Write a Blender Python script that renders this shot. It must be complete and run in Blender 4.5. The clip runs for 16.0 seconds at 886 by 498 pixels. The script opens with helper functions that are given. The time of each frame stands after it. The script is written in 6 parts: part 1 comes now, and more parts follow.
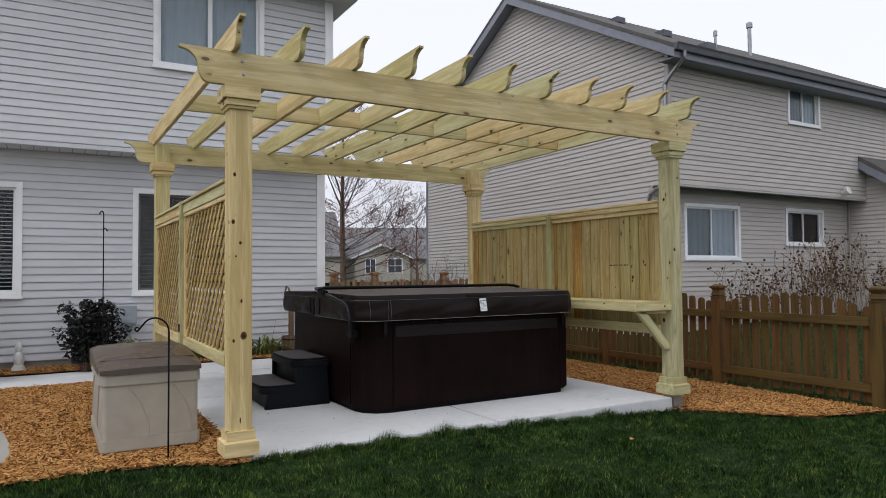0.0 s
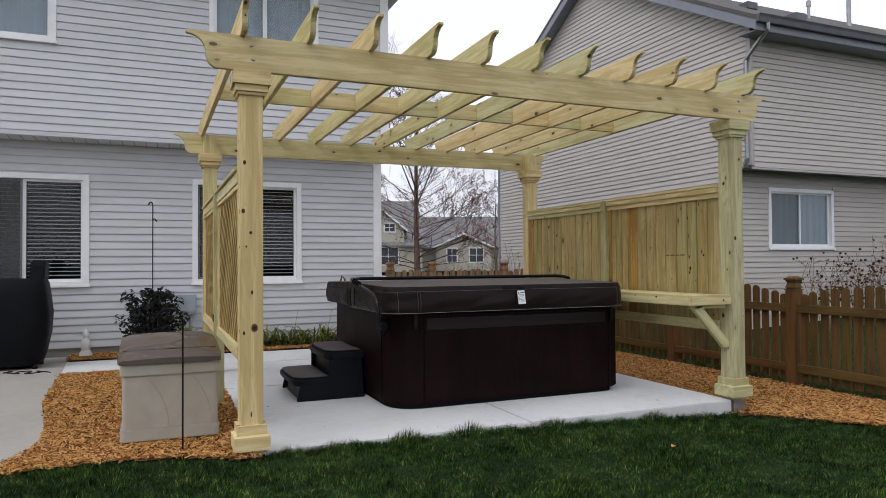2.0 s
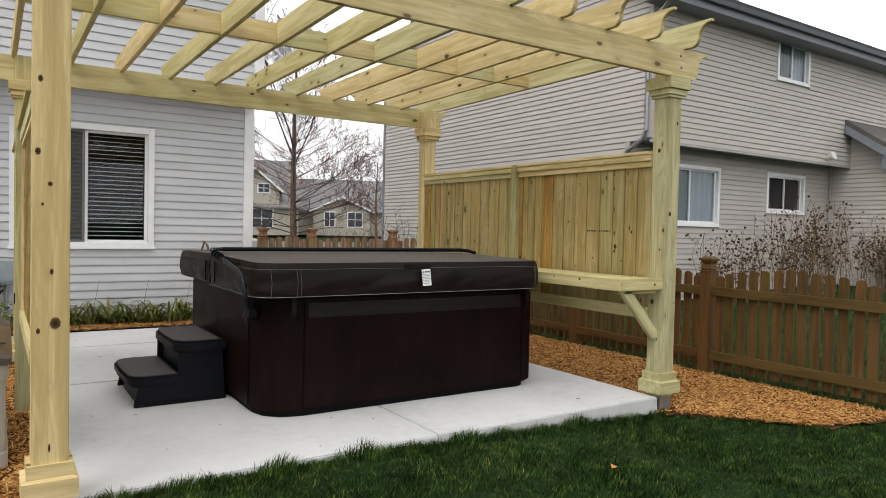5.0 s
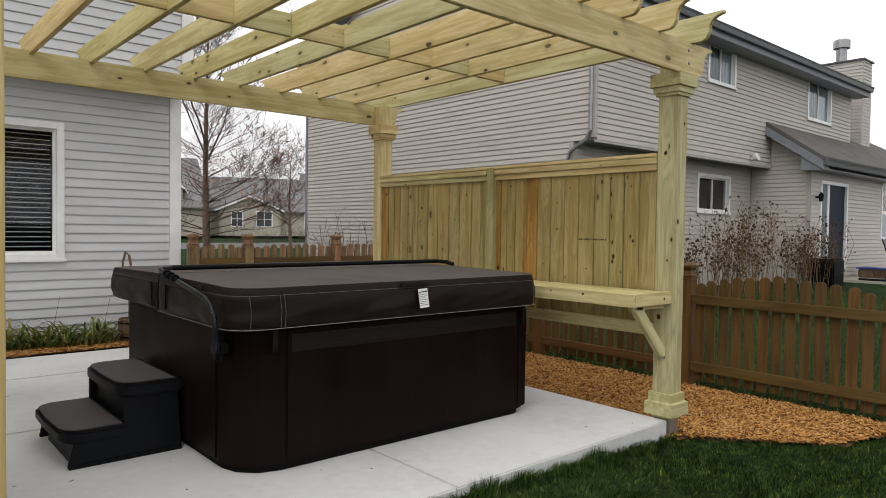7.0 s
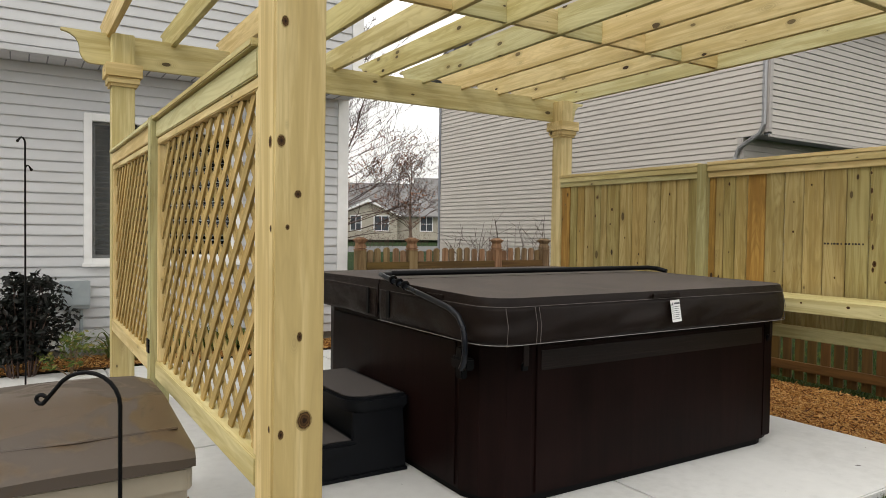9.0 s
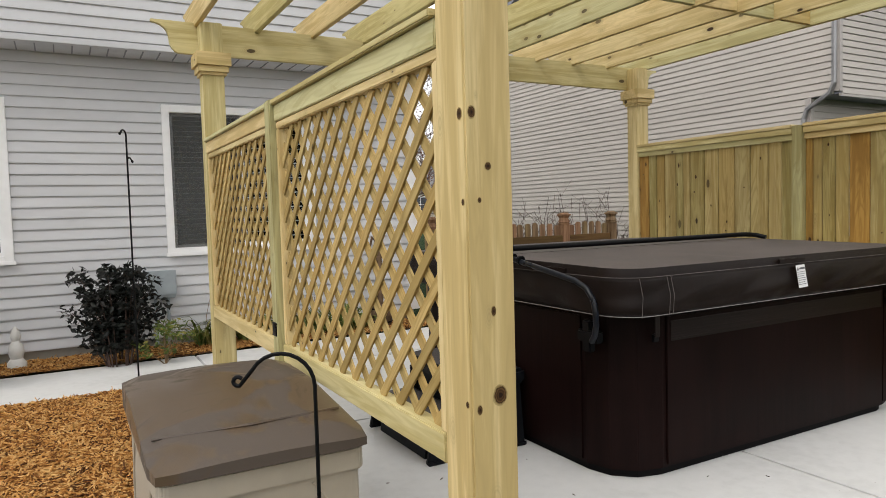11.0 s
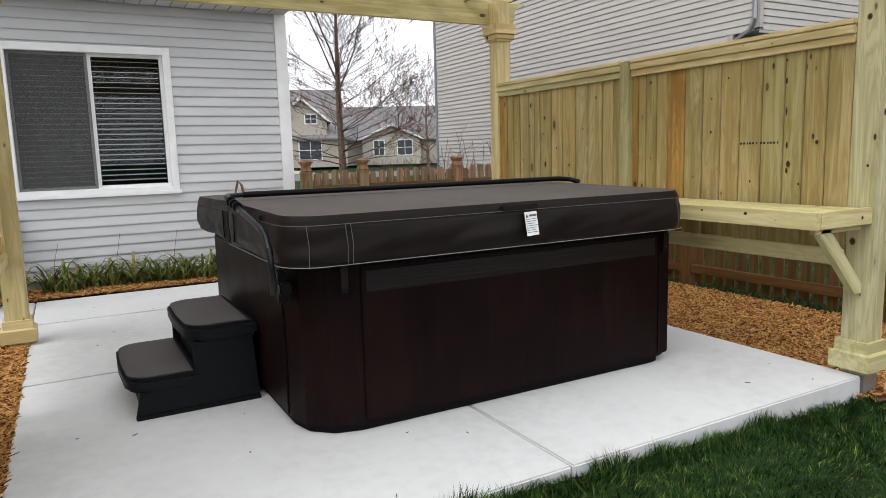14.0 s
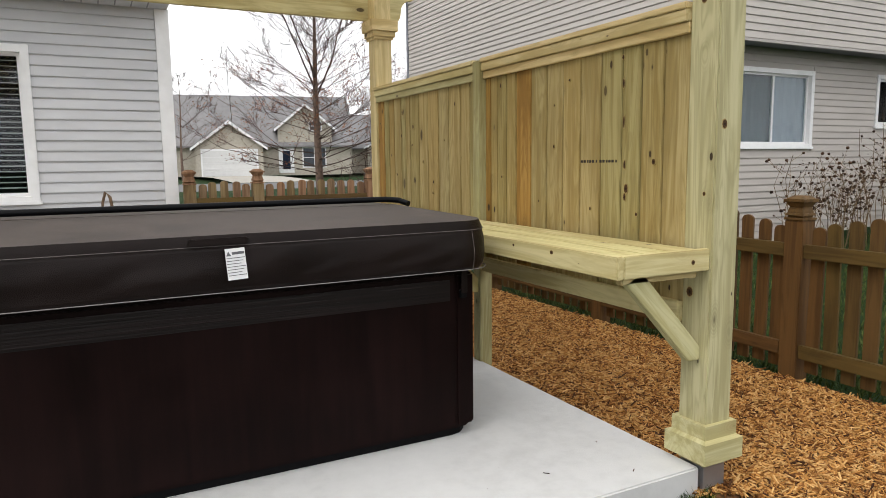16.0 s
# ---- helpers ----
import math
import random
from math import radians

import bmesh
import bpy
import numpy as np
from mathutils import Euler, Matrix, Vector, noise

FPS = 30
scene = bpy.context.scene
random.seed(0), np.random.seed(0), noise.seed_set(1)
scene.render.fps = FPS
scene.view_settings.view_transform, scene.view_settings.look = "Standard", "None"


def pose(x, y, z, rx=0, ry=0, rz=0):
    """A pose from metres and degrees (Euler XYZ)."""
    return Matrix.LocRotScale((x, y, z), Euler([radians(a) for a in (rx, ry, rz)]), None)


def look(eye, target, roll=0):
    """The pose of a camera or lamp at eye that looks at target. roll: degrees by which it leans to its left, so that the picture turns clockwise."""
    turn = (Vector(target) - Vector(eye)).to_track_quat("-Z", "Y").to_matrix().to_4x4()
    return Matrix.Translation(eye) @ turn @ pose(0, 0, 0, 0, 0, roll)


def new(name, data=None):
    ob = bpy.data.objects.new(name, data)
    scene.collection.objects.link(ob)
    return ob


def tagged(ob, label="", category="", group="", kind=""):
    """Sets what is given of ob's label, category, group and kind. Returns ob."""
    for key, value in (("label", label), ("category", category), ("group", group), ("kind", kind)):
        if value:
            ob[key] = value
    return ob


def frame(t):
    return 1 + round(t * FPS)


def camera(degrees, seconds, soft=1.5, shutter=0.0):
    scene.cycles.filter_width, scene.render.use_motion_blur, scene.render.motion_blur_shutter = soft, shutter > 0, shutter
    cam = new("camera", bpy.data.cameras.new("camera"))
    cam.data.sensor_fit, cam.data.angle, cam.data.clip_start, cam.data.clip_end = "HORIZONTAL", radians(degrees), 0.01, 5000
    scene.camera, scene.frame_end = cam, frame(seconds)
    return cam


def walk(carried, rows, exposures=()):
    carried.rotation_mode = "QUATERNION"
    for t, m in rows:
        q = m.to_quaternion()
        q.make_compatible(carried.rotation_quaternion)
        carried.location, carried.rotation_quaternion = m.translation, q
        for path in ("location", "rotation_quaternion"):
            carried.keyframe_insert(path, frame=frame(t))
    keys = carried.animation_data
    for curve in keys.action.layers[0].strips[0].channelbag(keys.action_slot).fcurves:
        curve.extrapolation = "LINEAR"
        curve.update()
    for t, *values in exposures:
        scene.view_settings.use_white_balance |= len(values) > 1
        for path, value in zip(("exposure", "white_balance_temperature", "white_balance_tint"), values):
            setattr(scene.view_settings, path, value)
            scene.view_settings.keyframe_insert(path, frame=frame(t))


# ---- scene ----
cam = camera(66.1, 16.0, soft=0.7)
PATH = [
    (0, (0.11, 0.06, 1.368), (1.116, 1.788, 1.439), -0.5),
    (0.5, (0.332, 0.098, 1.371), (1.233, 1.881, 1.477), -0.2),
    (1, (0.521, 0.092, 1.378), (1.325, 1.921, 1.47), 0.0),
    (1.5, (0.614, 0.102, 1.375), (1.388, 1.946, 1.428), -0.3),
    (2, (0.66, 0.106, 1.377), (1.44, 1.948, 1.418), -0.4),
    (2.5, (0.692, 0.13, 1.377), (1.437, 1.986, 1.359), -0.2),
    (3, (0.719, 0.223, 1.374), (1.514, 2.057, 1.309), 0.3),
    (3.5, (0.725, 0.504, 1.378), (1.618, 2.293, 1.409), -1.0),
    (4, (0.769, 0.723, 1.373), (1.716, 2.482, 1.29), -0.4),
    (4.5, (0.935, 0.998, 1.399), (1.992, 2.696, 1.415), -0.2),
    (5, (1.043, 1.217, 1.422), (2.14, 2.888, 1.364), 1.3),
    (5.2, (1.076, 1.339, 1.423), (2.251, 2.957, 1.39), 1.2),
    (7.3, (0.918, 2.304, 1.513), (2.257, 3.788, 1.453), 0.3),
    (7.5, (0.896, 2.45, 1.473), (2.27, 3.903, 1.437), -0.6),
    (8, (0.738, 2.71, 1.495), (2.235, 4.031, 1.385), -1.6),
    (8.5, (0.703, 2.857, 1.471), (2.032, 4.351, 1.402), 0.5),
    (9, (0.588, 2.94, 1.49), (1.65, 4.633, 1.437), 0.8),
    (9.2, (0.495, 3.082, 1.458), (1.533, 4.792, 1.425), -0.4),
    (11.3, (0.237, 3.191, 1.469), (1.206, 4.934, 1.331), -1.4),
    (11.5, (0.261, 3.181, 1.463), (1.286, 4.89, 1.294), -1.2),
    (12, (0.421, 3.05, 1.457), (1.626, 4.635, 1.268), -2.8),
    (12.5, (0.664, 2.808, 1.448), (1.83, 4.41, 1.179), -0.9),
    (13, (0.911, 2.757, 1.419), (2.06, 4.374, 1.163), -2.1),
    (13.5, (1.235, 2.734, 1.43), (2.329, 4.392, 1.198), -1.9),
    (14, (1.63, 2.663, 1.427), (2.587, 4.397, 1.15), -1.6),
    (14.5, (1.983, 2.634, 1.431), (2.889, 4.386, 1.098), -2.0),
    (15, (2.411, 2.718, 1.408), (3.38, 4.454, 1.201), -0.2),
    (15.5, (2.799, 2.776, 1.417), (3.689, 4.55, 1.173), -0.8),
    (16, (3.189, 2.782, 1.44), (4.1, 4.545, 1.189), -0.7),
]
EXPOSURE = [(0.0, -0.58, 6050, 13), (1.5, -0.52, 6050, 13), (2.5, -0.34, 6100, 13), (3.0, -0.15, 6200, 13), (3.5, -0.16, 6300, 12), (4.0, -0.19, 6350, 11), (5.0, -0.17, 6500, 10), (7.5, -0.44, 6550, 10), (8.0, -0.44, 6550, 10), (8.5, -0.26, 6750, 9),
            (9.2, -0.17, 6850, 8), (11.5, -0.10, 6600, 10), (12.5, -0.02, 6450, 10), (13.5, 0.0, 6250, 10), (15.0, 0.0, 6400, 9), (16.0, 0.0, 6500, 10)]
walk(cam, [(t, look(eye, target, roll)) for t, eye, target, roll in PATH], EXPOSURE)

# ---- world, sun, exposure ----
SUN_EL, SUN_AZ = 56.0, 250.0
world = bpy.data.worlds.new("overcast_sky")
scene.world = world
world.use_nodes = True
wn, wl = world.node_tree.nodes, world.node_tree.links
wn.clear()
w_sky = wn.new("ShaderNodeTexSky")
w_sky.sky_type, w_sky.sun_disc = "NISHITA", False
w_sky.sun_elevation, w_sky.sun_rotation = radians(SUN_EL), radians(SUN_AZ)
w_sky.air_density, w_sky.dust_density, w_sky.ozone_density = 1.0, 6.0, 1.0
w_hsv = wn.new("ShaderNodeHueSaturation")
w_hsv.inputs["Saturation"].default_value = 0.16
w_bg = wn.new("ShaderNodeBackground")
w_bg.inputs["Strength"].default_value = 0.19
w_cloud = wn.new("ShaderNodeMix")
w_cloud.data_type = "RGBA"
w_cloud.inputs[0].default_value = 0.68
w_cloud.inputs[7].default_value = (9.75, 9.75, 9.9, 1.0)
w_out = wn.new("ShaderNodeOutputWorld")
wl.new(w_sky.outputs[0], w_hsv.inputs["Color"])
wl.new(w_hsv.outputs[0], w_cloud.inputs[6])
wl.new(w_cloud.outputs[2], w_bg.inputs["Color"])
wl.new(w_bg.outputs[0], w_out.inputs["Surface"])
sun = new("sun", bpy.data.lights.new("sun", "SUN"))
sun.data.energy, sun.data.angle, sun.data.color = 0.8, radians(35), (1.0, 0.97, 0.93)
_az, _el = radians(SUN_AZ), radians(SUN_EL)
_dir = Vector((math.sin(_az) * math.cos(_el), math.cos(_az) * math.cos(_el), math.sin(_el)))
sun.rotation_euler = _dir.to_track_quat("Z", "Y").to_euler()


# ---- materials ----
class Nodes:
    """A short way to wire a node material."""

    def __init__(self, name):
        self.mat = bpy.data.materials.new(name)
        self.mat.use_nodes = True
        self.n, self.l = self.mat.node_tree.nodes, self.mat.node_tree.links
        self.n.clear()
        self.out = self.n.new("ShaderNodeOutputMaterial")
        self.bsdf = self.n.new("ShaderNodeBsdfPrincipled")
        self.l.new(self.bsdf.outputs[0], self.out.inputs[0])

    def node(self, kind, **inputs):
        nd = self.n.new(kind)
        for key, value in inputs.items():
            self.feed(nd, key.replace("_", " "), value)
        return nd

    def feed(self, nd, key, value):
        sock = nd.inputs[int(key)] if key.isdigit() else nd.inputs[key]
        if isinstance(value, bpy.types.NodeSocket):
            self.l.new(value, sock)
        else:
            sock.default_value = value

    def coords(self, scale=(1, 1, 1), shift=True, which="Object"):
        tc = self.n.new("ShaderNodeTexCoord").outputs[which]
        if shift:
            info = self.n.new("ShaderNodeObjectInfo")
            m = self.math("MULTIPLY", info.outputs["Random"], 37.0)
            add = self.n.new("ShaderNodeVectorMath")
            self.l.new(tc, add.inputs[0])
            self.l.new(m, add.inputs[1])
            tc = add.outputs[0]
        mp = self.n.new("ShaderNodeMapping")
        mp.inputs["Scale"].default_value = scale
        self.l.new(tc, mp.inputs["Vector"])
        return mp.outputs[0]

    def noise(self, vec, scale, detail=4.0, rough=0.55, dist=0.0):
        nd = self.node("ShaderNodeTexNoise", Vector=vec, Scale=scale, Detail=detail, Roughness=rough, Distortion=dist)
        return nd.outputs[0]

    def math(self, op, a, b=0.0, clamp=False):
        nd = self.n.new("ShaderNodeMath")
        nd.operation, nd.use_clamp = op, clamp
        self.feed(nd, "0", a)
        self.feed(nd, "1", b)
        return nd.outputs[0]

    def ramp(self, fac, *stops):
        nd = self.n.new("ShaderNodeValToRGB")
        el = nd.color_ramp.elements
        while len(el) < len(stops):
            el.new(0.5)
        for e, (pos, col) in zip(el, stops):
            e.position, e.color = pos, (*col, 1.0) if len(col) == 3 else col
        self.l.new(fac, nd.inputs[0])
        return nd.outputs[0]

    def mix(self, fac, a, b, mode="MIX"):
        nd = self.n.new("ShaderNodeMix")
        nd.data_type, nd.blend_type = "RGBA", mode
        self.feed(nd, "0", fac)
        self.feed(nd, "6", a if not isinstance(a, tuple) else (*a[:3], 1.0))
        self.feed(nd, "7", b if not isinstance(b, tuple) else (*b[:3], 1.0))
        return nd.outputs[2]

    def set(self, colour=None, rough=None, metal=None, bump=None, strength=0.3, dist=0.01, spec=None):
        if colour is not None:
            self.feed(self.bsdf, "Base Color", (*colour, 1.0) if isinstance(colour, tuple) else colour)
        if rough is not None:
            self.feed(self.bsdf, "Roughness", rough)
        if metal is not None:
            self.feed(self.bsdf, "Metallic", metal)
        if spec is not None:
            self.feed(self.bsdf, "Specular IOR Level", spec)
        if bump is not None:
            bp = self.node("ShaderNodeBump", Strength=strength, Distance=dist, Height=bump)
            self.l.new(bp.outputs[0], self.bsdf.inputs["Normal"])
        return self.mat


def shade(c, k):
    return tuple(min(1.0, v * k) for v in c)


def plain(name, colour, rough=0.6, metal=0.0, vary=0.12, scale=6.0, grain=80.0, strength=0.15, spec=0.5):
    """Painted or moulded surface with blotches and a fine grain."""
    k = Nodes(name)
    v = k.coords()
    big = k.noise(v, scale, 3.0)
    fine = k.noise(v, grain, 2.0)
    col = k.ramp(big, (0.3, shade(colour, 1 - vary)), (0.7, shade(colour, 1 + vary)))
    r = k.math("ADD", k.math("MULTIPLY", big, 0.2), rough - 0.1)
    return k.set(col, r, metal, fine, strength, 0.003, spec)


def wood(name, axis, light, dark, knot=(0.028, 0.013, 0.006), tints=None, rough=0.72, knots=0.145, streak=0.5, ring=0.46):
    """Sawn softwood with long grain, growth bands and scattered knots; every board differs."""
    k = Nodes(name)
    s = [26.0, 26.0, 26.0]
    s[axis] = 1.6
    v = k.coords(tuple(s))
    grain = k.noise(v, 1.0, 6.0, 0.6, 0.6)
    s2 = [7.0, 7.0, 7.0]
    s2[axis] = 0.7
    bands = k.noise(k.coords(tuple(s2)), 1.0, 3.0, 0.5, 1.2)
    col = k.ramp(k.math("ADD", k.math("MULTIPLY", grain, 0.55), k.math("MULTIPLY", bands, 0.45)), (0.30, shade(dark, 0.86)), (0.44, dark), (0.54, light), (0.72, shade(light, 1.14)))
    rings = k.math("ADD", k.math("MULTIPLY", k.math("SINE", k.math("MULTIPLY", bands, 62.0)), 0.5), 0.5)
    col = k.mix(k.math("MULTIPLY", k.math("POWER", rings, 2.5), ring), col, shade(dark, 0.78))
    rnd = k.n.new("ShaderNodeObjectInfo").outputs["Random"]
    if tints:
        nd = k.n.new("ShaderNodeValToRGB")
        nd.color_ramp.interpolation = "CONSTANT"
        el = nd.color_ramp.elements
        while len(el) < len(tints):
            el.new(0.5)
        for i, (e, c) in enumerate(zip(el, tints)):
            e.position, e.color = i / len(tints), (*c, 1.0)
        k.l.new(rnd, nd.inputs[0])
        col = k.mix(1.0, col, nd.outputs[0], "MULTIPLY")
    sk = [11.0, 11.0, 11.0]
    sk[axis] = 5.0
    warp = k.noise(k.coords((9, 9, 9)), 1.0, 2.0)
    vor = k.node("ShaderNodeTexVoronoi", Vector=k.coords(tuple(sk)), Scale=1.0)
    pick = k.node("ShaderNodeSeparateColor", Color=vor.outputs["Color"])
    size = k.math("ADD", k.math("MULTIPLY", k.math("POWER", pick.outputs[0], 2.6), 1.45), 0.13)
    d = k.math("ADD", vor.outputs["Distance"], k.math("MULTIPLY", k.math("SUBTRACT", warp, 0.5), 0.14))
    d = k.math("DIVIDE", d, size)
    spot = k.ramp(d, (knots * 0.78, (1, 1, 1)), (knots, (0, 0, 0)))
    halo = k.ramp(d, (knots * 0.9, (1, 1, 1)), (knots * 2.6, (0, 0, 0)))
    eye = k.math("ADD", k.math("MULTIPLY", k.math("SINE", k.math("MULTIPLY", d, 130.0)), 0.25), 0.5)
    col = k.mix(k.math("MULTIPLY", halo, eye), col, shade(dark, 0.72))
    col = k.mix(k.math("MULTIPLY", spot, k.math("ADD", k.math("MULTIPLY", pick.outputs[1], 0.35), 0.65)), col, knot)
    stain = k.noise(k.coords((1.7, 1.7, 1.7)), 1.0, 3.0)
    col = k.mix(k.math("MULTIPLY", k.ramp(stain, (0.5, (0, 0, 0)), (0.75, (1, 1, 1))), streak * 0.4), col, shade(dark, 0.9))
    return k.set(col, rough, 0.0, k.math("SUBTRACT", grain, spot), 0.35, 0.004, 0.3)


PINE_L, PINE_D = (0.65, 0.535, 0.285), (0.52, 0.405, 0.185)
PT = [(1.0, 1.0, 1.0), (0.86, 0.98, 1.02), (0.94, 1.0, 0.98), (1.04, 1.0, 0.94), (0.9, 0.98, 0.9), (1.08, 1.04, 1.02)]
M = {}
for _i, _a in enumerate("xyz"):
    M["pine_" + _a] = wood("treated_pine_" + _a, _i, PINE_L, PINE_D, tints=PT, ring=0.26)
M["pine_pale"] = wood("pale_treated_post", 2, (0.51, 0.47, 0.27), (0.39, 0.35, 0.18))
M["pine_board"] = wood("treated_board", 2, (0.430, 0.345, 0.160), (0.315, 0.235, 0.088),
                       tints=[(1, 1, 1), (1.14, 1.10, 1.06), (0.90, 0.95, 0.88), (1.04, 0.95, 0.80), (1.10, 1.07, 1.02), (0.96, 0.93, 0.84), (0.92, 0.97, 0.92), (1.18, 1.14, 1.12), (1.02, 1.0, 0.98), (0.88, 0.88, 0.78)], knots=0.15)
M["pine_brown"] = wood("brown_heart_board", 2, (0.38, 0.235, 0.062), (0.27, 0.155, 0.036), tints=[(1, 1, 1), (1.12, 1.06, 1.05)])
M["pine_green"] = wood("green_treated_post", 2, (0.45, 0.42, 0.22), (0.34, 0.30, 0.135))


def knot_mat():
    """Concentric rings round the heart of a branch."""
    k = Nodes("ringed_knot")
    v = k.n.new("ShaderNodeTexCoord").outputs["Generated"]
    c = k.node("ShaderNodeVectorMath")
    c.operation = "DISTANCE"
    flat = k.node("ShaderNodeVectorMath")
    flat.operation = "MULTIPLY"
    k.l.new(v, flat.inputs[0])
    flat.inputs[1].default_value = (1.0, 1.0, 0.0)
    k.l.new(flat.outputs[0], c.inputs[0])
    c.inputs[1].default_value = (0.5, 0.5, 0.0)
    d = k.math("ADD", c.outputs["Value"], k.math("MULTIPLY", k.math("SUBTRACT", k.noise(v, 5.0, 3.0), 0.5), 0.16))
    col = k.ramp(d, (0.10, (0.016, 0.007, 0.003)), (0.17, (0.075, 0.036, 0.012)), (0.23, (0.035, 0.016, 0.006)), (0.30, (0.12, 0.065, 0.022)), (0.36, (0.03, 0.013, 0.005)), (0.42, (0.27, 0.185, 0.072)), (0.49, (0.42, 0.33, 0.15)))
    return k.set(col, 0.75, 0.0, d, 0.2, 0.002, 0.2)


M["knot"] = knot_mat()
M["lattice"] = wood("lattice_strip", 0, (0.48, 0.36, 0.15), (0.35, 0.245, 0.085), knots=0.05, tints=[(1, 1, 1), (1.1, 1.05, 1.0), (0.88, 0.86, 0.82)])
CEDAR = dict(knot=(0.03, 0.012, 0.006), tints=[(1, 1, 1), (0.88, 0.95, 0.9), (1.1, 1.0, 0.95), (0.9, 1.02, 0.85)], knots=0.04, ring=0.14)
M["cedar_z"] = wood("stained_cedar_z", 2, (0.118, 0.064, 0.018), (0.080, 0.042, 0.0115), **CEDAR)
M["cedar_y"] = wood("stained_cedar_y", 1, (0.118, 0.064, 0.018), (0.080, 0.042, 0.0115), **CEDAR)
M["cedar_x"] = wood("stained_cedar_x", 0, (0.118, 0.064, 0.018), (0.080, 0.042, 0.0115), **CEDAR)
M["cedar_far"] = wood("weathered_cedar", 2, (0.25, 0.155, 0.09), (0.15, 0.085, 0.045), **CEDAR)


def siding_mat(name, colour):
    k = Nodes(name)
    s = k.coords((1.2, 1.2, 60.0))
    emb = k.noise(s, 3.0, 3.0, 0.6, 0.8)
    dirt = k.noise(k.coords((0.5, 0.5, 1.2)), 2.0, 4.0)
    col = k.ramp(dirt, (0.25, shade(colour, 0.9)), (0.7, shade(colour, 1.05)))
    rnd = k.n.new("ShaderNodeObjectInfo").outputs["Random"]
    col = k.mix(0.05, col, k.ramp(rnd, (0.0, shade(colour, 0.6)), (1.0, shade(colour, 1.3))))
    return k.set(col, 0.55, 0.0, emb, 0.12, 0.004, 0.4)


M["siding_grey"] = siding_mat("pale_grey_vinyl", (0.555, 0.56, 0.575))
M["siding_beige"] = siding_mat("taupe_vinyl", (0.475, 0.44, 0.405))
M["siding_far"] = plain("cream_siding", (0.44, 0.40, 0.33))
M["white_trim"] = plain("white_vinyl_trim", (0.80, 0.80, 0.80), 0.45, vary=0.05)
M["beige_trim"] = plain("taupe_trim", (0.40, 0.37, 0.35), 0.5, vary=0.06)
M["soffit"] = plain("grey_soffit", (0.58, 0.585, 0.61), 0.6, vary=0.08)
M["fascia"] = plain("slate_fascia", (0.20, 0.21, 0.24), 0.5, vary=0.1)
M["gutter"] = plain("dark_gutter", (0.085, 0.09, 0.10), 0.4, vary=0.15)
M["steel_pipe"] = plain("galvanised_pipe", (0.35, 0.35, 0.36), 0.4, 0.7)
# near-black, no gloss: the darkness of an unlit room painted as colour
M["room"] = plain("unlit_room_dark", (0.012, 0.013, 0.016), 0.9, spec=0.0)
M["blind"] = plain("white_blind", (0.62, 0.62, 0.60), 0.5, vary=0.04)
# both greys also stand in for reflections in the neighbour's panes
M["curtain"] = plain("pale_curtain", (0.40, 0.43, 0.47), 0.9, vary=0.12, scale=9)
M["curtain_dim"] = plain("grey_pane_reflection", (0.17, 0.195, 0.21), 0.9, vary=0.2, scale=5)


def shingles():
    k = Nodes("asphalt_shingle")
    v = k.coords((1, 1, 1), False)
    a = k.noise(v, 2.2, 3.0)
    b = k.noise(v, 60.0, 2.0)
    br = k.node("ShaderNodeTexBrick", Vector=v, Scale=3.0)
    col = k.ramp(k.math("ADD", k.math("MULTIPLY", a, 0.5), k.math("MULTIPLY", b, 0.5)), (0.3, (0.075, 0.070, 0.066)), (0.7, (0.15, 0.14, 0.13)))
    return k.set(col, 0.9, 0.0, b, 0.5, 0.01, 0.2)


M["shingle"] = shingles()
# lighter shingle for the far roofs: distance haze mixed into the colour
M["shingle_hazed"] = plain("haze_paled_shingle", (0.20, 0.195, 0.195), 0.9, vary=0.15, scale=2.0, grain=30, strength=0.4, spec=0.2)


def screen_mat():
    k = Nodes("insect_mesh")
    k.n.remove(k.bsdf)
    tr = k.node("ShaderNodeBsdfTransparent", Color=(0.74, 0.74, 0.74, 1))
    df = k.node("ShaderNodeBsdfDiffuse", Color=(0.20, 0.205, 0.20, 1))
    mx = k.node("ShaderNodeMixShader", Fac=0.24)
    k.l.new(tr.outputs[0], mx.inputs[1])
    k.l.new(df.outputs[0], mx.inputs[2])
    k.l.new(mx.outputs[0], k.out.inputs[0])
    return k.mat


M["screen"] = screen_mat()


def glass_mat():
    k = Nodes("window_glass")
    k.n.remove(k.bsdf)
    tr = k.node("ShaderNodeBsdfTransparent", Color=(0.86, 0.89, 0.90, 1))
    gl = k.node("ShaderNodeBsdfGlossy", Color=(1, 1, 1, 1), Roughness=0.02)
    face = k.node("ShaderNodeLayerWeight", Blend=0.5).outputs["Facing"]
    gloss = k.math("ADD", k.math("MULTIPLY", k.math("POWER", face, 5.0), 0.8), 0.022)
    mx = k.n.new("ShaderNodeMixShader")
    k.l.new(gloss, mx.inputs[0])
    k.l.new(tr.outputs[0], mx.inputs[1])
    k.l.new(gl.outputs[0], mx.inputs[2])
    k.l.new(mx.outputs[0], k.out.inputs[0])
    return k.mat


M["glass"] = glass_mat()


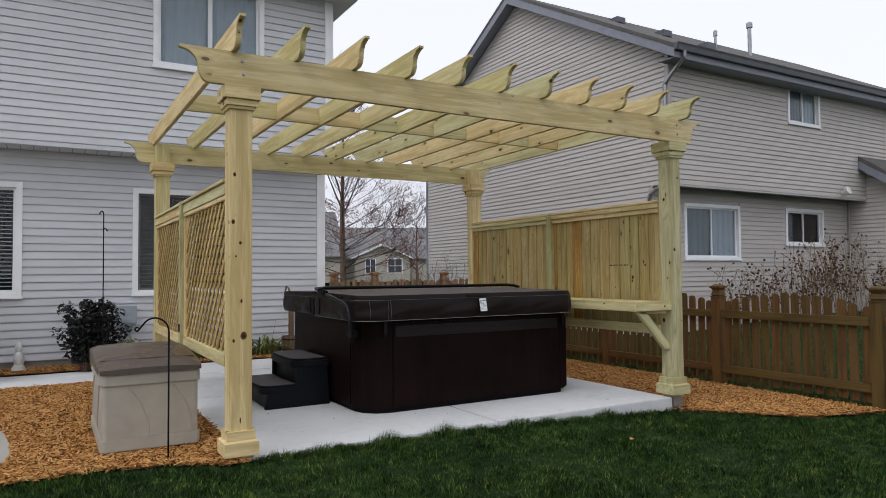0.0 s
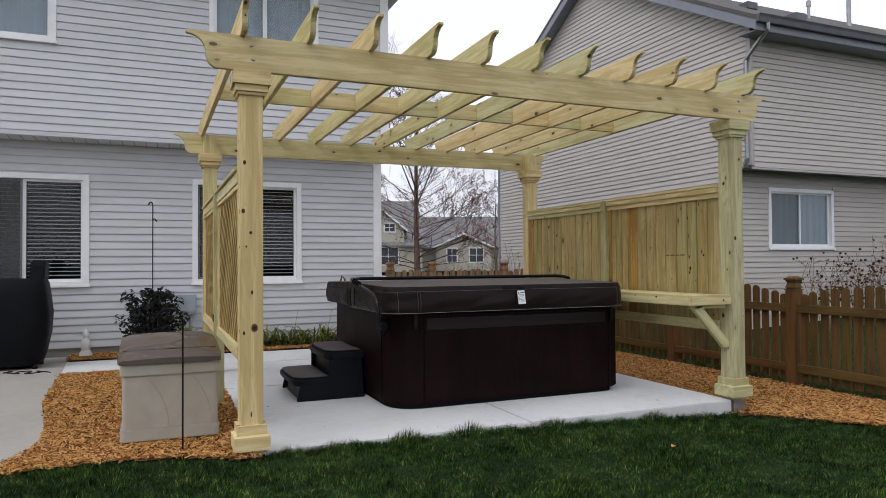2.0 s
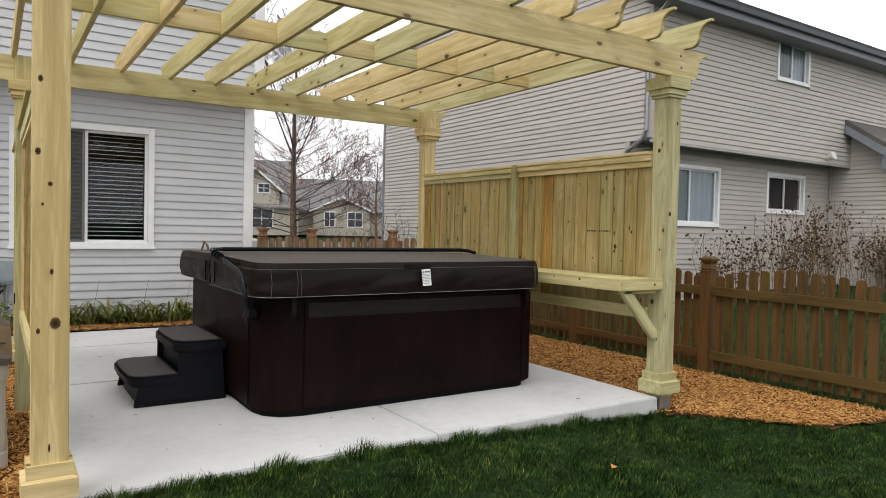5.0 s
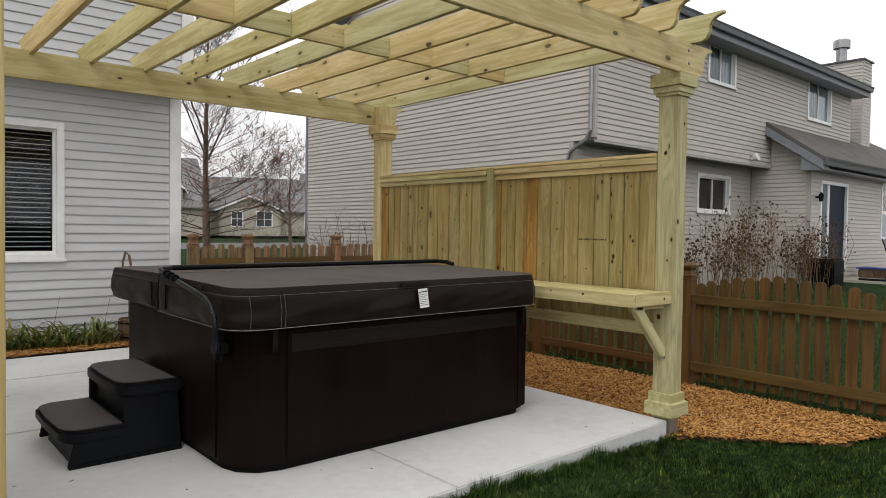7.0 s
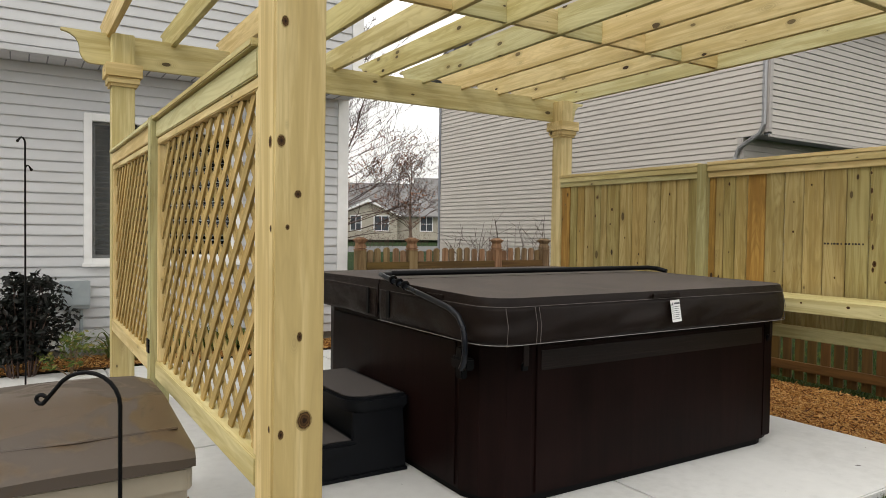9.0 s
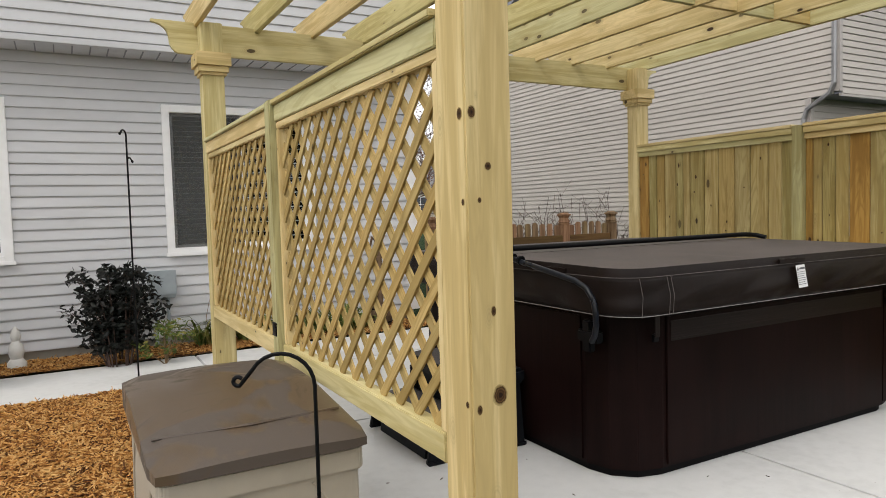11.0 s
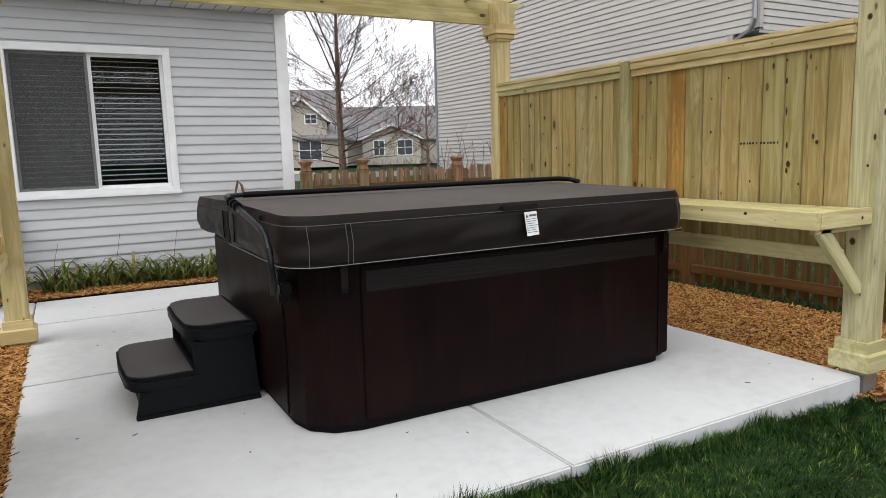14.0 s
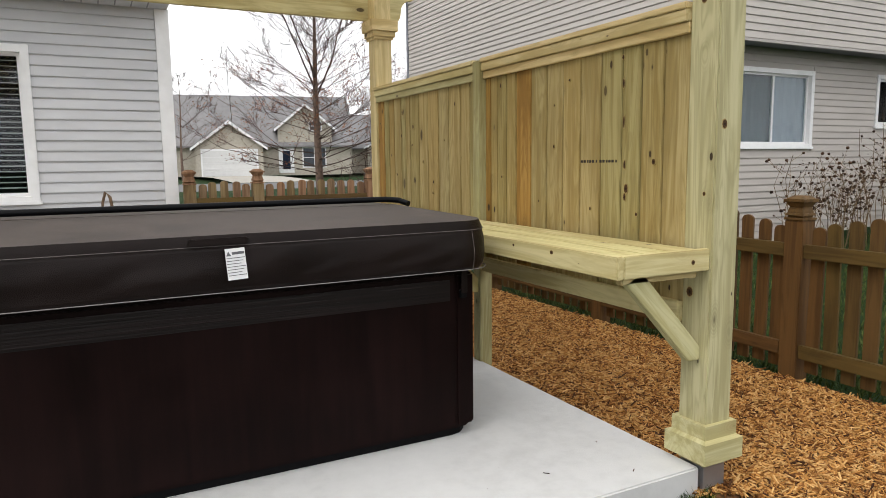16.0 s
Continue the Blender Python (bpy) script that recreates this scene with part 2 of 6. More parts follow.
def concrete(name, colour):
    k = Nodes(name)
    v = k.coords((1, 1, 1), False)
    a = k.noise(v, 1.3, 5.0, 0.6)
    b = k.noise(v, 14.0, 4.0, 0.6)
    c = k.noise(v, 220.0, 2.0)
    f = k.math("ADD", k.math("MULTIPLY", a, 0.6), k.math("MULTIPLY", b, 0.4))
    col = k.ramp(f, (0.3, shade(colour, 0.86)), (0.5, colour), (0.7, shade(colour, 1.07)))
    spk = k.node("ShaderNodeTexVoronoi", Vector=v, Scale=9.0)
    col = k.mix(k.ramp(spk.outputs["Distance"], (0.012, (0.7, 0.7, 0.7)), (0.03, (0, 0, 0))), col, (0.16, 0.12, 0.09))
    return k.set(col, 0.85, 0.0, k.math("ADD", c, b), 0.25, 0.004, 0.3)


M["concrete"] = concrete("new_concrete", (0.585, 0.585, 0.575))
M["concrete_old"] = concrete("older_concrete", (0.34, 0.32, 0.28))


def ground_mat():
    k = Nodes("lawn_soil")
    v = k.coords((1, 1, 1), False)
    a = k.noise(v, 0.9, 4.0)
    b = k.noise(v, 40.0, 4.0, 0.7)
    f = k.math("ADD", k.math("MULTIPLY", a, 0.45), k.math("MULTIPLY", b, 0.55))
    col = k.ramp(f, (0.3, (0.006, 0.014, 0.004)), (0.5, (0.014, 0.031, 0.008)), (0.68, (0.034, 0.058, 0.016)), (0.85, (0.085, 0.10, 0.035)))
    return k.set(col, 0.95, 0.0, b, 0.8, 0.03, 0.1)


M["ground"] = ground_mat()


def islands(name, stops, rough=0.8, spec=0.2, scale=30.0):
    """Loose pieces in one mesh: every island takes a shade of its own."""
    k = Nodes(name)
    rnd = k.n.new("ShaderNodeNewGeometry").outputs["Random Per Island"]
    col = k.ramp(rnd, *stops)
    g = k.noise(k.coords((1, 1, 1), False), scale, 3.0)
    col = k.mix(k.math("MULTIPLY", g, 0.45), col, shade(stops[0][1], 0.7))
    return k.set(col, rough, 0.0, g, 0.2, 0.004, spec)




def grass_mat():
    k = Nodes("grass_blades")
    rnd = k.n.new("ShaderNodeNewGeometry").outputs["Random Per Island"]
    col = k.ramp(rnd, (0.0, (0.004, 0.012, 0.002)), (0.40, (0.013, 0.036, 0.006)), (0.78, (0.036, 0.080, 0.015)), (0.95, (0.080, 0.130, 0.034)), (1.0, (0.17, 0.15, 0.06)))
    v = k.coords((1, 1, 1), False)
    patch = k.ramp(k.noise(v, 1.6, 4.0, 0.6), (0.35, (0.62, 0.70, 0.72)), (0.65, (1.12, 1.06, 0.95)))
    col = k.mix(1.0, col, patch, "MULTIPLY")
    tuft = k.ramp(k.noise(v, 13.0, 3.0, 0.65), (0.40, (0.58, 0.62, 0.62)), (0.50, (1.0, 1.0, 0.98)), (0.62, (2.1, 1.8, 1.5)))
    col = k.mix(1.0, col, tuft, "MULTIPLY")
    dry = k.ramp(k.noise(v, 3.3, 3.0, 0.6, 0.5), (0.62, (0, 0, 0)), (0.76, (1, 1, 1)))
    col = k.mix(k.math("MULTIPLY", dry, 0.22), col, (0.11, 0.12, 0.035))
    return k.set(col, 0.7, 0.0, rnd, 0.0, 0.001, 0.08)


M["grass"] = grass_mat()
M["grass_olive"] = islands("olive_grass_blades", [(0.0, (0.025, 0.045, 0.010)), (0.5, (0.060, 0.090, 0.020)), (1.0, (0.15, 0.165, 0.050))], 0.8, 0.1)
M["mulch"] = islands("bark_mulch", [(0.0, (0.05, 0.020, 0.008)), (0.22, (0.25, 0.098, 0.022)), (0.58, (0.59, 0.290, 0.078)), (1.0, (0.78, 0.49, 0.195))], 0.85)
M["mulch_bed"] = plain("mulch_bed", (0.115, 0.050, 0.018), 0.95, vary=0.5, scale=25, grain=60, strength=0.9)
M["leaf_dark"] = islands("dark_leaf", [(0.0, (0.004, 0.006, 0.005)), (0.5, (0.009, 0.012, 0.009)), (1.0, (0.024, 0.021, 0.019))], 0.45, 0.25)
M["leaf_green"] = islands("yellow_green_leaf", [(0.0, (0.06, 0.10, 0.02)), (0.6, (0.14, 0.17, 0.04)), (1.0, (0.26, 0.22, 0.06))], 0.6)
M["lily"] = islands("lily_leaf", [(0.0, (0.06, 0.10, 0.02)), (0.5, (0.15, 0.17, 0.04)), (0.8, (0.28, 0.23, 0.07)), (1.0, (0.42, 0.28, 0.10))], 0.6)
M["twig"] = islands("bare_twig", [(0.0, (0.06, 0.040, 0.034)), (1.0, (0.15, 0.10, 0.085))], 0.9)
M["bark"] = plain("tree_bark", (0.15, 0.10, 0.075), 0.95, vary=0.4, scale=10, grain=40, strength=0.8)
M["leaf_rust"] = islands("rusty_leaf", [(0.0, (0.15, 0.05, 0.022)), (1.0, (0.36, 0.15, 0.065))], 0.8)
M["weed"] = islands("dry_stem", [(0.0, (0.12, 0.08, 0.045)), (1.0, (0.26, 0.18, 0.10))], 0.9)
M["seed"] = islands("seed_head", [(0.0, (0.03, 0.018, 0.012)), (1.0, (0.10, 0.055, 0.03))], 0.9)
M["conifer"] = islands("conifer_leaf", [(0.0, (0.006, 0.014, 0.008)), (1.0, (0.02, 0.04, 0.02))], 0.8)


def tub_panel():
    k = Nodes("espresso_panel")
    v = k.coords((22, 22, 1.4))
    g = k.noise(v, 1.0, 5.0, 0.6, 0.4)
    b = k.noise(k.coords((1, 1, 1)), 2.5, 3.0)
    col = k.ramp(k.math("ADD", k.math("MULTIPLY", g, 0.5), k.math("MULTIPLY", b, 0.5)), (0.3, (0.0032, 0.0013, 0.0012)), (0.7, (0.0125, 0.0050, 0.0045)))
    return k.set(col, k.math("ADD", k.math("MULTIPLY", b, 0.25), 0.32), 0.0, g, 0.12, 0.003, 0.075)


M["tub"] = tub_panel()


def tub_rail():
    k = Nodes("espresso_grained_rail")
    g = k.noise(k.coords((1.6, 1.6, 120)), 1.0, 4.0, 0.6, 0.6)
    col = k.ramp(g, (0.35, (0.003, 0.0015, 0.0014)), (0.6, (0.009, 0.0046, 0.0044)), (0.75, (0.022, 0.014, 0.0135)))
    return k.set(col, 0.36, 0.0, g, 0.3, 0.004, 0.3)


M["tub_rail"] = tub_rail()
M["tub_base"] = plain("black_base", (0.004, 0.004, 0.0045), 0.7, spec=0.1)


def leather(name, colour, rough, spec=0.3):
    k = Nodes(name)
    v = k.coords()
    w = k.noise(v, 3.5, 3.0, 0.5, 1.0)
    f = k.node("ShaderNodeTexVoronoi", Vector=v, Scale=320.0).outputs["Distance"]
    col = k.ramp(w, (0.3, shade(colour, 0.8)), (0.7, shade(colour, 1.25)))
    return k.set(col, k.math("ADD", k.math("MULTIPLY", w, 0.25), rough - 0.12), 0.0, k.math("ADD", k.math("MULTIPLY", w, 6.0), f), 0.25, 0.004, spec)


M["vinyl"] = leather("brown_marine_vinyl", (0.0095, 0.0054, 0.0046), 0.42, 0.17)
# same vinyl for the cover's top, paler: skylight put into its colour
M["vinyl_lit_top"] = leather("skylit_vinyl_top", (0.082, 0.068, 0.062), 0.75)
M["stitch"] = plain("pale_stitching", (0.11, 0.095, 0.09), 0.7)
M["hem"] = plain("pale_hem_piping", (0.20, 0.185, 0.18), 0.6)
M["black_metal"] = plain("black_powder_coat", (0.0032, 0.0036, 0.0046), 0.4, spec=0.13)
M["arm_steel"] = plain("blue_black_steel", (0.006, 0.008, 0.013), 0.3, 0.0, spec=0.3)
M["step_plastic"] = plain("charcoal_plastic", (0.0055, 0.0064, 0.0085), 0.5, grain=200, spec=0.13)
M["step_tread"] = plain("brown_grip_tread", (0.075, 0.066, 0.064), 0.7, grain=300, strength=0.4, spec=0.3)
M["paper"] = plain("white_tag", (0.80, 0.80, 0.80), 0.6, vary=0.03)
M["ink"] = plain("grey_ink", (0.12, 0.12, 0.13), 0.7)
M["stamp"] = plain("dark_stamp_ink", (0.035, 0.026, 0.018), 0.8)
M["box_body"] = plain("taupe_resin", (0.36, 0.325, 0.262), 0.55, vary=0.08, grain=160)


def lid_mat():
    k = Nodes("wet_brown_resin")
    v = k.coords((1, 1, 1), False)
    n = k.noise(v, 2.6, 5.0, 0.6, 0.8)
    wet = k.ramp(n, (0.47, (0, 0, 0)), (0.53, (1, 1, 1)))
    col = k.mix(wet, (0.083, 0.066, 0.054), (0.092, 0.064, 0.040))
    r = k.math("SUBTRACT", 0.6, k.math("MULTIPLY", wet, 0.3))
    return k.set(col, r, 0.0, k.noise(v, 180.0, 2.0), 0.15, 0.003, 0.4)


M["box_lid"] = lid_mat()
M["grill_cover"] = leather("black_grill_cover", (0.003, 0.0035, 0.005), 0.5, 0.12)
M["chrome"] = plain("chrome", (0.75, 0.75, 0.75), 0.15, 1.0, vary=0.03)
M["meter_box"] = plain("grey_meter_box", (0.30, 0.34, 0.36), 0.5)
M["ceramic"] = plain("white_plaster", (0.66, 0.65, 0.62), 0.6)
M["barrel"] = wood("barrel_stave", 2, (0.17, 0.11, 0.065), (0.10, 0.06, 0.035))
M["door_dark"] = plain("navy_door_glass", (0.016, 0.022, 0.038), 0.45, spec=0.04)
M["far_glass"] = plain("far_window_glass", (0.07, 0.078, 0.09), 0.2)
M["garage"] = plain("white_garage_door", (0.66, 0.66, 0.65), 0.5, vary=0.04)
M["blue"] = plain("blue_plastic", (0.015, 0.06, 0.30), 0.5)
M["asphalt"] = plain("street_asphalt", (0.11, 0.11, 0.11), 0.9, vary=0.15, grain=60, strength=0.4)
M["sling"] = plain("grey_sling_fabric", (0.13, 0.132, 0.13), 0.8)


# ---- builders ----
class Mesh:
    """Collects faces for one mesh."""

    def __init__(self):
        self.v, self.f = [], []

    def add(self, verts, faces, m=None):
        o = len(self.v)
        self.v += [tuple(m @ Vector(p)) for p in verts] if m is not None else [tuple(p) for p in verts]
        self.f += [tuple(i + o for i in fc) for fc in faces]
        return self

    def box(self, x0, x1, y0, y1, z0, z1, m=None):
        vs = [(x, y, z) for z in (z0, z1) for y in (y0, y1) for x in (x0, x1)]
        return self.add(vs, [(0, 2, 3, 1), (4, 5, 7, 6), (0, 1, 5, 4), (2, 6, 7, 3), (0, 4, 6, 2), (1, 3, 7, 5)], m)

    def prism(self, poly, d0, d1, axis="z", m=None):
        """A polygon (counter-clockwise seen from the far end) pushed along an axis; poly is (x, y), (x, z) or (y, z)."""
        n = len(poly)
        put = {"z": lambda p, d: (p[0], p[1], d), "y": lambda p, d: (p[0], d, p[1]), "x": lambda p, d: (d, p[0], p[1])}[axis]
        vs = [put(p, d0) for p in poly] + [put(p, d1) for p in poly]
        fs = [tuple(reversed(range(n))), tuple(range(n, 2 * n))] + [(i, (i + 1) % n, n + (i + 1) % n, n + i) for i in range(n)]
        return self.add(vs, fs, m)

    def tube(self, path, radius, seg=8, caps=True):
        pts = [Vector(p) for p in path]
        rad = radius if isinstance(radius, (list, tuple)) else [radius] * len(pts)
        rings, prev = [], None
        o = len(self.v)
        for i, p in enumerate(pts):
            t = (pts[min(i + 1, len(pts) - 1)] - pts[max(i - 1, 0)]).normalized()
            if prev is None:
                side = t.cross(Vector((0, 0, 1)))
                if side.length < 1e-3:
                    side = t.cross(Vector((1, 0, 0)))
            else:
                side = prev - t * prev.dot(t)
            side.normalize()
            prev = side
            up = t.cross(side)
            for k in range(seg):
                a = 2 * math.pi * k / seg
                self.v.append(tuple(p + (side * math.cos(a) + up * math.sin(a)) * rad[i]))
        for i in range(len(pts) - 1):
            for k in range(seg):
                a, b = o + i * seg + k, o + i * seg + (k + 1) % seg
                self.f.append((a, b, b + seg, a + seg))
        if caps:
            self.f.append(tuple(o + k for k in reversed(range(seg))))
            self.f.append(tuple(o + (len(pts) - 1) * seg + k for k in range(seg)))
        return self

    def frustum(self, a, b, z0, z1, c=(0, 0)):
        """A square block that tapers from half width a to b."""
        vs = [(c[0] + sx * r, c[1] + sy * r, z) for r, z in ((a, z0), (b, z1)) for sx, sy in ((-1, -1), (1, -1), (1, 1), (-1, 1))]
        return self.add(vs, [(3, 2, 1, 0), (4, 5, 6, 7), (0, 1, 5, 4), (1, 2, 6, 5), (2, 3, 7, 6), (3, 0, 4, 7)])

    def lathe(self, prof, seg=16, centre=(0, 0)):
        o = len(self.v)
        for r, z in prof:
            for k in range(seg):
                a = 2 * math.pi * k / seg
                self.v.append((centre[0] + r * math.cos(a), centre[1] + r * math.sin(a), z))
        for i in range(len(prof) - 1):
            for k in range(seg):
                a, b = o + i * seg + k, o + i * seg + (k + 1) % seg
                self.f.append((a, b, b + seg, a + seg))
        self.f.append(tuple(o + k for k in reversed(range(seg))))
        self.f.append(tuple(o + (len(prof) - 1) * seg + k for k in range(seg)))
        return self

    def data(self, name, mat, bevel=0.0, smooth=False, fix=True):
        me = bpy.data.meshes.new(name)
        me.from_pydata(self.v, [], self.f)
        if bevel or fix:
            bm = bmesh.new()
            bm.from_mesh(me)
            bmesh.ops.recalc_face_normals(bm, faces=bm.faces)
            if bevel:
                es = [e for e in bm.edges if len(e.link_faces) == 2 and e.calc_face_angle(0) > 0.5]
                bmesh.ops.bevel(bm, geom=es, offset=bevel, segments=2, affect="EDGES", clamp_overlap=True)
            bm.to_mesh(me)
            bm.free()
        me.materials.append(mat)
        if smooth:
            me.polygons.foreach_set("use_smooth", [True] * len(me.polygons))
            me.set_sharp_from_angle(angle=radians(40))
        return me


AT = {}


def thing(name, loc, label="", category="", group="", kind=""):
    ob = new(name)
    ob.location = loc
    ob.empty_display_size = 0.1
    AT[ob.name] = Matrix.Translation(loc)
    return tagged(ob, label, category, group, kind)


def place(ob, parent, m):
    """Set ob at the world pose m under parent."""
    ob.matrix_basis = m
    if parent is not None:
        ob.parent = parent
        ob.matrix_parent_inverse = AT[parent.name].inverted()
    AT[ob.name] = m
    return ob


def part(name, mesh, mat, parent, label="", m=None, bevel=0.0, smooth=False):
    """One mesh object under a thing; mesh is a Mesh builder or ready mesh data, m its world pose."""
    me = mesh if isinstance(mesh, bpy.types.Mesh) else mesh.data(name, mat, bevel, smooth)
    ob = place(new(name, me), parent, m if m is not None else Matrix.Identity(4))
    return tagged(ob, label)


CACHE = {}


def bar(name, x0, x1, y0, y1, z0, z1, mat, parent, label="", bevel=0.004, kind=""):
    """A board or block by its world limits, with its own origin in its middle; alike ones share a mesh."""
    sx, sy, sz = round(x1 - x0, 3), round(y1 - y0, 3), round(z1 - z0, 3)
    key = (name, sx, sy, sz, mat.name, bevel)
    if key not in CACHE:
        CACHE[key] = Mesh().box(-sx / 2, sx / 2, -sy / 2, sy / 2, -sz / 2, sz / 2).data(name, mat, min(bevel, 0.3 * min(sx, sy, sz)))
    ob = place(new(name, CACHE[key]), parent, Matrix.Translation(((x0 + x1) / 2, (y0 + y1) / 2, (z0 + z1) / 2)))
    return tagged(ob, label, "", "", kind)


def ground_z(x, y):
    """Height of the soil: falls along the slab from its west end to its east end."""
    a = min(1.0, max(0.0, (x - 1.2) / 4.2))
    z = 0.115 - 0.12 * a ** 2.2
    b = min(1.0, max(0.0, (x - 5.4) / 2.0))
    z -= 0.04 * b
    if x < 4.2:
        c = min(1.0, max(0.0, (y - 8.5) / 1.5))
        z = max(z, 0.115 * c)
    if y > 28:
        e = min(1.0, (y - 28) / 26)
        return -0.045 + 0.62 * e * e * (3 - 2 * e)
    if x > 9.5:
        e = min(1.0, (x - 9.5) / 8.0)
        return -0.045 + 0.42 * e
    d = min(1.0, max(0.0, (4.2 - y) / 3.5))
    return z * (1 - 0.75 * d * (1 - a)) - 0.02 * d


def inside(x, y, poly):
    hit, j = False, len(poly) - 1
    for i in range(len(poly)):
        (xi, yi), (xj, yj) = poly[i], poly[j]
        if (yi > y) != (yj > y) and x < (xj - xi) * (y - yi) / (yj - yi) + xi:
            hit = not hit
        j = i
    return hit


# plan of the slabs and beds
SLAB_Z = 0.13
PATIO = [(-7.0, 10.66), (-0.40, 10.66), (-0.33, 9.2), (-0.31, 8.2), (-0.27, 7.2), (-0.19, 6.7), (-0.11, 6.1), (-0.09, 5.7), (-0.14, 5.4), (-0.24, 5.18), (-0.5, 4.98), (-1.5, 4.80), (-7.0, 4.75)]
BED_WEST = [(-0.40, 4.90), (0.0, 4.98), (0.5, 4.97), (0.9, 4.86), (1.12, 4.70), (1.30, 4.68), (1.30, 9.05), (-0.42, 9.05), (-0.42, 4.95)]
BED_EAST = [(5.40, 4.72), (5.60, 4.66), (5.76, 4.47), (6.04, 4.16), (6.30, 3.92), (6.60, 3.84), (6.9, 3.80), (7.26, 3.70), (7.26, 10.5), (4.1, 10.66), (4.1, 10.2), (5.40, 10.2)]
BED_NORTH = [(-0.40, 10.13), (4.10, 10.13), (4.10, 10.68), (-0.40, 10.68)]


# ---- ground, slabs, beds ----
def build_ground():
    xs = [-600, -200, -60, -20, -8] + [-4 + 0.25 * i for i in range(61)] + [14, 20, 40, 90, 250, 600]
    ys = [-600, -150, -40, -12] + [-6 + 0.25 * i for i in range(73)] + [14, 20, 40, 90, 250, 900]
    g = Mesh()
    for y in ys:
        for x in xs:
            g.v.append((x, y, ground_z(x, y) - 0.012))
    n = len(xs)
    g.f = [(j * n + i, j * n + i + 1, (j + 1) * n + i + 1, (j + 1) * n + i) for j in range(len(ys) - 1) for i in range(n - 1)]
    ob = new("ground", g.data("ground", M["ground"], smooth=True, fix=False))
    tagged(ob, "dark green lawn soil around a back yard", "ground", kind="structure")


def slab_panel(poly, z0, z1, mat, parent, name="slab_panel"):
    return part(name, Mesh().prism(poly, z0, z1), mat, parent, bevel=0.008)


def build_slabs():
    s = thing("concrete_slab", (3.4, 7.0, 0), "pale new concrete slab with tooled joints", "slab", kind="structure")
    g = 0.004
    xa, xb, xc = 1.30, 3.37, 5.44
    for x0, x1 in ((xa, xb), (xb, xc)):
        for y0, y1 in ((4.75, 7.27), (7.27, 9.05), (9.05, 10.13)):
            slab_panel([(x0 + g, y0 + g), (x1 - g, y0 + g), (x1 - g, y1 - g), (x0 + g, y1 - g)], -0.12, SLAB_Z, M["concrete"], s)
    slab_panel([(-0.40, 9.05 + g), (xa - g, 9.05 + g), (xa - g, 10.13 - g), (-0.40, 10.13 - g)], -0.1, SLAB_Z, M["concrete"], s)
    p = thing("old_patio", (-3, 7.5, 0), "older weathered concrete patio with a curved edge", "patio", kind="structure")
    slab_panel(list(reversed(PATIO)), -0.1, 0.135, M["concrete_old"], p, "patio_slab")


def bed_sheet(name, poly, lift, label):
    """Soil of a mulch bed, a little mounded."""
    x0, x1 = min(p[0] for p in poly), max(p[0] for p in poly)
    y0, y1 = min(p[1] for p in poly), max(p[1] for p in poly)
    st, g, ids = 0.08, Mesh(), {}
    nx, ny = int((x1 - x0) / st) + 1, int((y1 - y0) / st) + 1
    for j in range(ny):
        for i in range(nx):
            cx, cy = x0 + (i + 0.5) * st, y0 + (j + 0.5) * st
            if not inside(cx, cy, poly):
                continue
            q = []
            for a, b in ((i, j), (i + 1, j), (i + 1, j + 1), (i, j + 1)):
                if (a, b) not in ids:
                    x, y = x0 + a * st, y0 + b * st
                    ids[a, b] = len(g.v)
                    g.v.append((x, y, ground_z(x, y) + lift + 0.018 * noise.noise(Vector((x * 3, y * 3, 0)))))
                q.append(ids[a, b])
            g.f.append(tuple(q))
    ob = new(name, g.data(name, M["mulch_bed"], smooth=True, fix=False))
    return tagged(ob, label, "mulch bed", kind="structure")


def chips(name, polys, per_m2, seed, label):
    """Shredded bark: thin split slivers lying at all angles."""
    rng = np.random.default_rng(seed)
    V, F = [], []
    for poly, lift, dens in polys:
        x0, x1 = min(p[0] for p in poly), max(p[0] for p in poly)
        y0, y1 = min(p[1] for p in poly), max(p[1] for p in poly)
        for _ in range(int((x1 - x0) * (y1 - y0) * per_m2 * dens)):
            x, y = rng.uniform(x0, x1), rng.uniform(y0, y1)
            if not inside(x, y, poly) or inside(x, y, PATIO):
                continue
            ln, w, h = rng.uniform(0.007, 0.038), rng.uniform(0.0026, 0.0098), rng.uniform(0.001, 0.0036)
            if rng.random() < 0.06:
                ln *= 1.8
            m = Matrix.Translation((x, y, ground_z(x, y) + lift + rng.uniform(0.0, 0.018))) @ Euler((rng.normal(0, 0.35), rng.normal(0, 0.3), rng.uniform(0, 6.3))).to_matrix().to_4x4()
            b = rng.uniform(-0.3, 0.3) * w
            pts = [(-ln, -w * 0.5, -h), (-ln * 0.9, w * 0.6, -h), (ln, w * 0.4 + b, -h), (ln * 0.93, -w * 0.6 + b, -h), (-ln * 0.92, -w * 0.4, h), (-ln, w * 0.5, h), (ln * 0.9, w * 0.3 + b, h), (ln, -w * 0.5 + b, h)]
            o = len(V)
            V += [tuple(m @ Vector(p)) for p in pts]
            F += [(o + 4, o + 7, o + 6, o + 5), (o, o + 3, o + 7, o + 4), (o + 1, o + 5, o + 6, o + 2), (o, o + 4, o + 5, o + 1), (o + 3, o + 2, o + 6, o + 7)]
    me = bpy.data.meshes.new(name)
    me.from_pydata(V, [], F)
    me.materials.append(M["mulch"])
    return tagged(new(name, me), label, "mulch", kind="stuff")


def on_lawn(x, y):
    if 1.26 < x < 5.46 and y > 4.74 or inside(x, y, PATIO) or inside(x, y, BED_WEST) or inside(x, y, BED_EAST) or (x < 7.26 and y > 9.0):
        return False
    return True


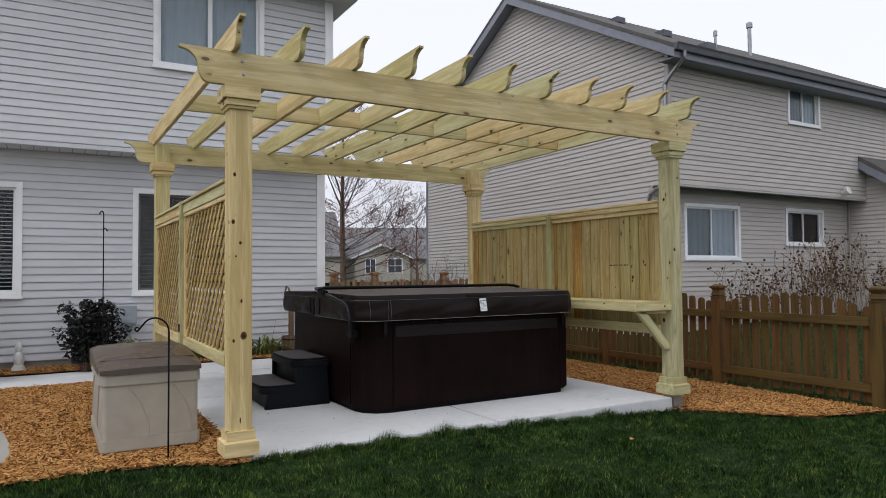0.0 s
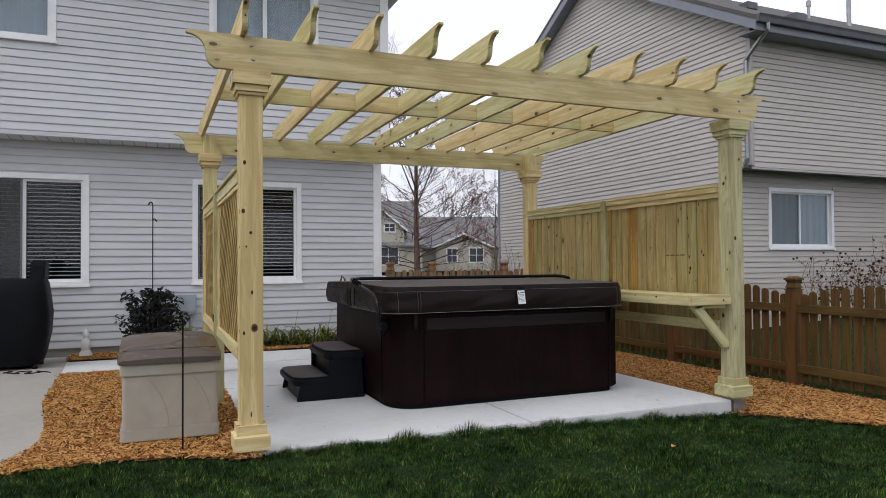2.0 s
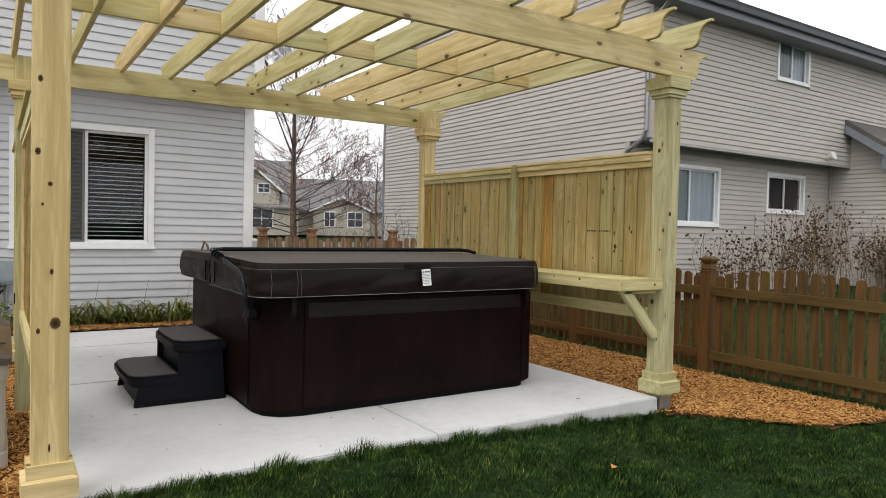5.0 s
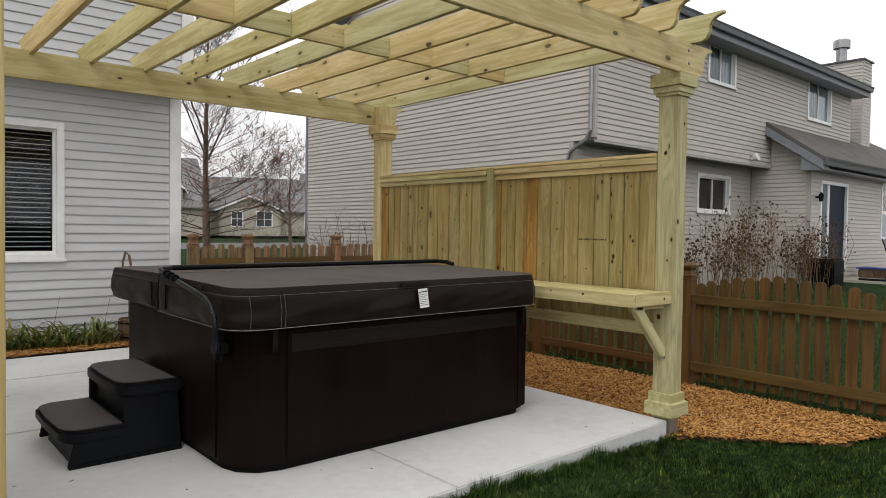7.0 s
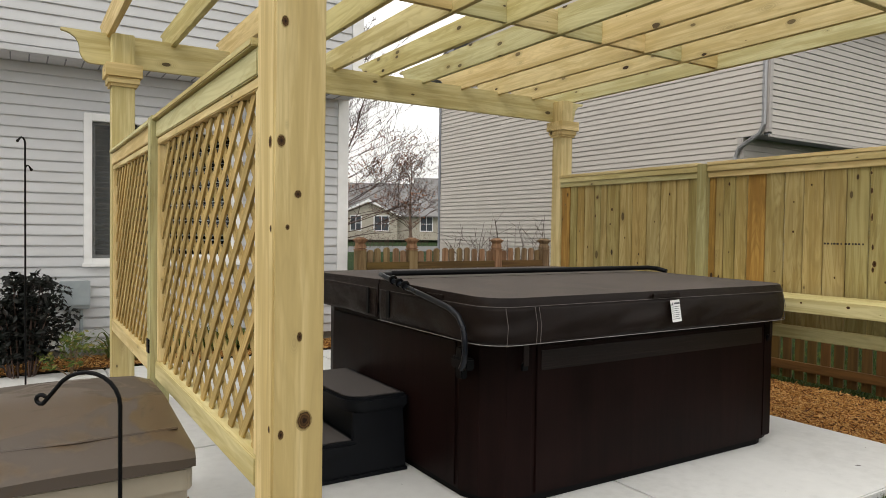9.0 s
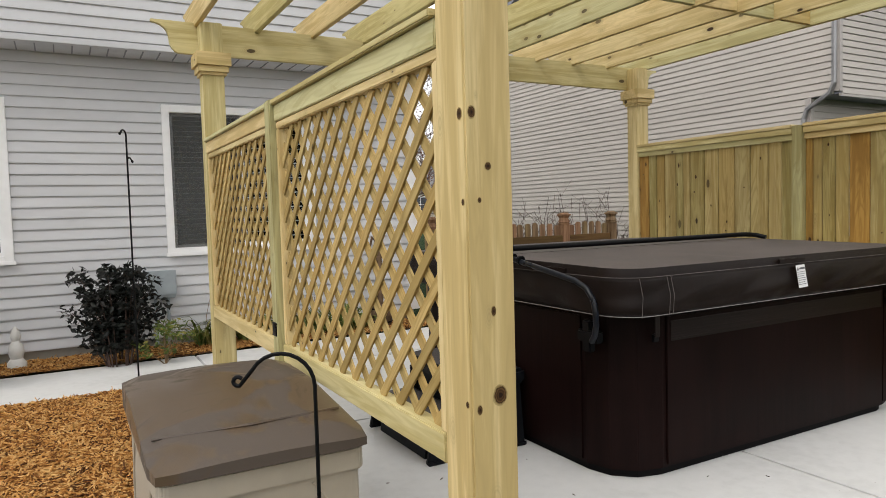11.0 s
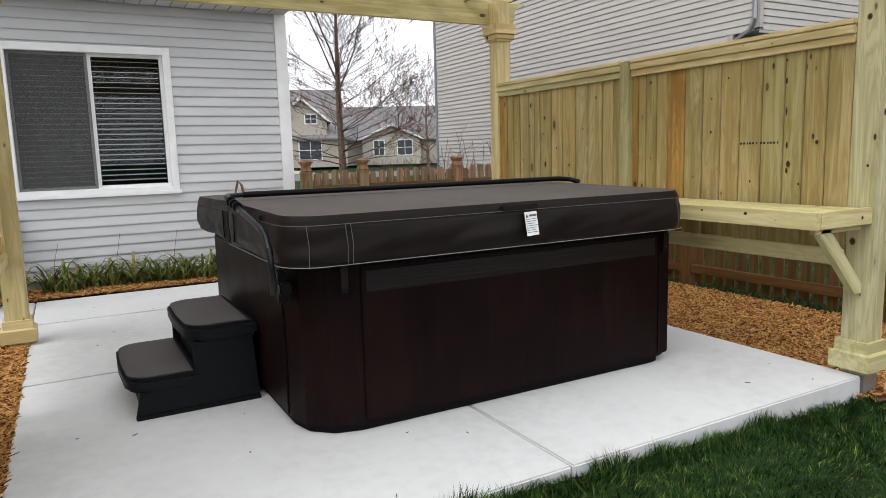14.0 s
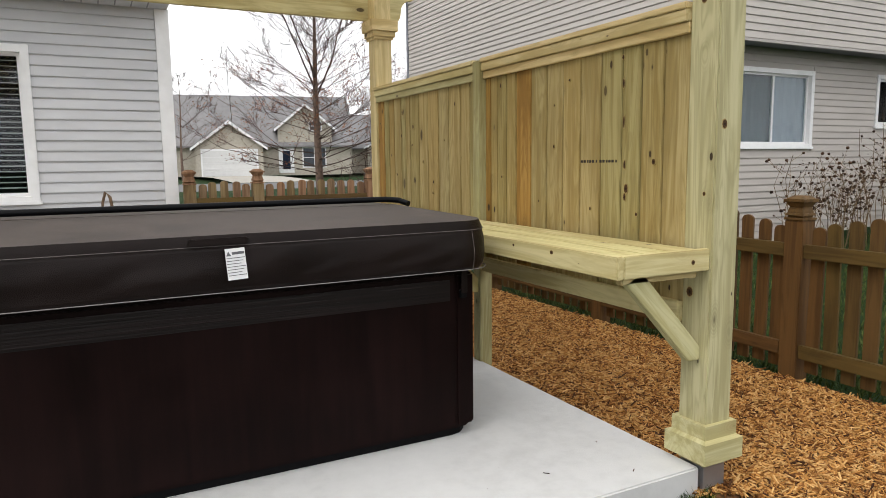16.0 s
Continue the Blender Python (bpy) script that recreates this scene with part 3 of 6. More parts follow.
def build_grass():
    """Blades in one mesh, thick where the path passes and along the slab's edge."""
    rng = np.random.default_rng(5)
    V, F = [], []

    def blade(x, y, h, lean, w):
        a, z = rng.uniform(0, 6.283), ground_z(x, y) - 0.015
        ca, sa = math.cos(a), math.sin(a)
        b = 9.0 * noise.noise(Vector((x * 3.2, y * 3.2, 21))) + rng.normal(0, 0.9)
        lx, ly = lean * math.cos(b), lean * math.sin(b)
        o = len(V)
        V.extend([(x - w * ca, y - w * sa, z), (x + w * ca, y + w * sa, z),
                  (x - 0.7 * w * ca + lx * 0.4, y - 0.7 * w * sa + ly * 0.4, z + h * 0.6), (x + 0.7 * w * ca + lx * 0.4, y + 0.7 * w * sa + ly * 0.4, z + h * 0.6),
                  (x + lx, y + ly, z + h)])
        F.extend([(o, o + 1, o + 3, o + 2), (o + 2, o + 3, o + 4)])

    for x0, x1, y0, y1, dens, w in ((-1.2, 7.3, 2.0, 5.1, 7200, 0.0026), (-2.6, 7.3, -1.2, 2.9, 1500, 0.003)):
        for _ in range(int((x1 - x0) * (y1 - y0) * dens)):
            x, y = rng.uniform(x0, x1), rng.uniform(y0, y1)
            rim = min(x - x0, y - y0, 9.0 if x1 > 7.2 else x1 - x) / 0.9
            if on_lawn(x, y) and rng.random() < rim + 0.12:
                t = 0.8 + 0.45 * noise.noise(Vector((x * 1.7, y * 1.7, 3))) + 0.5 * noise.noise(Vector((x * 7, y * 7, 9)))
                blade(x, y, rng.uniform(0.018, 0.048) * t, rng.uniform(0.008, 0.032), 0.85 * w * (0.7 + 0.5 * t))
    for _ in range(5200):
        x = rng.uniform(1.3, 5.45)
        tuft = max(0.0, 0.55 + 1.3 * noise.noise(Vector((x * 4.1, 2.0, 5.0))))
        blade(x, 4.735 - abs(rng.normal(0, 0.05)), rng.uniform(0.04, 0.10) * (0.35 + 0.8 * tuft), rng.uniform(0.015, 0.07), 0.0022)
    me = bpy.data.meshes.new("lawn_grass")
    me.from_pydata(V, [], F)
    me.materials.append(M["grass"])
    tagged(new("lawn_grass", me), "short dark green lawn grass with uneven blades", "grass", kind="stuff")
    V, F = [], []
    for _ in range(52000):
        x, y = 7.4 + 9.0 * rng.random() ** 1.4, rng.uniform(0.0, 9.4)
        blade(x, y, rng.uniform(0.03, 0.075), rng.uniform(0.02, 0.06), 0.004)
    me = bpy.data.meshes.new("yard_grass")
    me.from_pydata(V, [], F)
    me.materials.append(M["grass_olive"])
    tagged(new("yard_grass", me), "olive green grass of the yard beyond the fence", "grass", kind="stuff")


# ---- houses ----
def clad(parent, axis, plane, out, a0, a1, z0, z1, mat, openings=(), lap=0.1016, ends=None):
    """Lapped vinyl boards over a wall. axis: the wall runs along 'x' or 'y'; plane: its place; out: which way it faces; ends(z): limits for a gable."""
    n = int(round((z1 - z0) / lap))
    for i in range(n):
        zb, zt = z0 + i * lap, z0 + (i + 1) * lap
        lo, hi = ends((zb + zt) / 2) if ends else (a0, a1)
        spans = [(lo, hi)]
        for b0, b1, w0, w1 in openings:
            if zt > w0 + 0.01 and zb < w1 - 0.01:
                nxt = []
                for s0, s1 in spans:
                    if b1 <= s0 or b0 >= s1:
                        nxt.append((s0, s1))
                    else:
                        nxt += [(s, e) for s, e in ((s0, b0), (b1, s1)) if e - s > 0.01]
                spans = nxt
        for s0, s1 in spans:
            ln = round(s1 - s0, 2)
            if ln < 0.02:
                continue
            key = ("clad", axis, out, ln, mat.name, lap)
            if key not in CACHE:
                prof = [(0.0, 0.012), (0.016 * out, 0.012), (0.018 * out, 0.015), (0.0175 * out, 0.030), (0.006 * out, lap * 0.995), (0.0, lap)]
                CACHE[key] = Mesh().prism([(d, z) for d, z in prof], -ln / 2, ln / 2, axis).data("siding_board", mat)
            mid = (s0 + s1) / 2
            m = Matrix.Translation((mid, plane, zb) if axis == "x" else (plane, mid, zb))
            place(new("siding_board", CACHE[key]), parent, m)


def core(name, axis, p0, p1, a0, a1, z0, z1, mat, parent, openings=()):
    """Wall body with real openings: blocks set round them, in one mesh."""
    cuts = sorted({a0, a1, *[c for o in openings for c in o[:2]]})
    for c0, c1 in zip(cuts, cuts[1:]):
        holes = sorted((o[2], o[3]) for o in openings if o[0] < (c0 + c1) / 2 < o[1])
        z = z0
        for h0, h1 in holes + [(z1, z1)]:
            if h0 > z + 1e-4:
                lim = (c0, c1, p0, p1) if axis == "x" else (p0, p1, c0, c1)
                bar(name, *lim, z, h0, mat, parent, bevel=0)
            z = h1


def window(name, x0, x1, y, z0, z1, label, blinds="right", trim=0.075, mull=None, cols=2, sill=True):
    """Sliding window in a wall that faces -y; y is the wall's face."""
    w = thing(name, ((x0 + x1) / 2, y, z0), label, "window", kind="structure")
    T = M["white_trim"]
    yo, yi = y - 0.035, y + 0.10
    for a in ((x0, x0 + trim, z0, z1), (x1 - trim, x1, z0, z1), (x0 + trim, x1 - trim, z0, z0 + trim), (x0 + trim, x1 - trim, z1 - trim, z1)):
        bar("window_frame", a[0], a[1], yo, yi, a[2], a[3], T, w)
    ix0, ix1, iz0, iz1 = x0 + trim, x1 - trim, z0 + trim, z1 - trim
    step = (ix1 - ix0) / cols
    for i in range(cols):
        p0, p1 = ix0 + i * step, ix0 + (i + 1) * step
        yy = y + (0.012 if i % 2 == 0 else 0.035)
        s = 0.032
        sash = part("sash", Mesh().box(p0, p0 + s, yy, yy + 0.03, iz0, iz1).box(p1 - s, p1, yy, yy + 0.03, iz0, iz1)
                    .box(p0 + s, p1 - s, yy, yy + 0.03, iz0, iz0 + s).box(p0 + s, p1 - s, yy, yy + 0.03, iz1 - s, iz1), T, w)
        pane = part("pane", Mesh().box(p0 + s, p1 - s, yy + 0.012, yy + 0.018, iz0 + s, iz1 - s), M["glass"], sash)
        pane.visible_shadow = False
        if blinds == "screen" and i == 0:
            part("screen", Mesh().box(p0 + 0.004, p1 - 0.004, yy - 0.010, yy - 0.008, iz0 + 0.004, iz1 - 0.004), M["screen"], sash, "grey insect screen")
        if blinds in ("right", "both", "screen"):
            n = int((iz1 - iz0) / 0.054)
            for k in range(n):
                zc = iz0 + 0.03 + k * 0.054
                key = ("slat", round(p1 - p0, 3))
                if key not in CACHE:
                    hw = (p1 - p0) / 2 - 0.04
                    CACHE[key] = Mesh().box(-hw, hw, -0.019, 0.019, -0.0015, 0.0015, pose(0, 0, 0, 14)).data("blind_slat", M["blind"])
                place(new("blind_slat", CACHE[key]), w, Matrix.Translation(((p0 + p1) / 2, y + 0.105, zc)))
        elif blinds in ("curtain", "dim"):
            c = Mesh()
            n = 14
            # in "dim" windows this sheet's grey paints the reflection on the glass
            pts = [(p0 + (p1 - p0) * k / n, y + 0.075 + 0.01 * math.sin(k * 2.1)) for k in range(n + 1)]
            c.prism(pts + [(px, py + 0.006) for px, py in reversed(pts)], iz0, iz1)
            part("curtain", c, M["curtain_dim" if blinds == "dim" and i == 0 else "curtain"], w, "pale sheet for curtain and glass reflection")
    # added box behind the panes; its dark colour stands in for indoor shade
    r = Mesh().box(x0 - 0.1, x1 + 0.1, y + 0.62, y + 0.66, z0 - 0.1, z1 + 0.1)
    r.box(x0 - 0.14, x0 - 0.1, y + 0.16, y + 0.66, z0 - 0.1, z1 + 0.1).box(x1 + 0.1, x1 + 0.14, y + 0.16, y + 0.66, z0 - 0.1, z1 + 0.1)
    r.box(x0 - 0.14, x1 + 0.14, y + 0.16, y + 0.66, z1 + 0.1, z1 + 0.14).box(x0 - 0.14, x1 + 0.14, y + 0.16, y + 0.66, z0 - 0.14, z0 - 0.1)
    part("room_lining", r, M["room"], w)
    if sill:
        bar("window_sill", x0 - 0.015, x1 + 0.015, y - 0.055, y - 0.035, z0 - 0.008, z0 + 0.03, T, w)
    return w


HOUSE_Y, UP_Y, CORNER_X = 10.70, 10.30, 4.04
W1 = (1.165, 2.755, 1.085, 2.628)
W0 = (-1.765, -0.175, 1.085, 2.628)
U1 = (1.37, 2.94, 4.30, 5.70)
U0 = (-2.11, -0.54, 4.30, 5.70)


def build_house():
    h = thing("house", (-1.5, 14, 0), "two-storey house clad in pale grey vinyl siding with white trim", "house")
    g = M["siding_grey"]
    core("wall", "x", HOUSE_Y, HOUSE_Y + 0.16, -7, CORNER_X - 0.02, 0.27, 3.07, g, h, (W1, W0))
    core("wall", "x", UP_Y, UP_Y + 0.16, -7, CORNER_X - 0.02, 3.10, 5.8, g, h, (U1, U0))
    bar("wall", CORNER_X - 0.16, CORNER_X - 0.02, HOUSE_Y + 0.17, 20, 0.27, 3.07, g, h, bevel=0)
    bar("wall", CORNER_X - 0.16, CORNER_X - 0.02, UP_Y + 0.17, 20, 3.10, 5.8, g, h, bevel=0)
    bar("foundation", -7, CORNER_X - 0.05, HOUSE_Y + 0.03, HOUSE_Y + 0.2, -0.1, 0.265, M["concrete_old"], h)
    bar("foundation", CORNER_X - 0.2, CORNER_X - 0.05, HOUSE_Y + 0.21, 20, -0.1, 0.265, M["concrete_old"], h)
    sof = part("soffit", Mesh().box(-7, CORNER_X, UP_Y, HOUSE_Y + 0.15, 3.072, 3.098), M["soffit"], h, "grey vented soffit")
    for i in range(54):
        x = CORNER_X - 0.2 - i * 0.15
        bar("soffit_groove", x, x + 0.012, UP_Y + 0.05, HOUSE_Y - 0.03, 3.067, 3.0725, M["fascia"], sof, bevel=0)
    bar("skirt_trim", -7, CORNER_X, UP_Y - 0.028, UP_Y - 0.001, 3.07, 3.125, M["siding_grey"], h)
    for z0, z1, y in ((0.27, 3.07, HOUSE_Y), (3.125, 5.72, UP_Y)):
        part("corner_trim", Mesh().box(CORNER_X - 0.125, CORNER_X + 0.012, y - 0.028, y - 0.004, z0, z1).box(CORNER_X - 0.018, CORNER_X + 0.012, y - 0.004, y + 0.09, z0, z1), M["white_trim"], h, "white corner board", bevel=0.004)
    part("eave_soffit", Mesh().box(-7.3, CORNER_X + 0.33, UP_Y - 0.42, UP_Y + 0.05, 5.74, 5.77).box(CORNER_X - 0.02, CORNER_X + 0.33, UP_Y + 0.05, 20, 5.74, 5.77), M["soffit"], h)
    part("gutter", Mesh().prism([(UP_Y - 0.53, 5.80), (UP_Y - 0.50, 5.74), (UP_Y - 0.425, 5.74), (UP_Y - 0.425, 5.87), (UP_Y - 0.54, 5.87)], -7.3, CORNER_X + 0.36, "x"), M["white_trim"], h, "white roof gutter", bevel=0.006)
    part("roof", Mesh().prism([(UP_Y - 0.45, 5.84), (14.6, 8.6), (19.6, 5.84), (19.6, 5.775), (UP_Y - 0.42, 5.775)], -7.3, CORNER_X + 0.34, "x"), M["shingle"], h, "dark asphalt shingle roof")
    clad(h, "x", HOUSE_Y, -1, -7, CORNER_X - 0.128, 0.2345, 3.055, g, (W1, W0), lap=0.1045)
    clad(h, "x", UP_Y, -1, -7, CORNER_X - 0.128, 3.125, 5.74, g, (U1, U0), lap=0.1045)
    clad(h, "y", CORNER_X - 0.02, 1, HOUSE_Y + 0.09, 19.9, 0.2345, 3.055, g, lap=0.1045)
    window("window_1", *W1[:2], HOUSE_Y, *W1[2:], "white vinyl sliding window with half-open white blinds", "screen")
    window("window_2", *W0[:2], HOUSE_Y, *W0[2:], "white vinyl sliding window with half-open white blinds", "screen")
    window("window_3", *U1[:2], UP_Y, *U1[2:], "white upstairs sliding window with pale curtains", "curtain")
    window("window_4", *U0[:2], UP_Y, *U0[2:], "white upstairs sliding window with pale curtains", "curtain")


NX, NY, NY2 = 10.93, 9.55, 10.02
NB = 19.7
PEAK_Y, PEAK_Z, EAVE_Z = 14.65, 8.72, 5.95
NL = [(11.86, 13.71, 1.60, 2.83), (15.40, 16.96, 1.95, 2.86)]
NU = [(14.87, 16.14, 4.75, 5.66), (20.17, 21.83, 4.55, 5.82)]
EX, EY = 18.06, 8.6
ED = (18.66, 20.46, 0.60, 2.81)
EW = [(23.08, 24.13, 1.35, 2.985), (24.15, 25.20, 1.35, 2.985), (25.22, 26.28, 1.35, 2.985)]


def build_neighbour():
    h = thing("house", (17, 14.6, 0), "two-storey neighbouring house clad in taupe vinyl siding", "house")
    g, tr = M["siding_beige"], M["beige_trim"]
    core("wall", "x", NY, NY + 0.15, NX + 0.02, 23.4, 3.16, 5.93, g, h, NU)
    core("wall", "x", NY2, NY2 + 0.15, NX + 0.02, EX, 0.0, 3.13, g, h, NL)
    slope = (PEAK_Z - EAVE_Z) / (PEAK_Y - NY)
    part("gable_wall", Mesh().prism([(NY, 3.16), (NB, 3.16), (NB, EAVE_Z), (PEAK_Y, PEAK_Z - 0.05), (NY, EAVE_Z)], NX + 0.02, NX + 0.16, "x"), g, h)
    bar("wall", NX + 0.02, NX + 0.16, NY2 + 0.16, NB, 0.0, 3.16, g, h, bevel=0)
    bar("wall", 23.25, 23.4, NY + 0.16, NB, 0, 5.93, g, h, bevel=0)
    bar("soffit", NX + 0.02, EX, NY, NY2 + 0.14, 3.132, 3.158, M["fascia"], h, bevel=0)
    bar("skirt_trim", NX, EX - 0.02, NY - 0.03, NY - 0.002, 3.09, 3.13, tr, h)
    part("corner_trim", Mesh().box(NX - 0.012, NX + 0.07, NY - 0.026, NY - 0.002, 3.17, 5.9).box(NX - 0.012, NX + 0.018, NY - 0.002, NY + 0.08, 3.17, 5.9), tr, h, bevel=0.003)
    part("corner_trim", Mesh().box(NX - 0.012, NX + 0.07, NY2 - 0.026, NY2 - 0.002, 0, 3.13).box(NX - 0.012, NX + 0.018, NY2 - 0.002, NY2 + 0.08, 0, 3.13), tr, h, bevel=0.003)
    bar("corner_trim", NX - 0.012, NX + 0.018, NB - 0.08, NB + 0.02, 0, EAVE_Z, M["fascia"], h)
    # main roof, with rake boards on the gable
    o, e = 0.30, 0.42
    zl = EAVE_Z + 0.10
    for side in (-1, 1):
        y_e = NY - e if side < 0 else NB + e
        z_e = zl - slope * e
        roof = [(y_e, z_e), (PEAK_Y, PEAK_Z + 0.10), (PEAK_Y, PEAK_Z + 0.02), (y_e, z_e - 0.08)]
        part("roof", Mesh().prism(roof, NX - o, 23.65, "x"), M["shingle"], h, "dark asphalt shingle roof")
        rake = [(y_e, z_e - 0.085), (PEAK_Y, PEAK_Z + 0.015), (PEAK_Y, PEAK_Z - 0.19), (y_e, z_e - 0.27)]
        part("rake_board", Mesh().prism(rake, NX - o + 0.01, NX - o + 0.035, "x"), M["fascia"], h, "slate blue rake board")
        rs = [(y_e, z_e - 0.25), (PEAK_Y, PEAK_Z - 0.16), (PEAK_Y, PEAK_Z - 0.18), (y_e, z_e - 0.27)]
        part("rake_soffit", Mesh().prism(rs, NX - o + 0.036, NX + 0.0, "x"), M["fascia"], h)
    z_e = zl - slope * e
    bar("eave_soffit", NX - o + 0.04, 23.63, NY - e + 0.02, NY - 0.002, z_e - 0.27, z_e - 0.25, M["fascia"], h, bevel=0)
    part("gutter", Mesh().prism([(NY - e - 0.10, z_e - 0.05), (NY - e - 0.08, z_e - 0.14), (NY - e, z_e - 0.14), (NY - e, z_e), (NY - e - 0.12, z_e)], NX - o, 23.65, "x"), M["gutter"], h, "dark roof gutter", bevel=0.006)
    bar("fascia_board", NX - o + 0.04, 23.63, NY - e + 0.002, NY - e + 0.02, z_e - 0.27, z_e - 0.085, M["fascia"], h)
    part("downspout", Mesh().tube([(NX - 0.05, NY - e - 0.05, z_e - 0.12), (NX - 0.04, NY - e - 0.04, z_e - 0.24), (NX - 0.03, NY - 0.10, z_e - 0.52), (NX - 0.05, NY + 0.05, z_e - 0.68), (NX - 0.05, NY + 0.05, 3.3), (NX - 0.05, NY + 0.12, 3.15), (NX - 0.05, NY2 + 0.02, 2.95), (NX - 0.05, NY2 + 0.08, 2.8), (NX - 0.05, NY2 + 0.08, 0.1)], 0.04, 6), M["steel_pipe"], h, "grey downspout with an elbow")
    # roof vents
    for x, y, r, ht in ((15.6, 12.0, 0.035, 0.30), (17.05, 12.0, 0.055, 0.78)):
        zz = EAVE_Z + 0.1 + slope * (y - NY)
        part("vent_pipe", Mesh().lathe([(r, zz - 0.1), (r, zz + ht), (r * 1.6, zz + ht), (r * 1.6, zz + ht + 0.12), (r * 0.8, zz + ht + 0.16)], 10, (x, y)), M["steel_pipe"], h, "grey roof vent pipe")
    for i, y in enumerate((9.9, 11.2, 12.8)):
        bar("roof_vent", 12.6 + 0.1 * i, 12.9 + 0.1 * i, y, y + 0.28, EAVE_Z + 0.12 + slope * (y - NY), EAVE_Z + 0.27 + slope * (y - NY), M["gutter"], h)
    # chimney chase
    part("chimney", Mesh().box(24.97, 25.77, 9.76, 11.0, 0, 7.0), g, h, "siding-clad chimney chase")
    part("chimney_cap", Mesh().box(24.91, 25.83, 9.70, 11.06, 7.0, 7.05), M["gutter"], h, bevel=0.01)
    part("flue", Mesh().lathe([(0.16, 7.05), (0.16, 7.55), (0.25, 7.56), (0.25, 7.80), (0.2, 7.84)], 12, (25.4, 10.54)), M["steel_pipe"], h)
    # extension
    core("wall", "x", EY, EY + 0.15, EX + 0.02, 28.0, 0.0, 3.22, g, h, [ED, *EW])
    part("extension_wall", Mesh().prism([(EY + 0.16, 0), (NY2, 0), (NY2, 4.05), (NY, 4.05), (EY + 0.16, 3.25)], EX + 0.02, EX + 0.16, "x"), g, h)
    part("corner_trim", Mesh().box(EX - 0.012, EX + 0.07, EY - 0.026, EY - 0.002, 0, 3.2).box(EX - 0.012, EX + 0.018, EY - 0.002, EY + 0.08, 0, 3.2), tr, h, bevel=0.003)
    bar("corner_trim", EX - 0.05, EX - 0.005, NY2 - 0.07, NY2 - 0.03, 0, 3.12, tr, h)
    part("extension_roof", Mesh().prism([(EY - 0.38, 3.20), (EY - 0.38, 3.30), (NY - 0.02, 4.22), (NY - 0.02, 4.10)], EX - 0.32, 28.4, "x"), M["shingle"], h, "dark shingle lean-to roof")
    part("extension_roof", Mesh().prism([(NY + 0.0, 4.10), (NY, 4.22), (11.2, 5.15), (13.0, 4.1)], 23.45, 28.4, "x"), M["shingle"], h, "dark shingle roof")
    part("rake_board", Mesh().prism([(EY - 0.40, 3.19), (NY - 0.02, 4.095), (NY - 0.02, 3.90), (EY - 0.40, 2.99)], EX - 0.34, EX - 0.31, "x"), M["fascia"], h)
    part("eave_return", Mesh().prism([(EY - 0.40, 2.99), (EY + 0.1, 2.99), (EY + 0.1, 3.38), (EY - 0.40, 3.18)], EX - 0.30, EX - 0.01, "x"), M["fascia"], h)
    bar("eave_soffit", EX, 28.3, EY - 0.36, EY - 0.002, 3.0, 3.03, M["fascia"], h, bevel=0)
    part("gutter", Mesh().prism([(EY - 0.50, 3.17), (EY - 0.48, 3.08), (EY - 0.39, 3.08), (EY - 0.39, 3.22), (EY - 0.52, 3.22)], EX - 0.34, 28.4, "x"), M["gutter"], h, bevel=0.006)
    part("downspout", Mesh().tube([(28.2, EY - 0.45, 3.1), (28.1, EY - 0.3, 2.85), (27.95, EY - 0.06, 2.7), (27.95, EY - 0.06, 0.2)], 0.05, 6), M["gutter"], h)
    # floodlight under the overhang and lamp beside the door
    part("floodlight", Mesh().lathe([(0.05, -0.05), (0.06, 0.0), (0.10, 0.10), (0.095, 0.13)], 12), M["ceramic"], h, m=Matrix.Translation((17.0, NY - 0.06, 3.26)) @ pose(0, 0, 0, 70))
    part("wall_lamp", Mesh().lathe([(0.02, 2.28), (0.05, 2.30), (0.06, 2.44), (0.02, 2.5)], 8, (18.36, EY - 0.14)).box(18.34, 18.38, EY - 0.12, EY - 0.02, 2.36, 2.41), M["black_metal"], h)
    clad(h, "x", NY, -1, NX + 0.072, 23.38, 3.125, 5.74, g, NU, lap=0.1048)
    clad(h, "x", NY2, -1, NX + 0.072, EX - 0.02, -0.0223, 3.12, g, NL, lap=0.1047)
    lim = lambda z: (NY + 0.085, NB - 0.085) if z < EAVE_Z else (NY + (z - EAVE_Z) / slope + 0.02, NB - (z - EAVE_Z) / slope - 0.02)
    clad(h, "y", NX + 0.02, -1, 0, 0, 3.125, 8.57, g, ends=lim, lap=0.1048)
    clad(h, "y", NX + 0.02, -1, NY2 + 0.085, NB - 0.085, -0.0223, 3.12, g, lap=0.1047)
    clad(h, "x", EY, -1, EX + 0.072, 27.98, 0.0, 3.0, g, [ED, *EW], lap=0.1048)
    lim2 = lambda z: (EY + 0.085, NY2 - 0.02) if z < 3.2 else (EY + 0.085 + (z - 3.2) * 1.25, NY - 0.01)
    clad(h, "y", EX + 0.02, -1, 0, 0, 0.0, 3.9, g, ends=lim2, lap=0.1048)
    clad(h, "y", 24.97, -1, 9.78, 10.98, 4.2, 7.0, g, lap=0.1048)
    clad(h, "x", 9.76, -1, 24.99, 25.75, 4.2, 7.0, g, lap=0.1048)
    lab = "white sliding window in the neighbouring house"
    window("window_5", *NL[0][:2], NY2, *NL[0][2:], lab, "dim")
    window("window_6", *NL[1][:2], NY2, *NL[1][2:], lab, "none")
    window("window_7", *NU[0][:2], NY, *NU[0][2:], lab, "dim")
    window("window_8", *NU[1][:2], NY, *NU[1][2:], lab, "dim")
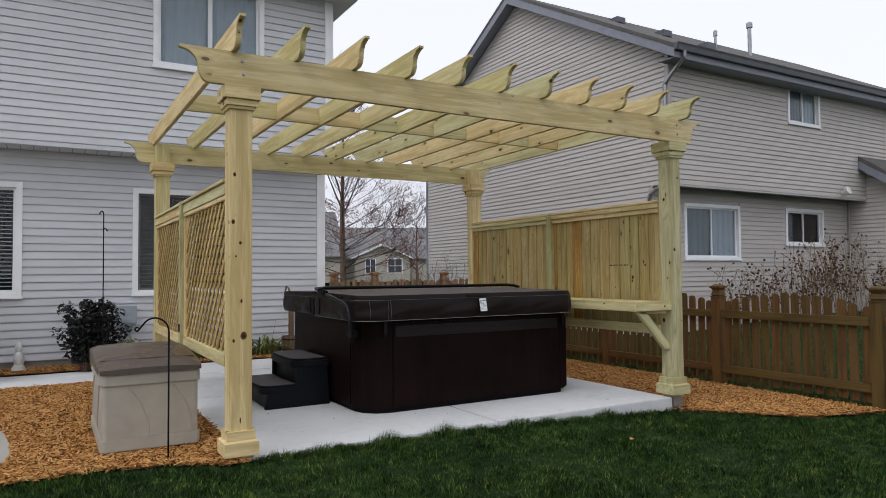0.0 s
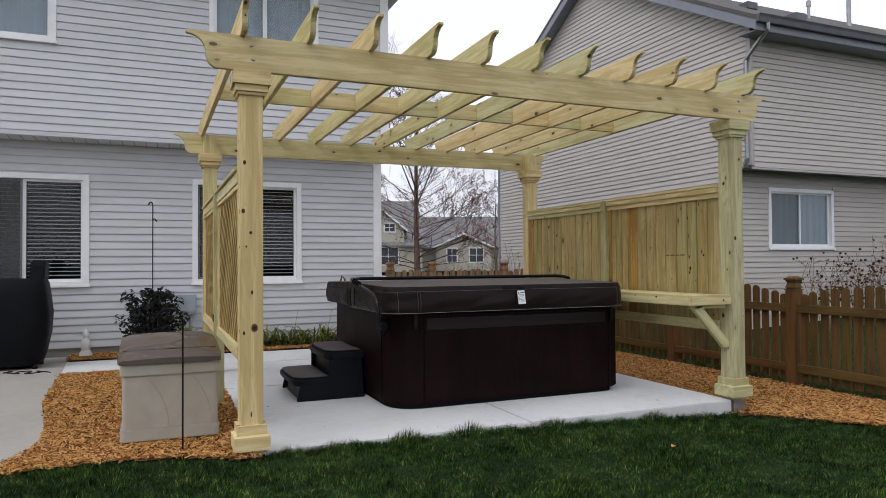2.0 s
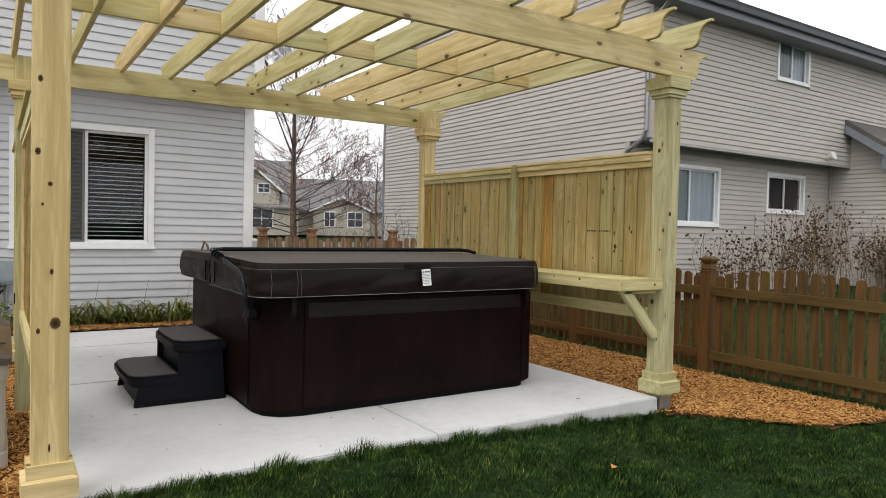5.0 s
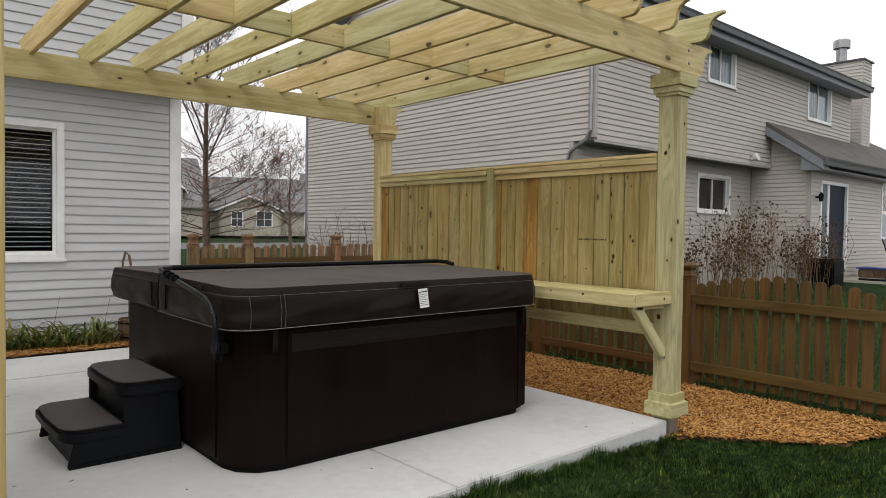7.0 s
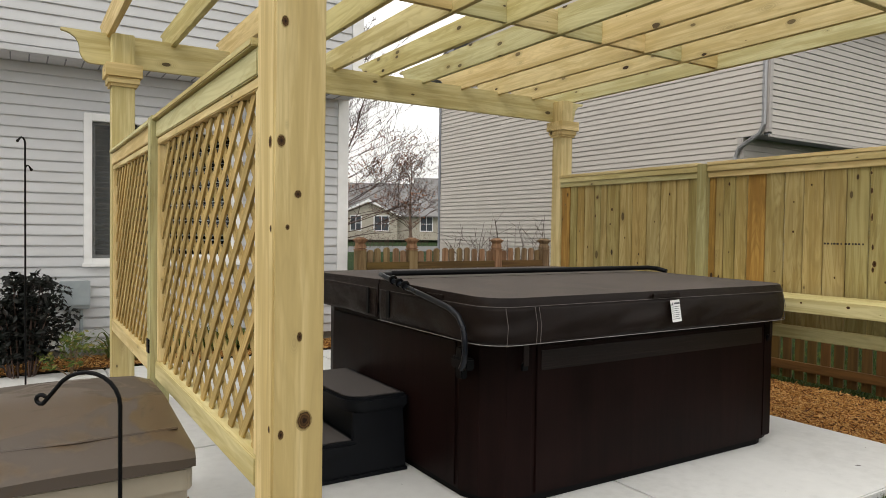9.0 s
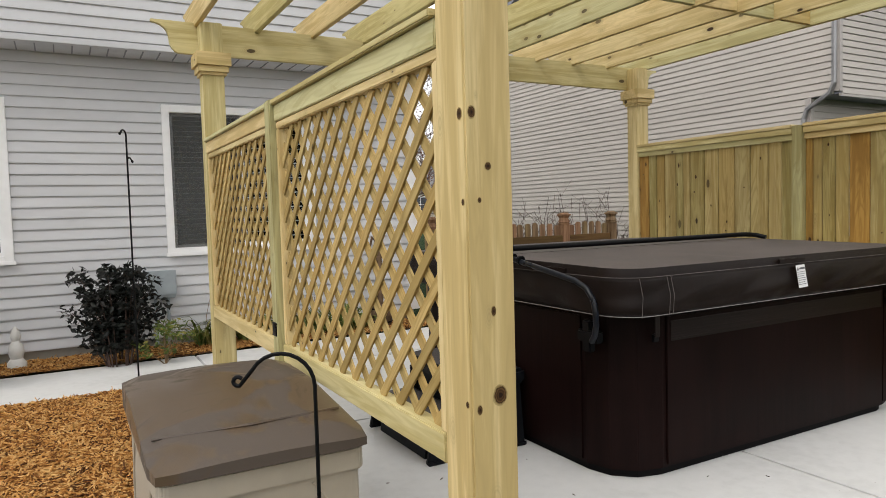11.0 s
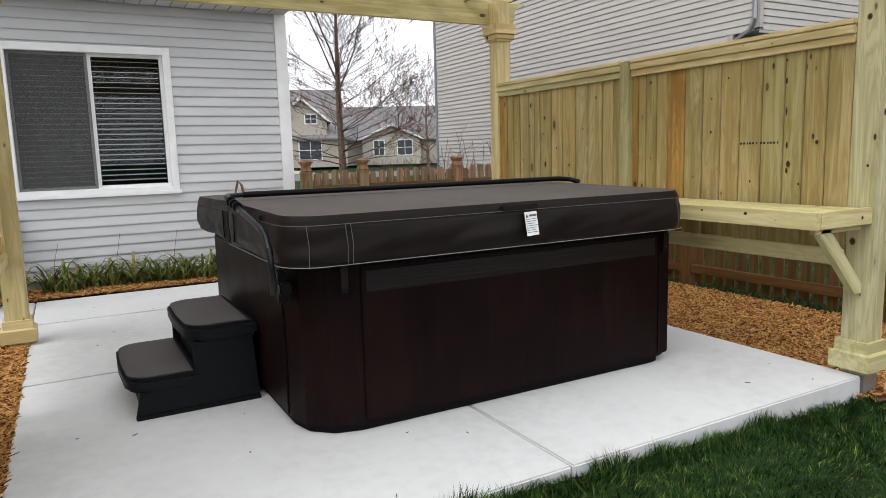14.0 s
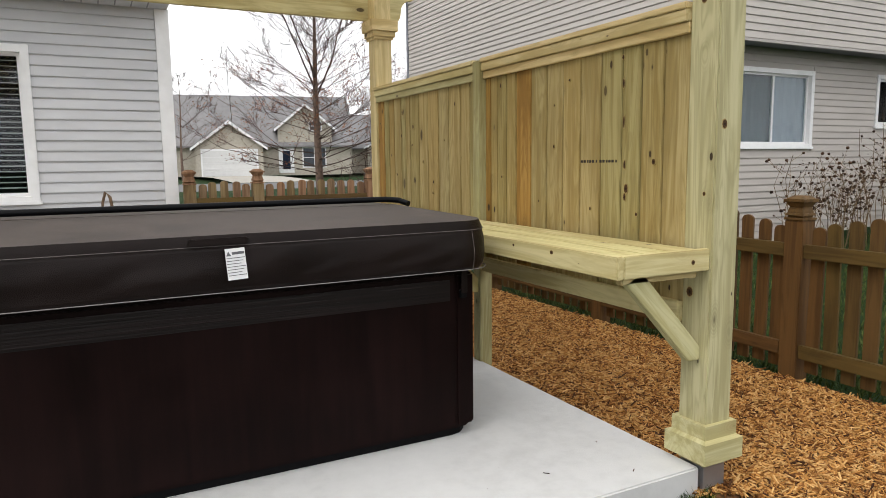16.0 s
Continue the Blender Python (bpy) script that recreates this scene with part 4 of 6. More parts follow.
    for i, w in enumerate(EW):
        wn_ = window("window_%d" % (9 + i), *w[:2], EY, *w[2:], "tall white sash window of the extension", "none", cols=1, sill=False)
        zm = w[2] + 0.49 * (w[3] - w[2])
        bar("meeting_rail", w[0] + 0.09, w[1] - 0.09, EY + 0.0, EY + 0.035, zm - 0.05, zm + 0.05, M["white_trim"], wn_)
        bar("screen", w[0] + 0.10, w[1] - 0.10, EY + 0.012, EY + 0.015, w[2] + 0.10, zm - 0.05, M["curtain"], wn_, "pale grey insect screen", bevel=0)
    d = thing("door_1", (19.6, EY, 0.55), "white framed sliding patio door with dark glass", "door", kind="structure")
    x0, x1, z0, z1 = ED
    for a in ((x0, x0 + 0.08, z0, z1), (x1 - 0.08, x1, z0, z1), (x0 + 0.08, x1 - 0.08, z1 - 0.08, z1), (x0 + 0.08, x1 - 0.08, z0, z0 + 0.05)):
        bar("door_frame", a[0], a[1], EY - 0.03, EY + 0.1, a[2], a[3], M["white_trim"], d)
    mid = x0 + 0.60
    # left leaf: reflection on the glass painted as a flat grey
    bar("door_leaf", x0 + 0.08, mid - 0.06, EY + 0.03, EY + 0.06, z0 + 0.05, z1 - 0.08, M["curtain_dim"], d, "glass leaf with a grey reflection in its colour")
    bar("door_leaf", mid + 0.06, x1 - 0.08, EY + 0.03, EY + 0.06, z0 + 0.05, z1 - 0.08, M["door_dark"], d)
    bar("door_stile", mid - 0.06, mid + 0.06, EY + 0.01, EY + 0.07, z0 + 0.05, z1 - 0.08, M["white_trim"], d)


def far_house(x, y, yaw, w, d, ht, ridge, label, gables, doors=(), windows=(), mat=None, zb=0.58):
    """A house across the street: x, y is the middle of its front, which faces the yard."""
    m = Matrix.Translation((x, y, zb)) @ pose(0, 0, 0, 0, 0, yaw)
    h = thing("house", (x, y, zb), label, "house")
    mat = mat or M["siding_far"]
    part("wall", Mesh().box(-w / 2, w / 2, 0, d, 0, ht), mat, h, m=m)
    part("roof", Mesh().prism([(-0.5, ht - 0.15), (d / 2, ridge), (d + 0.5, ht - 0.15), (d + 0.5, ht - 0.3), (-0.5, ht - 0.3)], -w / 2 - 0.4, w / 2 + 0.4, "x"), M["shingle_hazed"], h, "shingle roof with distance haze in its grey", m=m)
    for gx, gw, gd, gh, gr in gables:
        part("gable", Mesh().prism([(gx - gw / 2, 0), (gx + gw / 2, 0), (gx + gw / 2, gh), (gx, gr), (gx - gw / 2, gh)], -gd, d / 2, "y"), mat, h, m=m)
        k = (gr - gh) / (gw / 2)
        for s in (-1, 1):
            e = gx + s * (gw / 2 + 0.35)
            part("gable_roof", Mesh().prism([(gx, gr + 0.22), (gx, gr + 0.04), (e, gh - 0.31 * k), (e, gh - 0.13 * k)], -gd - 0.35, d / 2, "y"), M["shingle_hazed"], h, m=m)
            part("rake_board", Mesh().prism([(gx, gr + 0.20), (gx, gr - 0.05), (e, gh - 0.35 * k - 0.05), (e, gh - 0.15 * k)], -gd - 0.40, -gd - 0.36, "y"), M["white_trim"], h, m=m)
    for nm, x0, x1, z0, z1, dy, mm in doors:
        part(nm, Mesh().box(x0 - 0.12, x1 + 0.12, -dy - 0.06, -dy + 0.02, z0, z1 + 0.12), M["white_trim"], h, m=m)
        if nm == "garage_door":
            for i in range(4):
                zz = z0 + (z1 - z0) * i / 4
                part("door_panel", Mesh().box(x0, x1, -dy - 0.10, -dy - 0.062, zz + 0.02, zz + (z1 - z0) / 4 - 0.01), mm, h, m=m)
        else:
            part("door_panel", Mesh().box(x0 + 0.2, x1 - 0.2, -dy - 0.09, -dy - 0.062, z0 + 0.3, z1 - 0.2), mm, h, m=m)
    for x0, x1, z0, z1, dy in windows:
        wn_ = part("window", Mesh().box(x0 - 0.1, x1 + 0.1, -dy - 0.05, -dy + 0.02, z0 - 0.1, z1 + 0.1), M["white_trim"], h, m=m)
        c = (x0 + x1) / 2
        for p0, p1 in ((x0, c - 0.03), (c + 0.03, x1)):
            for q0, q1 in ((z0, (z0 + z1) / 2 - 0.03), ((z0 + z1) / 2 + 0.03, z1)):
                part("pane", Mesh().box(p0, p1, -dy - 0.07, -dy - 0.052, q0, q1), M["far_glass"], wn_, m=m)
    return h


def build_street():
    r = thing("street", (16, 42, 0), "grey asphalt street between the houses", "road", kind="structure")
    g = Mesh()
    xs = [-60 + 8 * i for i in range(20)]
    for x in xs:
        for y in (36.5, 39, 41.5, 44):
            g.v.append((x, y, ground_z(x, y) + 0.03))
    g.f = [(i * 4 + j, i * 4 + j + 4, i * 4 + j + 5, i * 4 + j + 1) for i in range(len(xs) - 1) for j in range(3)]
    part("carriageway", g.data("carriageway", M["asphalt"], fix=False), None, r)
    g = Mesh()
    for y in (44.2, 48, 52, 57.2):
        g.v += [(10.8, y, ground_z(12, y) + 0.04), (15.8, y, ground_z(12, y) + 0.04)]
    g.f = [(2 * i, 2 * i + 1, 2 * i + 3, 2 * i + 2) for i in range(3)]
    part("driveway", g.data("driveway", M["concrete_old"], fix=False), None, r, "pale concrete driveway")


def build_far_houses():
    far_house(16.0, 60, -10, 15, 9, 2.6, 6.9, "cream house with a white garage door across the street", [(-2.5, 5.0, 3.0, 2.3, 4.1), (3.6, 4.4, 0.2, 3.9, 5.7)],
              [("garage_door", -4.5, -0.5, 0.0, 2.0, 3.0, M["garage"]), ("front_door", 1.5, 2.5, 0.2, 2.2, 0.2, M["door_dark"])],
              [(3.4, 5.2, 0.7, 2.2, 0.2), (4.0, 4.9, 3.7, 4.4, 0.2)])
    far_house(31.5, 61, -24, 17, 9, 2.5, 5.7, "cream single-storey house across the street", [(-2.6, 5.4, 1.2, 2.4, 3.6)], [], [(-4.2, -3.3, 0.9, 2.2, 1.2), (-2.0, -0.7, 0.9, 2.2, 1.2), (2.5, 3.6, 0.9, 2.2, 0)])
    far_house(46.0, 66, -30, 16, 9, 2.9, 7.2, "grey house across the street", [(0, 6.4, 1.0, 2.7, 5.0)], [], [(-1.0, 0.8, 0.9, 2.2, 1.0)], M["siding_beige"])
    far_house(62.0, 30, -75, 12, 9, 5.4, 8.0, "cream two-storey house beyond the neighbouring yard", [], [], [(-2.0, -0.5, 3.6, 4.8, 0), (1.5, 3.0, 3.6, 4.8, 0)], zb=0.3)


# ---- fences ----
def fence_post(x, y, z0, top, size=0.13, mat_key="cedar_z", label="brown-stained cedar fence post with a turned cap", group="cedar fence posts"):
    p = thing("fence_post", (x, y, z0), label, "fence post", group)
    s = size / 2
    part("shaft", Mesh().box(-s, s, -s, s, 0, top - z0 - 0.16), M[mat_key], p, m=Matrix.Translation((x, y, z0)), bevel=0.006)
    h = top - z0 - 0.16
    cap = Mesh()
    for a, b, z0_, z1_ in ((1.10, 1.10, 0.0, 0.016), (0.80, 0.86, 0.016, 0.03), (1.02, 0.92, 0.03, 0.048), (0.88, 0.74, 0.048, 0.085), (0.74, 1.0, 0.085, 0.118), (1.16, 1.16, 0.118, 0.138), (1.0, 0.55, 0.138, 0.16)):
        cap.frustum(s * a, s * b, h + z0_, h + z1_)
    part("post_cap", cap, M[mat_key], p, m=Matrix.Translation((x, y, z0)), bevel=0.003)
    return p


def picket_mesh(name, w, h, t, mat, axis):
    """A picket with a rounded dog-ear top; axis: along which the fence runs."""
    n = 7
    top = [(w / 2 * math.cos(math.pi * k / n), h - w * 0.38 + w * 0.38 * math.sin(math.pi * k / n)) for k in range(n + 1)]
    poly = [(-w / 2, 0), (w / 2, 0)] + top
    return Mesh().prism(poly, -t / 2, t / 2, "x" if axis == "y" else "y").data(name, mat)


def fence_run(axis, c, a0, a1, z0, ztop, n, seed, zfun, mats, label, skip=False, rails=(0.17, 0.84), dip=0.0):
    """One panel of pickets between two posts, on two rails; the tops may dip between the posts."""
    rng = random.Random(seed)
    mid = (a0 + a1) / 2
    f = thing("picket_fence_panel", (c, mid, z0) if axis == "y" else (mid, c, z0), label, "fence panel", "picket fence panels")
    for r in rails:
        if axis == "y":
            bar("rail", c - 0.055, c - 0.017, a0, a1, z0 + r - 0.045, z0 + r + 0.045, mats[1], f)
        else:
            bar("rail", a0, a1, c - 0.055, c - 0.017, z0 + r - 0.045, z0 + r + 0.045, mats[1], f)
    pitch = (a1 - a0) / n
    for i in range(n):
        a = a0 + (i + 0.5) * pitch
        u = 2 * (i + 0.5) / n - 1
        hh = round((ztop - z0) - dip * u * u, 2)
        key = ("picket", axis, round(pitch, 3), hh, mats[0].name)
        if key not in CACHE:
            CACHE[key] = picket_mesh("picket", pitch * 0.70, hh - 0.03, 0.018, mats[0], axis)
        lean = rng.gauss(0, 0.5)
        loc = (c, a, z0 + 0.03 + rng.uniform(-0.008, 0.008)) if axis == "y" else (a, c, z0 + 0.03 + rng.uniform(-0.008, 0.008))
        place(new("picket", CACHE[key]), f, Matrix.Translation(loc) @ (pose(0, 0, 0, lean) if axis == "y" else pose(0, 0, 0, 0, lean)))


FX = 7.33


def build_fences():
    lab = "brown-stained cedar picket fence panel with rounded tops"
    posts = [-0.2, 1.75, 3.78, 5.67, 7.62, 9.5]
    for y in posts:
        fence_post(FX, y, -0.15, 1.20)
    for i, (y0, y1) in enumerate(zip(posts, posts[1:])):
        fence_run("y", FX, y0 + 0.07, y1 - 0.07, 0.0, 1.11, 14, i, None, (M["cedar_z"], M["cedar_y"]), lab, dip=0.13)
    labf = "weathered cedar picket fence panel between the houses"
    fp = [4.14, 4.86, 6.20, 7.05]
    for x in fp:
        fence_post(x, 10.5, 0.0, 1.40, 0.12, "cedar_far", "weathered cedar fence post with a turned cap")
    for i, (x0, x1) in enumerate(zip(fp, fp[1:])):
        fence_run("x", 10.5, x0 + 0.065, x1 - 0.065, 0.12, 1.27, max(5, int((x1 - x0) / 0.125)), 20 + i, None, (M["cedar_far"], M["cedar_x"]), labf, rails=(0.25, 0.93), dip=0.05)


build_ground()
build_slabs()
bed_sheet("mulch_bed_west", BED_WEST, 0.0, "brown soil of the mulch bed beside the slab")
bed_sheet("mulch_bed_east", BED_EAST, 0.004, "brown soil of the mulch bed along the fence")
bed_sheet("mulch_bed_north", BED_NORTH, 0.03, "brown soil of the bed along the house wall")


# ---- pergola ----
PX = (1.25, 5.52)
PY = (4.815, 8.44)
BEAM_Z = (2.66, 2.89)
RAF_Z = (2.875, 3.062)


def ogee(depth, drop, n=6):
    """An S-shaped end cut from the tip at (0, 0) back by depth and down by drop."""
    pts = [(0.0, 0.0), (0.0, -0.02)]
    h = (drop - 0.02) / 2
    d1 = depth * 0.62
    for k in range(1, n + 1):
        a = math.pi / 2 * k / n
        pts.append((d1 * math.sin(a), -0.02 - h * (1 - math.cos(a))))
    for k in range(1, n + 1):
        a = math.pi / 2 * k / n
        pts.append((d1 + (depth - d1) * (1 - math.cos(a)), -0.02 - h - h * math.sin(a)))
    return pts


def scroll_board(length, z0, z1, depth):
    """Outline of a board with an S-cut at both ends, its tips on the top edge, about the middle."""
    left = [(-length / 2 + a, z1 + b) for a, b in ogee(depth, z1 - z0)]
    right = [(-a, b) for a, b in reversed(left)]
    return left + right


def pergola_post(x, y, parent, foot):
    s = 0.075
    p = bar("post", x - s, x + s, y - s, y + s, foot - 0.024, BEAM_Z[1] - 0.012, M["pine_pale" if x > 3 and y < 6 else "pine_z"], parent, bevel=0.006)
    base = Mesh().box(x - 0.114, x + 0.114, y - 0.114, y + 0.114, foot + 0.008, foot + 0.098).frustum(0.114, 0.096, foot + 0.098, foot + 0.108, (x, y)).box(x - 0.094, x + 0.094, y - 0.094, y + 0.094, foot + 0.108, foot + 0.170)
    part("plinth", base, M["pine_x"], p)
    cap = Mesh()
    for r, a, b in ((0.090, 2.498, 2.520), (0.104, 2.520, 2.565), (0.121, 2.565, 2.658)):
        cap.box(x - r, x + r, y - r, y + r, a, b)
    part("capital", cap, M["pine_x"], p, bevel=0.002)
    part("post_foot", Mesh().box(x - 0.064, x + 0.064, y - 0.064, y + 0.064, foot - 0.25, foot - 0.025), M["steel_pipe"], p, "galvanised steel post foot")
    return p


def knot(parent, p, axis, r, tall=1.35, seed=0):
    """A ringed branch knot, a hair proud of the face; axis: the face's outward normal."""
    rng = random.Random(seed)
    n = 14
    pts = [(r * rng.uniform(0.86, 1.08) * math.cos(6.283 * k / n), r * tall * rng.uniform(0.9, 1.06) * math.sin(6.283 * k / n)) for k in range(n)]
    turn = pose(0, 0, 0, 90) if axis == "-y" else pose(0, 0, 0, 90, 0, -90)
    part("knot", Mesh().prism(pts, -0.002, 0.0012), M["knot"], parent, "dark ringed knot", m=Matrix.Translation(p) @ turn)


def build_pergola():
    g = thing("pergola", (3.38, 6.62, 0.13), "new pressure-treated pine pergola over a hot tub", "pergola")
    for x in PX:
        for y in PY:
            p = pergola_post(x, y, g, 0.15)
            if (x, y) == (PX[0], PY[0]):
                for i, (kx, kz, r, tall) in enumerate(((1.267, 0.957, 0.024, 1.3), (1.252, 1.191, 0.009, 1.8), (1.244, 1.585, 0.011, 1.2), (1.246, 0.39, 0.005, 4.5), (1.205, 2.05, 0.012, 1.4), (1.196, 1.727, 0.013, 1.5), (1.200, 0.925, 0.009, 1.7), (1.215, 1.494, 0.007, 1.3))):
                    knot(p, (kx, y - 0.075, kz), "-y", r, tall, i)
                for i, (ky, kz, r) in enumerate(((4.765, 1.726, 0.014), (4.757, 1.49, 0.008), (4.76, 0.938, 0.009), (4.83, 2.2, 0.013))):
                    knot(p, (x - 0.075, ky, kz), "-x", r, 1.3, 9 + i)
            elif (x, y) == (PX[1], PY[0]):
                for i, (ky, kz, r) in enumerate(((4.822, 2.084, 0.015), (4.848, 0.88, 0.019), (4.79, 1.30, 0.008))):
                    knot(p, (x - 0.075, ky, kz), "-x", r, 1.3, 20 + i)
                for i, (kx, kz, r) in enumerate(((5.49, 1.583, 0.017), (5.55, 2.3, 0.012))):
                    knot(p, (kx, y - 0.075, kz), "-y", r, 1.3, 30 + i)
    me = Mesh().prism(scroll_board(5.02, BEAM_Z[0], BEAM_Z[1], 0.19), -0.019, 0.019, "y").data("beam", M["pine_x"], 0.003)
    for xm, y, dz in ((3.350, PY[0] - 0.075 - 0.019, -0.010), (3.368, PY[1] + 0.075 + 0.019, 0.012)):
        b = place(new("beam", me), g, Matrix.Translation((xm, y, dz)))
        for x in PX:
            for dz in (0.07, 0.16):
                f = -1 if y < 6 else 1
                part("bolt", Mesh().lathe([(0.012, 0), (0.012, 0.006), (0.008, 0.009)], 8), M["steel_pipe"], b, m=Matrix.Translation((x + 0.012 - dz * 0.1, y + f * 0.019, BEAM_Z[0] + dz)) @ pose(0, 0, 0, 90 * -f))
    ry0, ry1 = 4.46, 8.97
    me = Mesh().prism(scroll_board(ry1 - ry0, RAF_Z[0], RAF_Z[1], 0.17), -0.019, 0.019, "x").data("rafter", M["pine_y"], 0.003)
    # the rafters fan out a little towards the back
    front = [1.188 + 0.4383 * i for i in range(11)]
    back = [1.172 + 0.4450 * i for i in range(11)]
    rx = [(a + b) / 2 for a, b in zip(front, back)]
    for a, b, x in zip(front, back, rx):
        yaw = math.degrees(math.atan2(a - b, PY[1] - PY[0]))
        place(new("rafter", me), g, Matrix.Translation((x, (ry0 + ry1) / 2, 0)) @ pose(0, 0, 0, 0, 0, yaw))
    for i, (a, b) in enumerate(zip(rx, rx[1:])):
        o = 0.0 if i % 2 else 0.012
        bar("blocking", a + 0.0195, b - 0.0195, 6.60 + o, 6.638 + o, 2.888, 3.05, M["pine_x"], g, bevel=0.002)


def lattice_screen(y0, y1):
    x = 1.205
    s = thing("lattice_screen", (x, (y0 + y1) / 2, 0.7), "diagonal wooden lattice screen in a pine frame", "lattice screen", "lattice screens")
    bar("cap_rail", x - 0.05, x + 0.05, y0, y1, 2.012, 2.036, M["pine_y"], s)
    bar("top_rail", x - 0.032, x + 0.032, y0, y1, 1.930, 2.011, M["pine_y"], s)
    bar("top_strip", x - 0.024, x + 0.024, y0, y1, 1.895, 1.929, M["pine_y"], s)
    bar("bottom_rail", x - 0.032, x + 0.032, y0, y1, 0.735, 0.822, M["pine_y"], s)
    for a in (y0, y1 - 0.036):
        bar("stile", x - 0.024, x + 0.024, a, a + 0.036, 0.823, 1.894, M["pine_z"], s)
    a0, a1, z0, z1 = y0 + 0.03, y1 - 0.03, 0.817, 1.90
    pitch, w, t = 0.135, 0.036, 0.008
    for layer, sg in ((0, 1), (1, -1)):
        lo, hi = (a0 - z1, a1 - z0) if sg > 0 else (a0 + z0, a1 + z1)
        n = int((hi - lo) / pitch)
        for i in range(n + 1):
            c = lo + (i + 0.5) * pitch
            pts = []
            if sg > 0:   # y - z = c
                za, zb = max(z0, a0 - c), min(z1, a1 - c)
            else:        # y + z = c
                za, zb = max(z0, c - a1), min(z1, c - a0)
            if zb - za < 0.06:
                continue
            ln = (zb - za) * math.sqrt(2)
            zc = (za + zb) / 2
            yc = zc + c if sg > 0 else c - zc
            xl = x + (-0.005 if layer else 0.005)
            key = ("strip", round(ln, 2))
            if key not in CACHE:
                CACHE[key] = Mesh().box(-ln / 2, ln / 2, -t / 2, t / 2, -w / 2, w / 2).data("lattice_strip", M["lattice"])
            place(new("lattice_strip", CACHE[key]), s, Matrix.Translation((xl, yc, zc)) @ pose(0, 0, 0, 0, 0, 90) @ pose(0, 0, 0, 0, -45 * sg))


def privacy_panel(y0, y1, edges, brown):
    """Vertical boards between the given edges; brown: which of them are heartwood."""
    x = 5.47
    rng = random.Random(len(edges))
    p = thing("privacy_panel", (x, (y0 + y1) / 2, 0.7), "pressure-treated board privacy panel with a cap rail", "fence panel", "privacy panels")
    bar("cap_rail", x - 0.055, x + 0.055, y0, y1, 2.060, 2.088, M["pine_y"], p)
    bar("top_rail", x - 0.048, x - 0.011, y0, y1, 2.010, 2.059, M["pine_y"], p)
    bar("top_strip", x - 0.032, x - 0.011, y0, y1, 1.962, 2.009, M["pine_y"], p)
    bar("bottom_rail", x - 0.048, x - 0.011, y0, y1, 0.74, 0.83, M["pine_y"], p)
    bar("back_rail", x + 0.0105, x + 0.048, y0, y1, 1.10, 1.19, M["pine_y"], p)
    cuts = [y0, *edges, y1]
    for i, (a, b) in enumerate(zip(cuts, cuts[1:])):
        bar("board", x - 0.009 - rng.choice((0, 0.002, 0.004)), x + 0.009, a + 0.004, b - 0.004, 0.73, 2.058, M["pine_brown" if i in brown else "pine_board"], p, bevel=0.003)
    return p


